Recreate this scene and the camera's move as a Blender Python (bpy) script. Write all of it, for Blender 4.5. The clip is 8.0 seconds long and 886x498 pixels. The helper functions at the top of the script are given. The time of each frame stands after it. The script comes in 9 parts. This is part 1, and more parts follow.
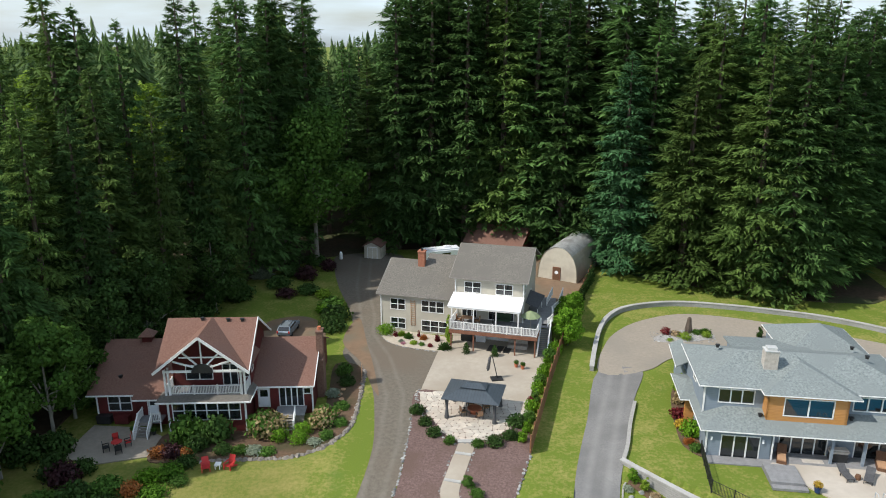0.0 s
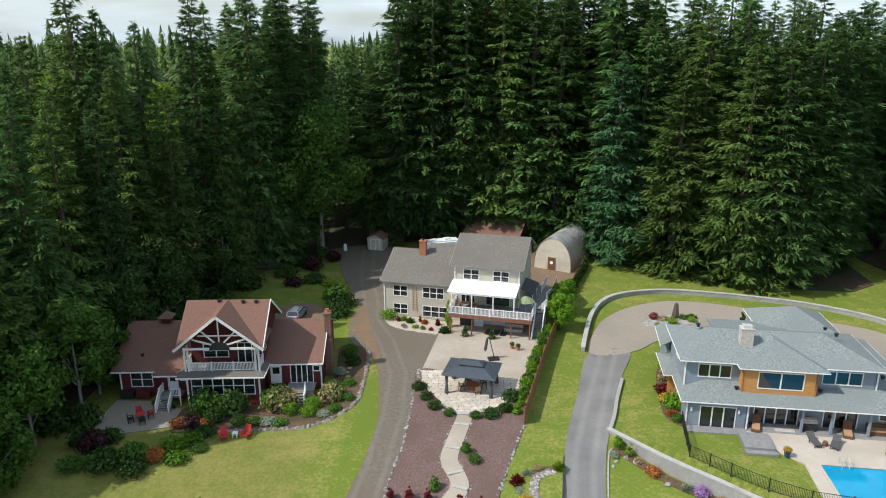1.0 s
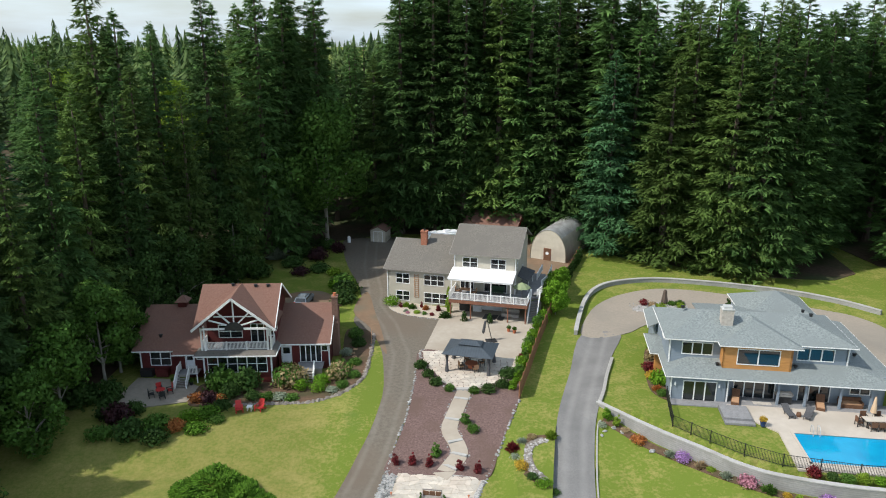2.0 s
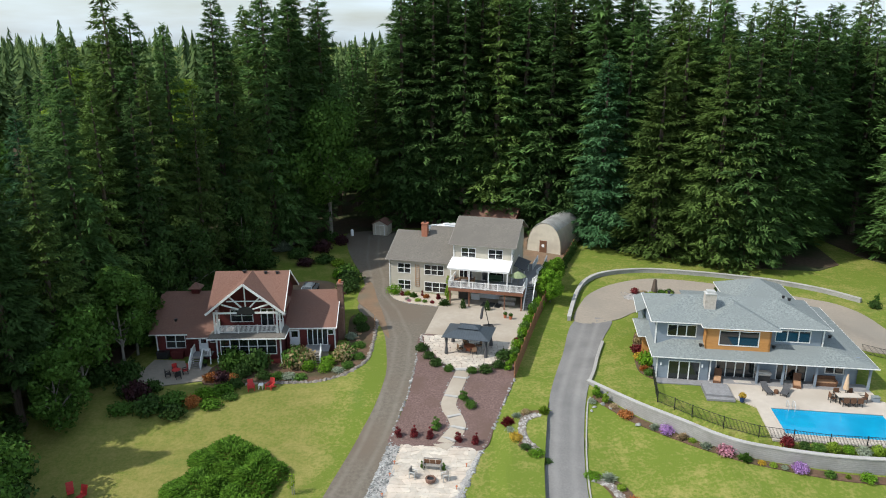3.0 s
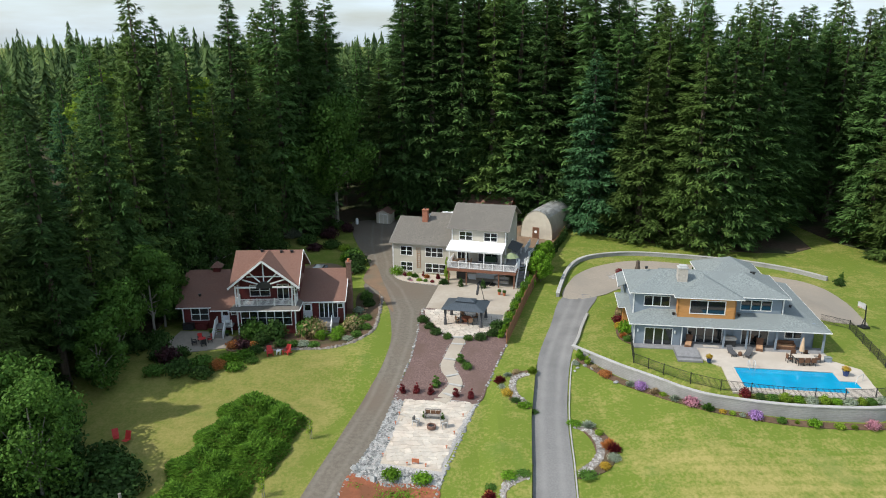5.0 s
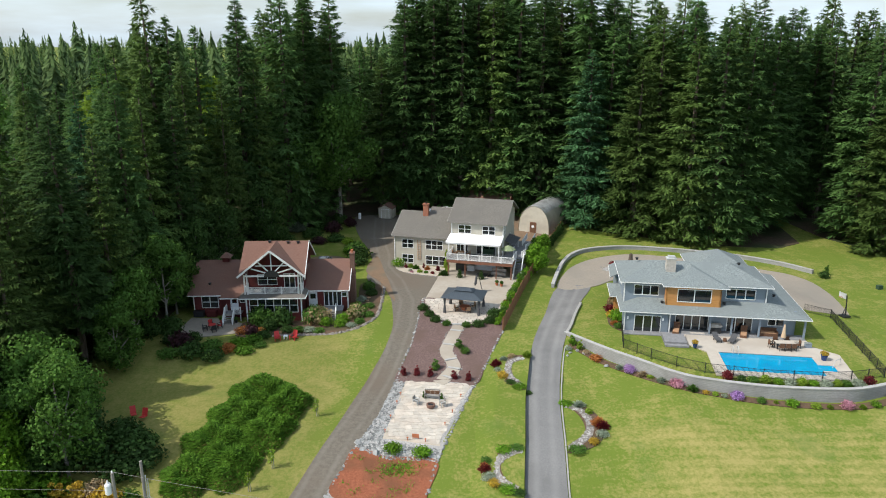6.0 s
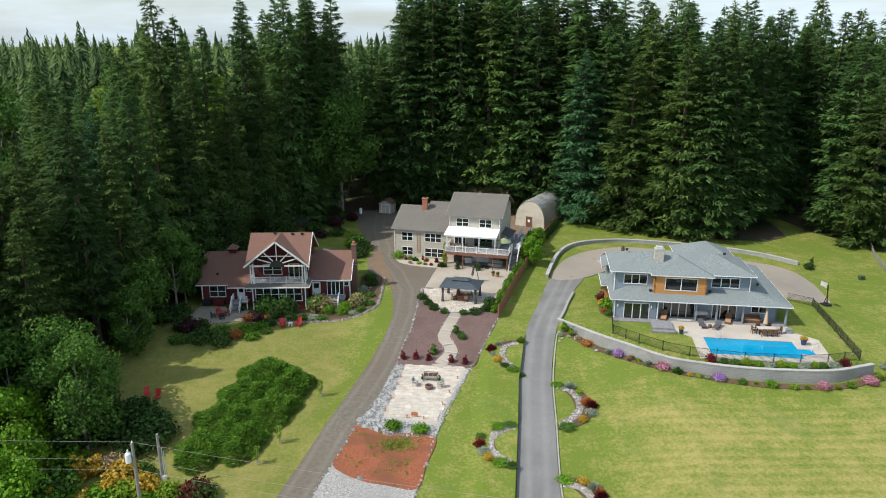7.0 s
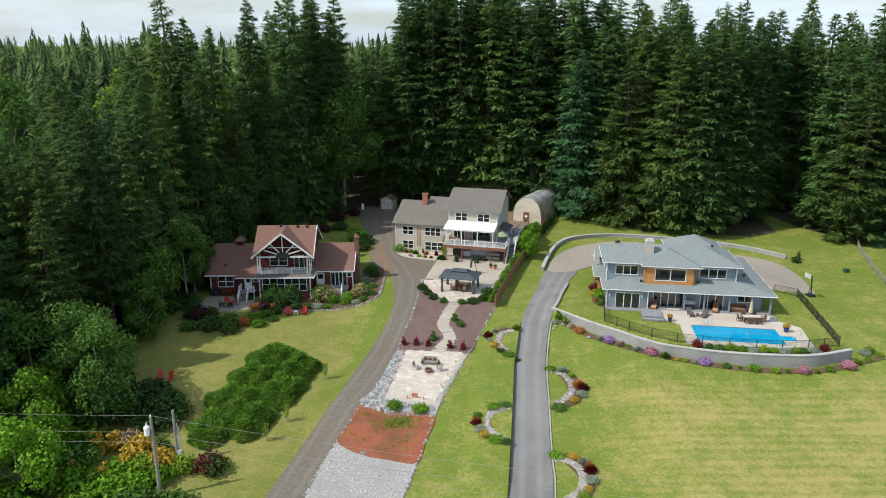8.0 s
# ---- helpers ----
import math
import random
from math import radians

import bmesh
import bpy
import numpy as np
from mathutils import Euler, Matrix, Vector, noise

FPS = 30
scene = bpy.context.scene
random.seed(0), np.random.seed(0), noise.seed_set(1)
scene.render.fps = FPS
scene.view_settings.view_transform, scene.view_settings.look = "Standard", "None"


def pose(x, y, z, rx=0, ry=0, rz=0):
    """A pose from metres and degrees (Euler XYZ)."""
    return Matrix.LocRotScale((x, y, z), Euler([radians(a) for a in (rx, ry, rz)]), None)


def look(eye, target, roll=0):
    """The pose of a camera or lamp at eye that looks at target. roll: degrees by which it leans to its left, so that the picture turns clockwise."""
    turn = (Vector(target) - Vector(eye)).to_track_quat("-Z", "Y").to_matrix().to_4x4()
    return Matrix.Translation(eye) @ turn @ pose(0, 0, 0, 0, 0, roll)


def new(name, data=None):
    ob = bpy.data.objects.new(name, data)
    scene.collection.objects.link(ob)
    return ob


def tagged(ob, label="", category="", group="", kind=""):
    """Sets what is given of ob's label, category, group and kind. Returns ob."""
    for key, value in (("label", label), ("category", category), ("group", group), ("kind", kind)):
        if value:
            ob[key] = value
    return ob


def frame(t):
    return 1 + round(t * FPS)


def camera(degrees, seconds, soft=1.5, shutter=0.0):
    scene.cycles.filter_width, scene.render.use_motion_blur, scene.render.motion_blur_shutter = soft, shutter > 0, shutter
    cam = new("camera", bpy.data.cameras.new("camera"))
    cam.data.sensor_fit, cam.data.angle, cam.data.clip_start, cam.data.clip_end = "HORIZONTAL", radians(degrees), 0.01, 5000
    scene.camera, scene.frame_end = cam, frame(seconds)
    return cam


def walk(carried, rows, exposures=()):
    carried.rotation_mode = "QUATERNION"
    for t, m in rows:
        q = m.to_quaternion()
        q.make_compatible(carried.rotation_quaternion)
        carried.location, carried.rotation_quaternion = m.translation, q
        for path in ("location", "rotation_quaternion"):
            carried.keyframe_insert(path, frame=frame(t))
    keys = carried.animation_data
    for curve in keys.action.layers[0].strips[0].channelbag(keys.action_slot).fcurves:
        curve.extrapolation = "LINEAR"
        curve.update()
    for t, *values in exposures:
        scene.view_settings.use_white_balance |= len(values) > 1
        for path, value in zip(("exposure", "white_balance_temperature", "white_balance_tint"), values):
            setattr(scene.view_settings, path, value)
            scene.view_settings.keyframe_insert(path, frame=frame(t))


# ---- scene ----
cam = camera(64.0, 8.0, soft=1.0)
# seconds, eye, target, roll
PATH = [
    (0, (0.005, -2.408, 36.065), (0.007, -0.49, 35.501), -0.0),
    (0.5, (-0.032, -5.156, 36.142), (-0.03, -3.238, 35.578), 0.0),
    (1, (-0.015, -7.809, 36.146), (-0.013, -5.89, 35.582), 0.0),
    (1.5, (-0.154, -10.455, 36.103), (-0.151, -8.536, 35.539), 0.0),
    (3, (-0.135, -17.896, 36.146), (-0.131, -15.977, 35.582), 0.0),
    (3.5, (-0.153, -20.319, 36.174), (-0.149, -18.4, 35.61), -0.0),
    (4, (-0.122, -22.7, 36.178), (-0.119, -20.781, 35.614), -0.0),
    (4.5, (-0.067, -24.92, 36.185), (-0.064, -23.001, 35.621), -0.1),
    (5.8, (0.115, -30.825, 36.245), (0.119, -28.907, 35.679), -0.2),
    (6, (0.161, -31.704, 36.242), (0.162, -29.785, 35.678), -0.0),
    (6.5, (0.313, -33.894, 36.27), (0.313, -31.975, 35.705), -0.0),
    (7, (0.432, -36.083, 36.278), (0.433, -34.165, 35.713), 0.0),
    (7.5, (0.533, -38.256, 36.288), (0.533, -36.338, 35.724), 0.1),
    (8, (0.582, -40.449, 36.272), (0.582, -38.53, 35.708), 0.1),
]
walk(cam, [(t, look(eye, target, roll)) for t, eye, target, roll in PATH])

# ---- world and sun ----
SUN = Vector((-0.84, -0.30, 1.0)).normalized()
world = bpy.data.worlds.new("sky")
scene.world = world
world.use_nodes = True
wt = world.node_tree
sky = wt.nodes.new("ShaderNodeTexSky")
sky.sky_type = "NISHITA"
sky.sun_disc = False
sky.sun_elevation = math.asin(SUN.z)
sky.sun_rotation = math.atan2(SUN.x, SUN.y)
sky.altitude = 50
sky.air_density, sky.dust_density, sky.ozone_density = 1.0, 1.6, 1.0
# thin high cloud, spread over the whole sky
coord = wt.nodes.new("ShaderNodeTexCoord")
stretch = wt.nodes.new("ShaderNodeMapping")
stretch.inputs["Scale"].default_value = (1.6, 1.6, 9.0)
cloud = wt.nodes.new("ShaderNodeTexNoise")
cloud.inputs["Scale"].default_value = 2.2
cloud.inputs["Detail"].default_value = 6
cloud_ramp = wt.nodes.new("ShaderNodeMapRange")
cloud_ramp.inputs["From Min"].default_value, cloud_ramp.inputs["From Max"].default_value = 0.35, 0.7
cloud_ramp.inputs["To Min"].default_value, cloud_ramp.inputs["To Max"].default_value = 0.15, 0.8
veil = wt.nodes.new("ShaderNodeMix")
veil.data_type = "RGBA"
veil.inputs["B"].default_value = (6.2, 7.5, 8.6, 1)
wt.links.new(coord.outputs["Generated"], stretch.inputs["Vector"])
wt.links.new(stretch.outputs["Vector"], cloud.inputs["Vector"])
wt.links.new(cloud.outputs["Fac"], cloud_ramp.inputs["Value"])
wt.links.new(cloud_ramp.outputs["Result"], veil.inputs["Factor"])
wt.links.new(sky.outputs["Color"], veil.inputs["A"])
wt.links.new(veil.outputs["Result"], wt.nodes["Background"].inputs["Color"])
wt.nodes["Background"].inputs["Strength"].default_value = 0.15
sun = new("sun", bpy.data.lights.new("sun", "SUN"))
sun.data.energy, sun.data.angle, sun.data.color = 4.3, radians(0.6), (1.0, 0.955, 0.88)
sun.matrix_world = look(SUN * 100, (0, 0, 0))


# ---- materials ----
def mat(name, a, b, scale=1.0, rough=0.8, bump=0.0, c=None, scale2=0.15, metal=0.0, island=0.0, per_object=0.0, stretch=(1, 1, 1), spec=0.3, detail=6, bump_scale=None, leafy=0.0, stain=1.0):
    """Two colours mixed by fine grain, a third by broad stains, with relief; island and per_object vary the brightness piece by piece."""
    m = bpy.data.materials.new(name)
    m.use_nodes = True
    t = m.node_tree
    bsdf = t.nodes["Principled BSDF"]
    tc = t.nodes.new("ShaderNodeTexCoord")
    mp = t.nodes.new("ShaderNodeMapping")
    mp.inputs["Scale"].default_value = stretch
    t.links.new(tc.outputs["Object"], mp.inputs["Vector"])
    n1 = t.nodes.new("ShaderNodeTexNoise")
    n1.inputs["Scale"].default_value, n1.inputs["Detail"].default_value, n1.inputs["Roughness"].default_value = scale, detail, 0.65
    t.links.new(mp.outputs["Vector"], n1.inputs["Vector"])
    r1 = t.nodes.new("ShaderNodeMapRange")
    r1.inputs["From Min"].default_value, r1.inputs["From Max"].default_value = 0.32, 0.68
    t.links.new(n1.outputs["Fac"], r1.inputs["Value"])
    mix = t.nodes.new("ShaderNodeMix")
    mix.data_type = "RGBA"
    mix.inputs["A"].default_value, mix.inputs["B"].default_value = (*a, 1), (*b, 1)
    t.links.new(r1.outputs["Result"], mix.inputs["Factor"])
    out = mix.outputs["Result"]
    if c:
        n2 = t.nodes.new("ShaderNodeTexNoise")
        n2.inputs["Scale"].default_value, n2.inputs["Detail"].default_value = scale2, 4
        t.links.new(tc.outputs["Object"], n2.inputs["Vector"])
        r2 = t.nodes.new("ShaderNodeMapRange")
        r2.inputs["From Min"].default_value, r2.inputs["From Max"].default_value = 0.45, 0.65
        r2.inputs["To Max"].default_value = stain
        t.links.new(n2.outputs["Fac"], r2.inputs["Value"])
        m2 = t.nodes.new("ShaderNodeMix")
        m2.data_type = "RGBA"
        m2.inputs["B"].default_value = (*c, 1)
        t.links.new(r2.outputs["Result"], m2.inputs["Factor"])
        t.links.new(out, m2.inputs["A"])
        out = m2.outputs["Result"]
    for amount, node, socket in ((island, "ShaderNodeNewGeometry", "Random Per Island"), (per_object, "ShaderNodeObjectInfo", "Random")):
        if amount:
            src = t.nodes.new(node)
            rr = t.nodes.new("ShaderNodeMapRange")
            rr.inputs["To Min"].default_value, rr.inputs["To Max"].default_value = 1 - amount, 1 + amount
            t.links.new(src.outputs[socket], rr.inputs["Value"])
            hsv = t.nodes.new("ShaderNodeHueSaturation")
            t.links.new(rr.outputs["Result"], hsv.inputs["Value"])
            t.links.new(out, hsv.inputs["Color"])
            out = hsv.outputs["Color"]
    t.links.new(out, bsdf.inputs["Base Color"])
    bsdf.inputs["Roughness"].default_value, bsdf.inputs["Metallic"].default_value = rough, metal
    bsdf.inputs["Specular IOR Level"].default_value = spec
    if leafy:
        # light that passes through thin leaves
        tl = t.nodes.new("ShaderNodeBsdfTranslucent")
        t.links.new(out, tl.inputs["Color"])
        ms = t.nodes.new("ShaderNodeMixShader")
        ms.inputs["Fac"].default_value = leafy
        t.links.new(bsdf.outputs["BSDF"], ms.inputs[1])
        t.links.new(tl.outputs["BSDF"], ms.inputs[2])
        t.links.new(ms.outputs["Shader"], t.nodes["Material Output"].inputs["Surface"])
    if bump:
        bp = t.nodes.new("ShaderNodeBump")
        bp.inputs["Strength"].default_value, bp.inputs["Distance"].default_value = min(1, bump), 0.05
        src = n1
        if bump_scale:
            src = t.nodes.new("ShaderNodeTexNoise")
            src.inputs["Scale"].default_value, src.inputs["Detail"].default_value = bump_scale, 4
            t.links.new(tc.outputs["Object"], src.inputs["Vector"])
        t.links.new(src.outputs["Fac"], bp.inputs["Height"])
        t.links.new(bp.outputs["Normal"], bsdf.inputs["Normal"])
    return m


def banded(m, axis, period, depth=0.6, dark=0.75):
    """Adds regular joints (courses, laps, mowing stripes) along one axis of the object to a material made by mat()."""
    t = m.node_tree
    bsdf = t.nodes["Principled BSDF"]
    tc = t.nodes.new("ShaderNodeTexCoord")
    sep = t.nodes.new("ShaderNodeSeparateXYZ")
    t.links.new(tc.outputs["Object"], sep.inputs["Vector"])
    div = t.nodes.new("ShaderNodeMath")
    div.operation = "DIVIDE"
    div.inputs[1].default_value = period
    t.links.new(sep.outputs[axis], div.inputs[0])
    fr = t.nodes.new("ShaderNodeMath")
    fr.operation = "FRACT"
    t.links.new(div.outputs[0], fr.inputs[0])
    lt = t.nodes.new("ShaderNodeMapRange")
    lt.inputs["From Min"].default_value, lt.inputs["From Max"].default_value = 0.0, 0.22
    lt.inputs["To Min"].default_value, lt.inputs["To Max"].default_value = dark, 1.0
    t.links.new(fr.outputs[0], lt.inputs["Value"])
    hsv = t.nodes.new("ShaderNodeHueSaturation")
    t.links.new(lt.outputs["Result"], hsv.inputs["Value"])
    old = bsdf.inputs["Base Color"].links[0].from_socket
    t.links.new(old, hsv.inputs["Color"])
    t.links.new(hsv.outputs["Color"], bsdf.inputs["Base Color"])
    return m


def lawn_material():
    """Mown grass: lush, plain and dry tracts, mowing rows, clover patches and fine grain."""
    m = bpy.data.materials.new("lawn_grass")
    m.use_nodes = True
    t = m.node_tree
    bsdf = t.nodes["Principled BSDF"]
    tc = t.nodes.new("ShaderNodeTexCoord")

    def noise(scale, detail, stretch=(1, 1, 1)):
        mp = t.nodes.new("ShaderNodeMapping")
        mp.inputs["Scale"].default_value = stretch
        t.links.new(tc.outputs["Object"], mp.inputs["Vector"])
        n = t.nodes.new("ShaderNodeTexNoise")
        n.inputs["Scale"].default_value, n.inputs["Detail"].default_value, n.inputs["Roughness"].default_value = scale, detail, 0.62
        t.links.new(mp.outputs["Vector"], n.inputs["Vector"])
        return n.outputs["Fac"]

    def span(src, a, b, lo, hi):
        r = t.nodes.new("ShaderNodeMapRange")
        r.interpolation_type = "SMOOTHSTEP"
        for key, v in (("From Min", a), ("From Max", b), ("To Min", lo), ("To Max", hi)):
            r.inputs[key].default_value = v
        t.links.new(src, r.inputs["Value"])
        return r.outputs["Result"]

    def calc(op, a, b):
        n = t.nodes.new("ShaderNodeMath")
        n.operation = op
        for k, v in enumerate((a, b)):
            if isinstance(v, (int, float)):
                n.inputs[k].default_value = v
            else:
                t.links.new(v, n.inputs[k])
        return n.outputs[0]

    def blend(fac, a, b):
        n = t.nodes.new("ShaderNodeMix")
        n.data_type = "RGBA"
        t.links.new(fac, n.inputs["Factor"])
        for key, v in (("A", a), ("B", b)):
            if isinstance(v, tuple):
                n.inputs[key].default_value = (*v, 1)
            else:
                t.links.new(v, n.inputs[key])
        return n.outputs["Result"]

    sep = t.nodes.new("ShaderNodeSeparateXYZ")
    t.links.new(tc.outputs["Object"], sep.inputs["Vector"])
    x, y = sep.outputs["X"], sep.outputs["Y"]
    # how dry: the open field on the right and the old lawn on the left, away from the watered upper grounds
    field = calc("MULTIPLY", span(x, 15, 26, 0, 1), span(y, 30, 38, 1, 0))
    old = calc("MULTIPLY", span(x, -15, -9, 1, 0), span(y, 50, 66, 1, 0))
    dry = calc("ADD", calc("MULTIPLY", field, 0.46), calc("MULTIPLY", old, 0.36))
    dry = calc("ADD", dry, span(noise(0.06, 5, (1, 1.6, 1)), 0.38, 0.66, -0.04, 0.32))
    dry = calc("ADD", dry, span(noise(0.45, 8), 0.34, 0.68, -0.22, 0.30))
    wave = t.nodes.new("ShaderNodeTexWave")
    wave.bands_direction = "Y"
    for key, v in (("Scale", 0.27), ("Distortion", 2.5), ("Detail", 3), ("Detail Scale", 0.4)):
        wave.inputs[key].default_value = v
    t.links.new(tc.outputs["Object"], wave.inputs["Vector"])
    rows = span(wave.outputs["Fac"], 0, 1, -0.11, 0.13)
    dry = calc("ADD", dry, calc("MULTIPLY", rows, calc("ADD", field, 0.15)))
    dry = calc("ADD", dry, span(noise(3.0, 8), 0.3, 0.7, -0.34, 0.34))
    at = t.nodes.new("ShaderNodeAttribute")
    at.attribute_name = "lush"
    dry = calc("SUBTRACT", dry, calc("MULTIPLY", at.outputs["Fac"], 0.24))
    dry.node.use_clamp = True
    col = blend(dry, (0.130, 0.178, 0.026), (0.312, 0.272, 0.092))
    # left lawn darkened: its olive-brown grass plus some tree shade put into the colour
    col = blend(calc("MULTIPLY", old, 0.42), col, (0.150, 0.146, 0.040))
    clover = span(noise(0.16, 7), 0.56, 0.70, 0, 0.55)
    col = blend(clover, col, (0.105, 0.165, 0.030))
    t.links.new(col, bsdf.inputs["Base Color"])
    bsdf.inputs["Roughness"].default_value, bsdf.inputs["Specular IOR Level"].default_value = 0.9, 0.15
    bp = t.nodes.new("ShaderNodeBump")
    bp.inputs["Strength"].default_value, bp.inputs["Distance"].default_value = 0.9, 0.05
    t.links.new(noise(7, 5), bp.inputs["Height"])
    t.links.new(bp.outputs["Normal"], bsdf.inputs["Normal"])
    return m


def tracked(m, spots, colour, amount, width=0.42):
    """Wheel tracks at the given distances from the line of a drive, ragged by noise."""
    t = m.node_tree
    bsdf = t.nodes["Principled BSDF"]
    at = t.nodes.new("ShaderNodeAttribute")
    at.attribute_name = "across"
    tc = t.nodes.new("ShaderNodeTexCoord")
    n = t.nodes.new("ShaderNodeTexNoise")
    n.inputs["Scale"].default_value, n.inputs["Detail"].default_value = 0.8, 6
    t.links.new(tc.outputs["Object"], n.inputs["Vector"])
    for d in spots:
        off = t.nodes.new("ShaderNodeMath")
        off.operation = "SUBTRACT"
        off.inputs[1].default_value = d
        t.links.new(at.outputs["Fac"], off.inputs[0])
        ab = t.nodes.new("ShaderNodeMath")
        ab.operation = "ABSOLUTE"
        t.links.new(off.outputs[0], ab.inputs[0])
        r = t.nodes.new("ShaderNodeMapRange")
        r.interpolation_type = "SMOOTHSTEP"
        r.inputs["From Min"].default_value, r.inputs["From Max"].default_value = 0.0, width
        r.inputs["To Min"].default_value, r.inputs["To Max"].default_value = amount * 2, 0.0
        t.links.new(ab.outputs[0], r.inputs["Value"])
        k = t.nodes.new("ShaderNodeMath")
        k.operation = "MULTIPLY"
        k.use_clamp = True
        t.links.new(r.outputs["Result"], k.inputs[0])
        t.links.new(n.outputs["Fac"], k.inputs[1])
        mix = t.nodes.new("ShaderNodeMix")
        mix.data_type = "RGBA"
        mix.inputs["B"].default_value = (*colour, 1)
        t.links.new(k.outputs[0], mix.inputs["Factor"])
        t.links.new(bsdf.inputs["Base Color"].links[0].from_socket, mix.inputs["A"])
        t.links.new(mix.outputs["Result"], bsdf.inputs["Base Color"])
    return m



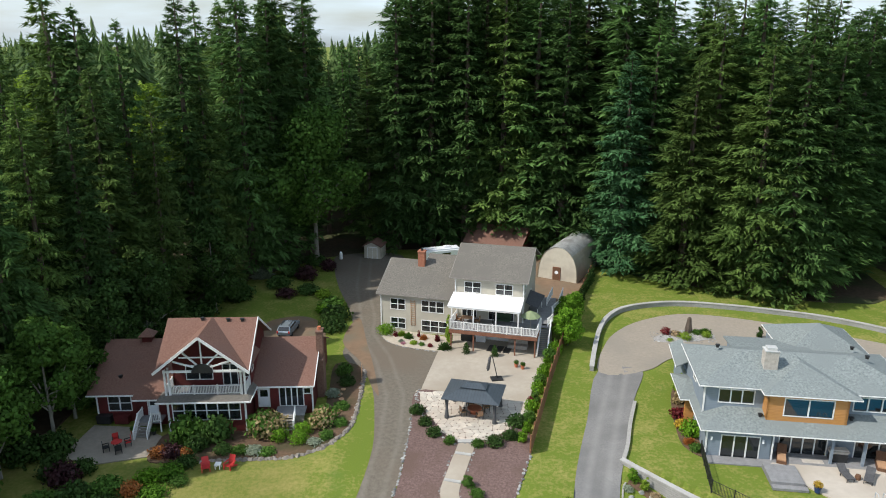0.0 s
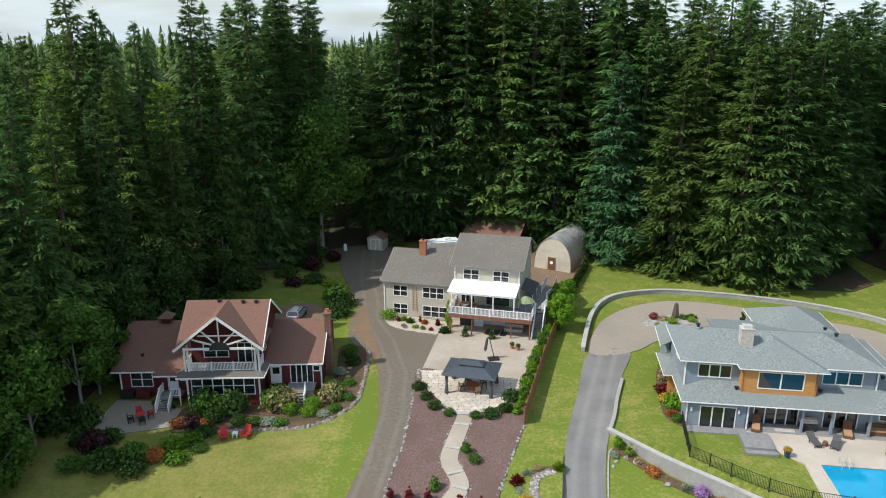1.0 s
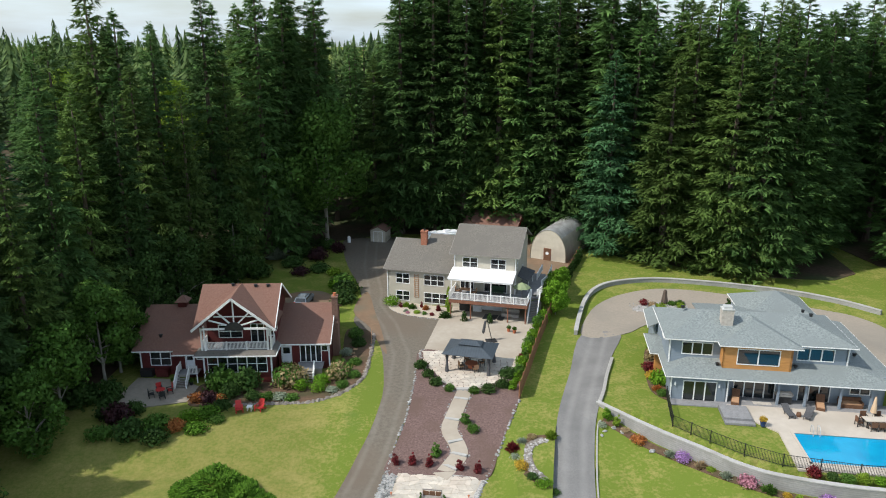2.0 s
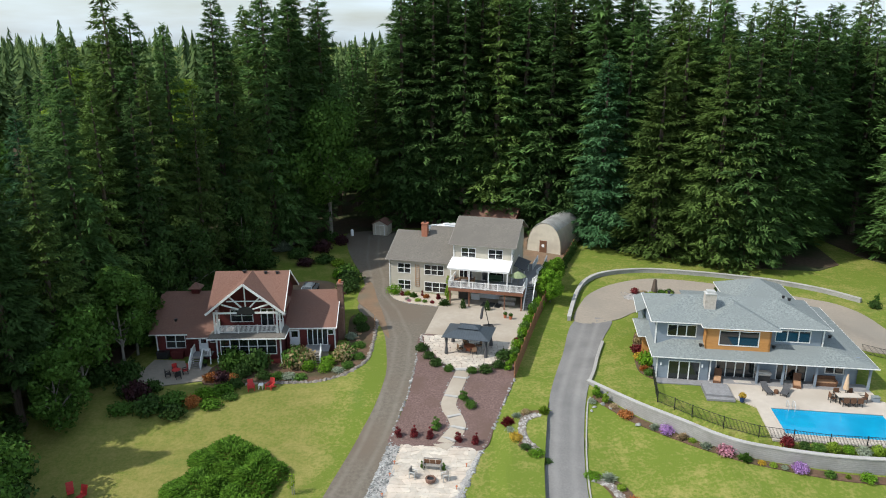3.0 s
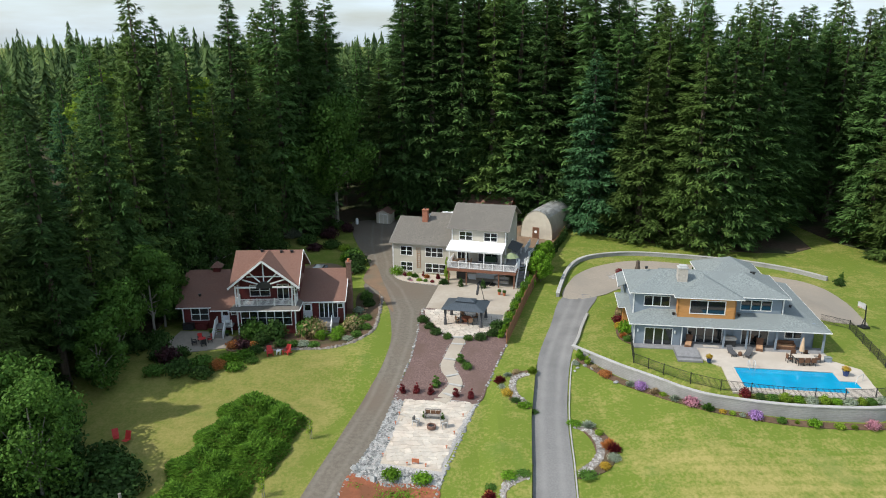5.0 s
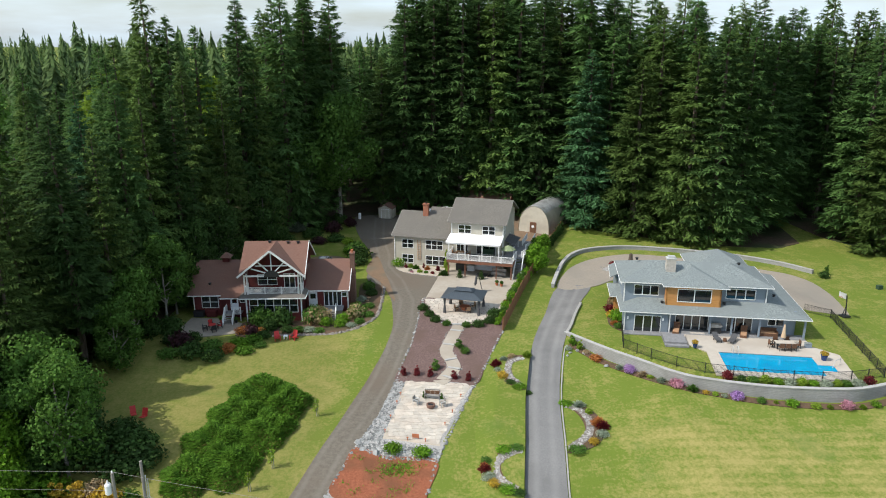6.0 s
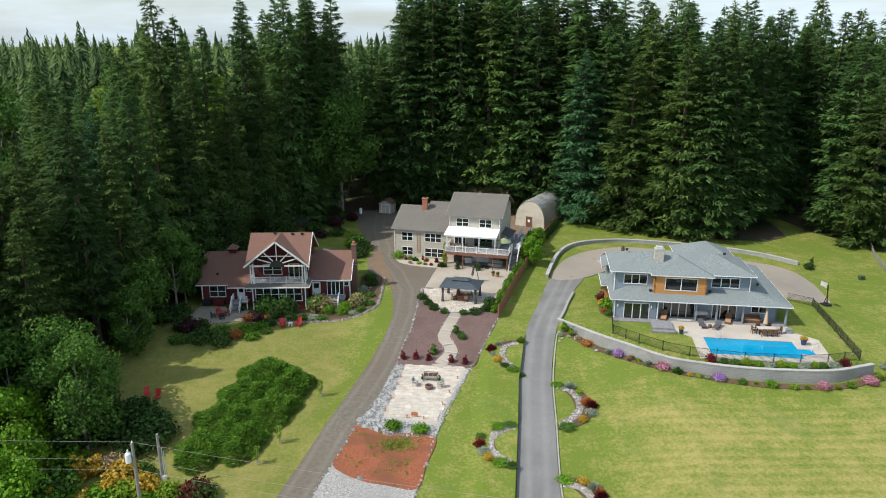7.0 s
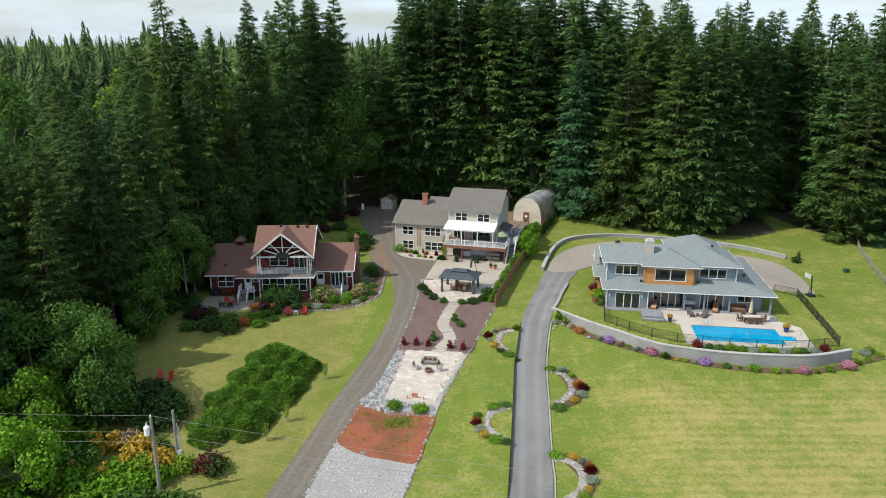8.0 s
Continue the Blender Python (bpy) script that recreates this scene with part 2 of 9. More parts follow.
M = {
    "lawn": lawn_material(),
    "lush": mat("lush_verge_grass", (0.120, 0.175, 0.030), (0.195, 0.240, 0.052), 2.5, 0.9, 0.5, c=(0.21, 0.215, 0.065), scale2=0.3, bump_scale=14, spec=0.15),
    "forest_floor": mat("forest_floor", (0.055, 0.04, 0.025), (0.10, 0.07, 0.045), 1.4, 0.95, 0.6, c=(0.04, 0.06, 0.02), scale2=0.12),
    "dirt_road": tracked(mat("packed_gravel", (0.125, 0.108, 0.085), (0.180, 0.158, 0.128), 2.5, 0.95, 0.4, c=(0.150, 0.122, 0.094), scale2=0.09, bump_scale=20), (-1.05, 0.75), (0.215, 0.195, 0.165), 0.35),
    "red_dirt": mat("red_dirt", (0.17, 0.115, 0.075), (0.23, 0.15, 0.095), 1.0, 0.95, 0.4, c=(0.16, 0.13, 0.09), scale2=0.25),
    "asphalt": tracked(mat("asphalt", (0.165, 0.162, 0.158), (0.225, 0.22, 0.213), 6.0, 0.9, 0.25, c=(0.150, 0.147, 0.143), scale2=0.16, bump_scale=30), (-0.9, 0.8), (0.255, 0.25, 0.24), 0.45, 0.6),
    "concrete": mat("pale_concrete", (0.37, 0.325, 0.265), (0.43, 0.38, 0.315), 1.5, 0.85, 0.15, c=(0.34, 0.29, 0.23), scale2=0.14),
    "aggregate": mat("tan_aggregate", (0.27, 0.235, 0.19), (0.33, 0.285, 0.235), 2.5, 0.9, 0.2, c=(0.25, 0.225, 0.19), scale2=0.1, bump_scale=25),
    "pool_deck": mat("pool_concrete", (0.45, 0.40, 0.34), (0.51, 0.46, 0.395), 1.5, 0.8, 0.1, c=(0.42, 0.37, 0.31), scale2=0.2),
    "mulch": mat("purple_brown_bark", (0.105, 0.065, 0.058), (0.20, 0.135, 0.12), 5.0, 0.95, 0.9, c=(0.13, 0.085, 0.07), scale2=0.25, bump_scale=9),
    "bark": mat("red_bark_mulch", (0.21, 0.065, 0.032), (0.32, 0.115, 0.06), 4.0, 0.95, 0.8, c=(0.17, 0.07, 0.035), scale2=0.3, bump_scale=9),
    "bed_soil": mat("bed_soil", (0.09, 0.055, 0.035), (0.15, 0.095, 0.06), 3.0, 0.95, 0.6, c=(0.07, 0.06, 0.03), scale2=0.4),
    "gravel": mat("pale_gravel", (0.22, 0.212, 0.20), (0.50, 0.48, 0.455), 6.0, 0.9, 0.9, c=(0.33, 0.315, 0.30), scale2=0.3, bump_scale=10, island=0.35),
    "flag_bed": mat("sandy_joints", (0.40, 0.345, 0.275), (0.50, 0.435, 0.355), 3.0, 0.9, 0.3),
    "flagstone": mat("cream_flagstone", (0.42, 0.385, 0.335), (0.60, 0.545, 0.465), 1.3, 0.85, 0.3, c=(0.52, 0.43, 0.35), scale2=0.35, stain=0.6, per_object=0.13, bump_scale=4),
    "rock": mat("grey_rock", (0.13, 0.135, 0.132), (0.36, 0.362, 0.35), 1.5, 0.85, 0.4, island=0.45, bump_scale=6),
    "rubble": mat("dark_rubble", (0.15, 0.13, 0.11), (0.28, 0.25, 0.22), 1.5, 0.9, 0.4, island=0.3, bump_scale=6),
    "block": banded(mat("grey_retaining_block", (0.27, 0.27, 0.262), (0.37, 0.365, 0.35), 3.0, 0.9, 0.6, c=(0.25, 0.248, 0.235), scale2=0.4, bump_scale=5, stretch=(1, 1, 3)), "Z", 0.2, dark=0.72),
    "block_cap": mat("pale_wall_cap", (0.36, 0.355, 0.34), (0.45, 0.44, 0.42), 3.0, 0.9, 0.2, c=(0.33, 0.32, 0.30), scale2=0.5),
    "kerb": mat("kerb_stone", (0.28, 0.272, 0.255), (0.38, 0.365, 0.34), 3.0, 0.9, 0.3),
    "cedar_fence": mat("cedar_fence", (0.22, 0.105, 0.055), (0.31, 0.155, 0.085), 2.5, 0.8, 0.4, stretch=(3, 3, 0.3), per_object=0.15),
    "grey_wood": mat("weathered_wood", (0.20, 0.185, 0.165), (0.33, 0.31, 0.28), 3.0, 0.85, 0.4, stretch=(3, 3, 0.4)),
    "white_paint": mat("white_paint", (0.74, 0.74, 0.73), (0.82, 0.82, 0.81), 1.5, 0.5, 0.05, c=(0.70, 0.70, 0.68), scale2=0.6),
    "white_fabric": mat("white_awning_panel", (0.80, 0.80, 0.80), (0.86, 0.86, 0.86), 0.7, 0.5),
    "red_siding": banded(mat("barn_red_siding", (0.105, 0.018, 0.017), (0.14, 0.026, 0.023), 2.0, 0.7, 0.1, c=(0.09, 0.02, 0.018), scale2=0.4), "Z", 0.15),
    "red_shingle": mat("red_brown_shingles", (0.15, 0.078, 0.058), (0.225, 0.125, 0.095), 6.0, 0.92, 0.5, c=(0.175, 0.10, 0.078), scale2=0.35, bump_scale=9),
    "cream_siding": banded(mat("cream_siding", (0.47, 0.435, 0.36), (0.52, 0.485, 0.405), 1.5, 0.75, 0.1, c=(0.44, 0.41, 0.34), scale2=0.3), "Z", 0.18, dark=0.88),
    "grey_shingle": mat("grey_brown_shingles", (0.100, 0.093, 0.082), (0.215, 0.198, 0.172), 6.0, 0.92, 0.6, c=(0.145, 0.134, 0.118), scale2=0.35, bump_scale=9),
    "blue_shingle": mat("slate_grey_shingles", (0.130, 0.155, 0.156), (0.270, 0.300, 0.295), 5.0, 0.92, 0.6, c=(0.19, 0.215, 0.215), scale2=0.3, bump_scale=9),
    "blue_siding": banded(mat("slate_blue_siding", (0.20, 0.245, 0.29), (0.24, 0.285, 0.33), 1.5, 0.7, 0.1, c=(0.19, 0.23, 0.27), scale2=0.3), "Z", 0.18, dark=0.85),
    "cedar": banded(mat("golden_cedar_cladding", (0.42, 0.19, 0.055), (0.56, 0.28, 0.09), 2.0, 0.55, 0.2, stretch=(0.6, 3, 3), c=(0.48, 0.24, 0.09), scale2=0.5), "Z", 0.15, dark=0.82),
    "brick": banded(mat("red_brick", (0.30, 0.11, 0.065), (0.42, 0.19, 0.12), 6.0, 0.9, 0.5), "Z", 0.075, dark=0.8),
    "dark_brick": banded(mat("weathered_brick", (0.14, 0.075, 0.055), (0.25, 0.15, 0.115), 5.0, 0.9, 0.5), "Z", 0.075, dark=0.8),
    "chimney_stone": mat("pale_chimney_stone", (0.36, 0.33, 0.29), (0.52, 0.48, 0.43), 3.0, 0.9, 0.5, bump_scale=5),
    "glass": mat("window_glass", (0.012, 0.016, 0.018), (0.02, 0.025, 0.027), 0.5, 0.04, 0, spec=0.9),
    "curtain": mat("drawn_curtain", (0.42, 0.43, 0.42), (0.55, 0.56, 0.55), 3.0, 0.9),
    "black_metal": mat("black_metal", (0.012, 0.013, 0.014), (0.025, 0.026, 0.028), 3.0, 0.45, spec=0.5),
    "gazebo_roof": banded(mat("charcoal_steel_roof", (0.045, 0.058, 0.07), (0.065, 0.08, 0.095), 1.5, 0.45, 0.05, spec=0.5), "X", 0.30, dark=0.7),
    "steel": mat("galvanised_steel", (0.50, 0.51, 0.50), (0.62, 0.63, 0.62), 2.0, 0.5, 0.1, metal=0.1, c=(0.42, 0.42, 0.41), scale2=0.6),
    "deck_stain": mat("red_brown_stain", (0.17, 0.075, 0.045), (0.24, 0.11, 0.07), 3.0, 0.7, 0.2),
    "grey_deck": banded(mat("grey_deck_boards", (0.20, 0.20, 0.205), (0.27, 0.27, 0.275), 2.0, 0.8, 0.2), "X", 0.14, dark=0.8),
    "quonset": mat("cream_hut_panel", (0.50, 0.46, 0.37), (0.57, 0.53, 0.44), 1.0, 0.7, 0.1, c=(0.44, 0.40, 0.33), scale2=0.4),
    "red_paint": mat("red_paint", (0.42, 0.03, 0.03), (0.52, 0.05, 0.045), 3.0, 0.5, 0.1),
    "wicker": mat("brown_wicker", (0.10, 0.05, 0.028), (0.18, 0.095, 0.055), 12.0, 0.8, 0.5),
    "tan_cushion": mat("tan_cushion", (0.38, 0.22, 0.12), (0.46, 0.28, 0.17), 3.0, 0.9),
    "dark_fabric": mat("charcoal_fabric", (0.06, 0.062, 0.065), (0.10, 0.10, 0.105), 5.0, 0.9),
    "green_fabric": mat("sage_umbrella_canvas", (0.19, 0.235, 0.125), (0.25, 0.295, 0.165), 2.0, 0.85),
    "dark_green_fabric": mat("dark_green_canvas", (0.03, 0.065, 0.035), (0.05, 0.09, 0.05), 2.0, 0.85),
    "beige_fabric": mat("beige_canvas", (0.50, 0.36, 0.23), (0.58, 0.43, 0.29), 2.0, 0.85),
    "blue_glaze": mat("blue_glazed_pot", (0.02, 0.04, 0.12), (0.04, 0.07, 0.18), 2.0, 0.2),
    "terracotta": mat("terracotta", (0.42, 0.13, 0.06), (0.52, 0.19, 0.10), 3.0, 0.8),
    "car_paint": mat("silver_blue_car_paint", (0.30, 0.35, 0.39), (0.34, 0.39, 0.43), 1.0, 0.25, metal=0.5),
    "rubber": mat("black_rubber", (0.015, 0.015, 0.015), (0.03, 0.03, 0.03), 5.0, 0.8),
    "bark_trunk": mat("fir_bark", (0.085, 0.065, 0.05), (0.17, 0.135, 0.11), 2.0, 0.95, 0.8, stretch=(2, 2, 0.3), per_object=0.25, bump_scale=4),
    "grey_trunk": mat("maple_bark", (0.16, 0.145, 0.125), (0.27, 0.25, 0.22), 2.0, 0.95, 0.7, stretch=(2, 2, 0.4), bump_scale=4),
    "fir": mat("fir_needles", (0.058, 0.122, 0.036), (0.120, 0.222, 0.062), 0.25, 0.75, island=0.35, per_object=0.32, spec=0.12, leafy=0.35),
    "blue_fir": mat("blue_green_needles", (0.046, 0.126, 0.052), (0.092, 0.200, 0.082), 0.25, 0.75, island=0.35, per_object=0.12, spec=0.12, leafy=0.3),
    "olive_fir": mat("olive_needles", (0.080, 0.138, 0.034), (0.142, 0.226, 0.056), 0.25, 0.75, island=0.35, per_object=0.28, spec=0.12, leafy=0.35),
    "maple": mat("maple_leaves", (0.060, 0.136, 0.022), (0.115, 0.222, 0.042), 0.5, 0.65, island=0.35, per_object=0.2, spec=0.12, leafy=0.35),
    # far wood: paler than the near needles, distance haze put into the colour
    "far_fir": mat("haze_paled_needles", (0.100, 0.155, 0.050), (0.165, 0.245, 0.085), 0.05, 0.8, island=0.3, c=(0.075, 0.125, 0.055), scale2=0.03, spec=0.1, leafy=0.35),
    "yellow_green": mat("yellow_green_leaves", (0.16, 0.26, 0.022), (0.25, 0.36, 0.045), 0.6, 0.65, island=0.35, per_object=0.2, spec=0.12, leafy=0.3),
    "shrub": mat("dark_shrub_leaves", (0.036, 0.080, 0.018), (0.070, 0.130, 0.032), 1.5, 0.65, island=0.4, per_object=0.2, spec=0.12, leafy=0.3),
    "bright_shrub": mat("bright_shrub_leaves", (0.10, 0.225, 0.014), (0.175, 0.33, 0.03), 1.5, 0.65, island=0.35, per_object=0.2, spec=0.12, leafy=0.3),
    "juniper": mat("juniper_sprays", (0.058, 0.140, 0.012), (0.118, 0.235, 0.026), 0.5, 0.7, island=0.4, spec=0.12, leafy=0.3),
    "red_leaf": mat("burgundy_leaves", (0.10, 0.010, 0.014), (0.20, 0.022, 0.026), 2.0, 0.6, island=0.4, per_object=0.25, leafy=0.3),
    "purple_leaf": mat("dark_purple_leaves", (0.035, 0.012, 0.016), (0.07, 0.025, 0.03), 2.0, 0.6, island=0.4, leafy=0.3),
    "yellow_leaf": mat("golden_leaves", (0.42, 0.27, 0.02), (0.55, 0.38, 0.05), 2.0, 0.6, island=0.3, leafy=0.3),
    "orange_leaf": mat("orange_leaves", (0.36, 0.12, 0.03), (0.48, 0.20, 0.06), 2.0, 0.6, island=0.3, leafy=0.3),
    "grey_leaf": mat("silvery_leaves", (0.22, 0.27, 0.19), (0.32, 0.37, 0.27), 2.0, 0.7, island=0.3, leafy=0.3),
    "pink_flower": mat("pink_blossom", (0.42, 0.17, 0.24), (0.55, 0.28, 0.33), 2.0, 0.6, island=0.35, leafy=0.3),
    "lilac_flower": mat("lilac_blossom", (0.36, 0.19, 0.46), (0.48, 0.30, 0.58), 2.0, 0.6, island=0.3, leafy=0.3),
    "cream_flower": mat("faded_blossom", (0.30, 0.235, 0.105), (0.42, 0.32, 0.17), 2.0, 0.6, island=0.3, leafy=0.3),
    "dry_grass": mat("dry_grass", (0.28, 0.20, 0.11), (0.38, 0.29, 0.17), 2.0, 0.9, 0.4),
    "porcelain": mat("white_porcelain", (0.76, 0.78, 0.8), (0.8, 0.82, 0.84), 1.0, 0.35),
}


def pool_water():
    m = mat("pool_water", (0.004, 0.27, 0.48), (0.006, 0.33, 0.56), 0.5, 0.06, 0.12, spec=0.5, bump_scale=2.5, c=(0.004, 0.25, 0.46), scale2=0.3)
    return m


M["pool"] = pool_water()


# ---- building helpers ----
def finish(bm, name, material):
    me = bpy.data.meshes.new(name)
    bm.normal_update()
    bm.to_mesh(me)
    bm.free()
    me.materials.append(M[material])
    return me


def part(name, bm, material, parent, label=""):
    """Links a bmesh (or a ready mesh) as one part under a thing or a part."""
    me = bm if isinstance(bm, bpy.types.Mesh) else finish(bm, name, material)
    ob = new(name, me)
    ob.parent = parent
    if label:
        ob["label"] = label
    return ob


def thing(name, m, label, category, group="", kind=""):
    e = new(name)
    e.empty_display_size = 0.3
    e.matrix_world = m
    return tagged(e, label, category, group, kind)


def solo(name, bm, material, label, category, m=None, group="", kind=""):
    me = bm if isinstance(bm, bpy.types.Mesh) else finish(bm, name, material)
    ob = new(name, me)
    if m is not None:
        ob.matrix_world = m
    return tagged(ob, label, category, group, kind)


def box(bm, x0, x1, y0, y1, z0, z1):
    v = [bm.verts.new(p) for p in ((x0, y0, z0), (x1, y0, z0), (x1, y1, z0), (x0, y1, z0), (x0, y0, z1), (x1, y0, z1), (x1, y1, z1), (x0, y1, z1))]
    for f in ((3, 2, 1, 0), (4, 5, 6, 7), (0, 1, 5, 4), (1, 2, 6, 5), (2, 3, 7, 6), (3, 0, 4, 7)):
        bm.faces.new([v[i] for i in f])
    return bm


def boxes(*rows):
    bm = bmesh.new()
    for r in rows:
        box(bm, *r)
    return bm


def beam(bm, p, q, w, h=None):
    """A squared bar from p to q."""
    p, q = Vector(p), Vector(q)
    h = h or w
    d = (q - p).normalized()
    side = d.cross(Vector((0, 0, 1)))
    side = side.normalized() if side.length > 1e-4 else Vector((1, 0, 0))
    up = side.cross(d)
    v = [bm.verts.new(e + side * a * w / 2 + up * b * h / 2) for e in (p, q) for a, b in ((-1, -1), (1, -1), (1, 1), (-1, 1))]
    for f in ((0, 1, 2, 3), (7, 6, 5, 4), (0, 4, 5, 1), (1, 5, 6, 2), (2, 6, 7, 3), (3, 7, 4, 0)):
        bm.faces.new([v[i] for i in f])
    return bm


def beams(rows, w, h=None):
    bm = bmesh.new()
    for p, q in rows:
        beam(bm, p, q, w, h)
    return bm


def plate(bm, pts, th=0.12):
    """A sloping slab: its upper face through pts, th thick downwards."""
    top = [bm.verts.new(p) for p in pts]
    low = [bm.verts.new((p[0], p[1], p[2] - th)) for p in pts]
    n = len(pts)
    bm.faces.new(top)
    bm.faces.new(low[::-1])
    for i in range(n):
        bm.faces.new((top[i], low[i], low[(i + 1) % n], top[(i + 1) % n]))
    return bm


def plates(*polys, th=0.12):
    bm = bmesh.new()
    for p in polys:
        plate(bm, p, th)
    bmesh.ops.recalc_face_normals(bm, faces=bm.faces)
    return bm


def lathe(bm, rings, n=12, x=0, y=0):
    """A turned solid from rings of (radius, height)."""
    loops = [[bm.verts.new((x + r * math.cos(2 * math.pi * i / n), y + r * math.sin(2 * math.pi * i / n), z)) for i in range(n)] for r, z in rings]
    for a, b in zip(loops, loops[1:]):
        for i in range(n):
            bm.faces.new((a[i], a[(i + 1) % n], b[(i + 1) % n], b[i]))
    bm.faces.new(loops[0][::-1])
    bm.faces.new(loops[-1])
    return bm


def turned(rings, n=12):
    return lathe(bmesh.new(), rings, n)


def smooth_line(pts, n=6, closed=False):
    """Catmull-Rom through plan points."""
    p = [Vector(q) for q in pts]
    out = []
    last = len(p) if closed else len(p) - 1
    for i in range(last):
        a, b, c, d = (p[(i + k) % len(p)] if closed else p[max(0, min(len(p) - 1, i + k))] for k in (-1, 0, 1, 2))
        for j in range(n):
            s = j / n
            out.append(0.5 * (2 * b + (c - a) * s + (2 * a - 5 * b + 4 * c - d) * s * s + (3 * b - a - 3 * c + d) * s ** 3))
    if not closed:
        out.append(p[-1])
    return [tuple(q) for q in out]


def inside(poly, x, y):
    hit = False
    for (x0, y0), (x1, y1) in zip(poly, poly[1:] + poly[:1]):
        if (y0 > y) != (y1 > y) and x < (x1 - x0) * (y - y0) / (y1 - y0) + x0:
            hit = not hit
    return hit


# ---- the lie of the land ----
SLOPE = [(-300, -30), (-80, -15), (0, -7.5), (14, -5.6), (20, -4.9), (26, -4.2), (32, -2.8), (38, -2.4), (44, -2.1), (46, -1.6), (50, -0.8), (54, -0.35), (60, -0.4), (80, -0.5), (95, -0.2), (120, 0.3), (200, 2.0)]
TERRACE = [(17.2, 53.4), (21.2, 48.5), (24.2, 45.5), (27.0, 42.7), (29.8, 41.0), (35.8, 39.2), (42.0, 38.5), (45.3, 38.7), (49.8, 40.0), (53.4, 58.0), (50.0, 70.0), (30.0, 74.0), (24.5, 70.0), (20.0, 63.0), (17.2, 55.5)]
TERRACE_Z = 0.1


def edge_distance(poly, x, y):
    best = 1e9
    for (x0, y0), (x1, y1) in zip(poly, poly[1:] + poly[:1]):
        dx, dy = x1 - x0, y1 - y0
        s = max(0, min(1, ((x - x0) * dx + (y - y0) * dy) / (dx * dx + dy * dy)))
        best = min(best, math.hypot(x - x0 - s * dx, y - y0 - s * dy))
    return best


BANK_Y, BANK_X = (0, 17.4, 24.4, 31.0, 39.9, 49.5, 54.7), (3.5, 6.8, 7.7, 8.5, 9.5, 11.2, 12.6)


def bank(x, y, clear):
    """The lawn stands a little above the asphalt drive along its near side and drops to it in a step."""
    if not (14 < y < 51 and x < 13):
        return 0.0
    d = float(np.interp(y, BANK_Y, BANK_X)) - clear - x
    if d < 0 or d > 4.2:
        return 0.0
    return min(1, (4.2 - d) / 1.7) * float(np.interp(y, (14, 20, 46, 51), (0, 0.5, 0.5, 0)))


def ground(x, y, clear=0.08):
    base = bank(x, y, clear) + float(np.interp(y, [a for a, b in SLOPE], [b for a, b in SLOPE]))
    if x > 17 and 0 < y < 54:
        s = min(1, (x - 17) / 9)
        base += s * float(np.interp(y, (0, 20, 26, 32, 38, 44, 48, 54), (0.3, 0.6, 0.8, 0.7, 1.3, 1.2, 0.45, 0)))
    if x < -10 and 48 < y < 80:
        base -= min(1, (-10 - x) / 5) * float(np.interp(y, (48, 53, 58, 62, 70, 80), (0, 0.6, 0.75, 0.65, 0.35, 0)))
    if 10 < x < 62 and 32 < y < 82:
        if inside(TERRACE, x, y):
            return TERRACE_Z
        d = edge_distance(TERRACE, x, y)
        reach = 0.6 if y < 51 else 4.5
        if d < reach:
            s = d / reach
            s = s * s * (3 - 2 * s)
            return TERRACE_Z + (base - TERRACE_Z) * s
    return base


def axis(parts):
    out = []
    for a, b, step in parts:
        out += list(np.arange(a, b, step))
    return out + [parts[-1][1]]


DRIVE_LINE = [(-23.5, -10), (-18.5, 5), (-14.3, 17.3), (-11.7, 27.1), (-8.3, 38.0), (-5.9, 48.3), (-4.9, 56.5), (-4.9, 66.0), (-7.0, 75.5), (-9.8, 83.0), (-10.0, 88.0), (-12.0, 100.0), (-13.0, 115.0)]


def side_of(line, x, y):
    """Distance from a line in the plan, negative on its left."""
    best, sign = 1e9, 1
    for (x0, y0), (x1, y1) in zip(line, line[1:]):
        dx, dy = x1 - x0, y1 - y0
        s = max(0, min(1, ((x - x0) * dx + (y - y0) * dy) / (dx * dx + dy * dy)))
        d = math.hypot(x - x0 - s * dx, y - y0 - s * dy)
        if d < best:
            best, sign = d, (1 if dy * (x - x0) - dx * (y - y0) > 0 else -1)
    return best * sign


XS = axis(((-3000, -400, 260), (-400, -64, 14), (-64, 72, 0.75), (72, 400, 14), (400, 3000, 260)))
YS = axis(((-300, -40, 20), (-40, 8, 3), (8, 100, 0.75), (100, 200, 5), (200, 4000, 190)))
verts = [(x, y, ground(x, y, 0.9) - 0.04) for y in YS for x in XS]
nx = len(XS)
faces = [(j * nx + i, j * nx + i + 1, (j + 1) * nx + i + 1, (j + 1) * nx + i) for j in range(len(YS) - 1) for i in range(nx - 1)]
me = bpy.data.meshes.new("ground")
me.from_pydata(verts, [], faces)
me.materials.append(M["lawn"])
# lusher grass along the drive's edge
lush = me.attributes.new("lush", "FLOAT", "POINT")
for k, (x, y, z) in enumerate(verts):
    if -24 < x < -5 and 5 < y < 64:
        lush.data[k].value = max(0.0, 1 - abs(-side_of(DRIVE_LINE, x, y) - 2.7) / 1.5)
tagged(new("ground", me), "mown lawn, green with dry yellow tracts, sloping down to the road", "lawn", kind="structure")


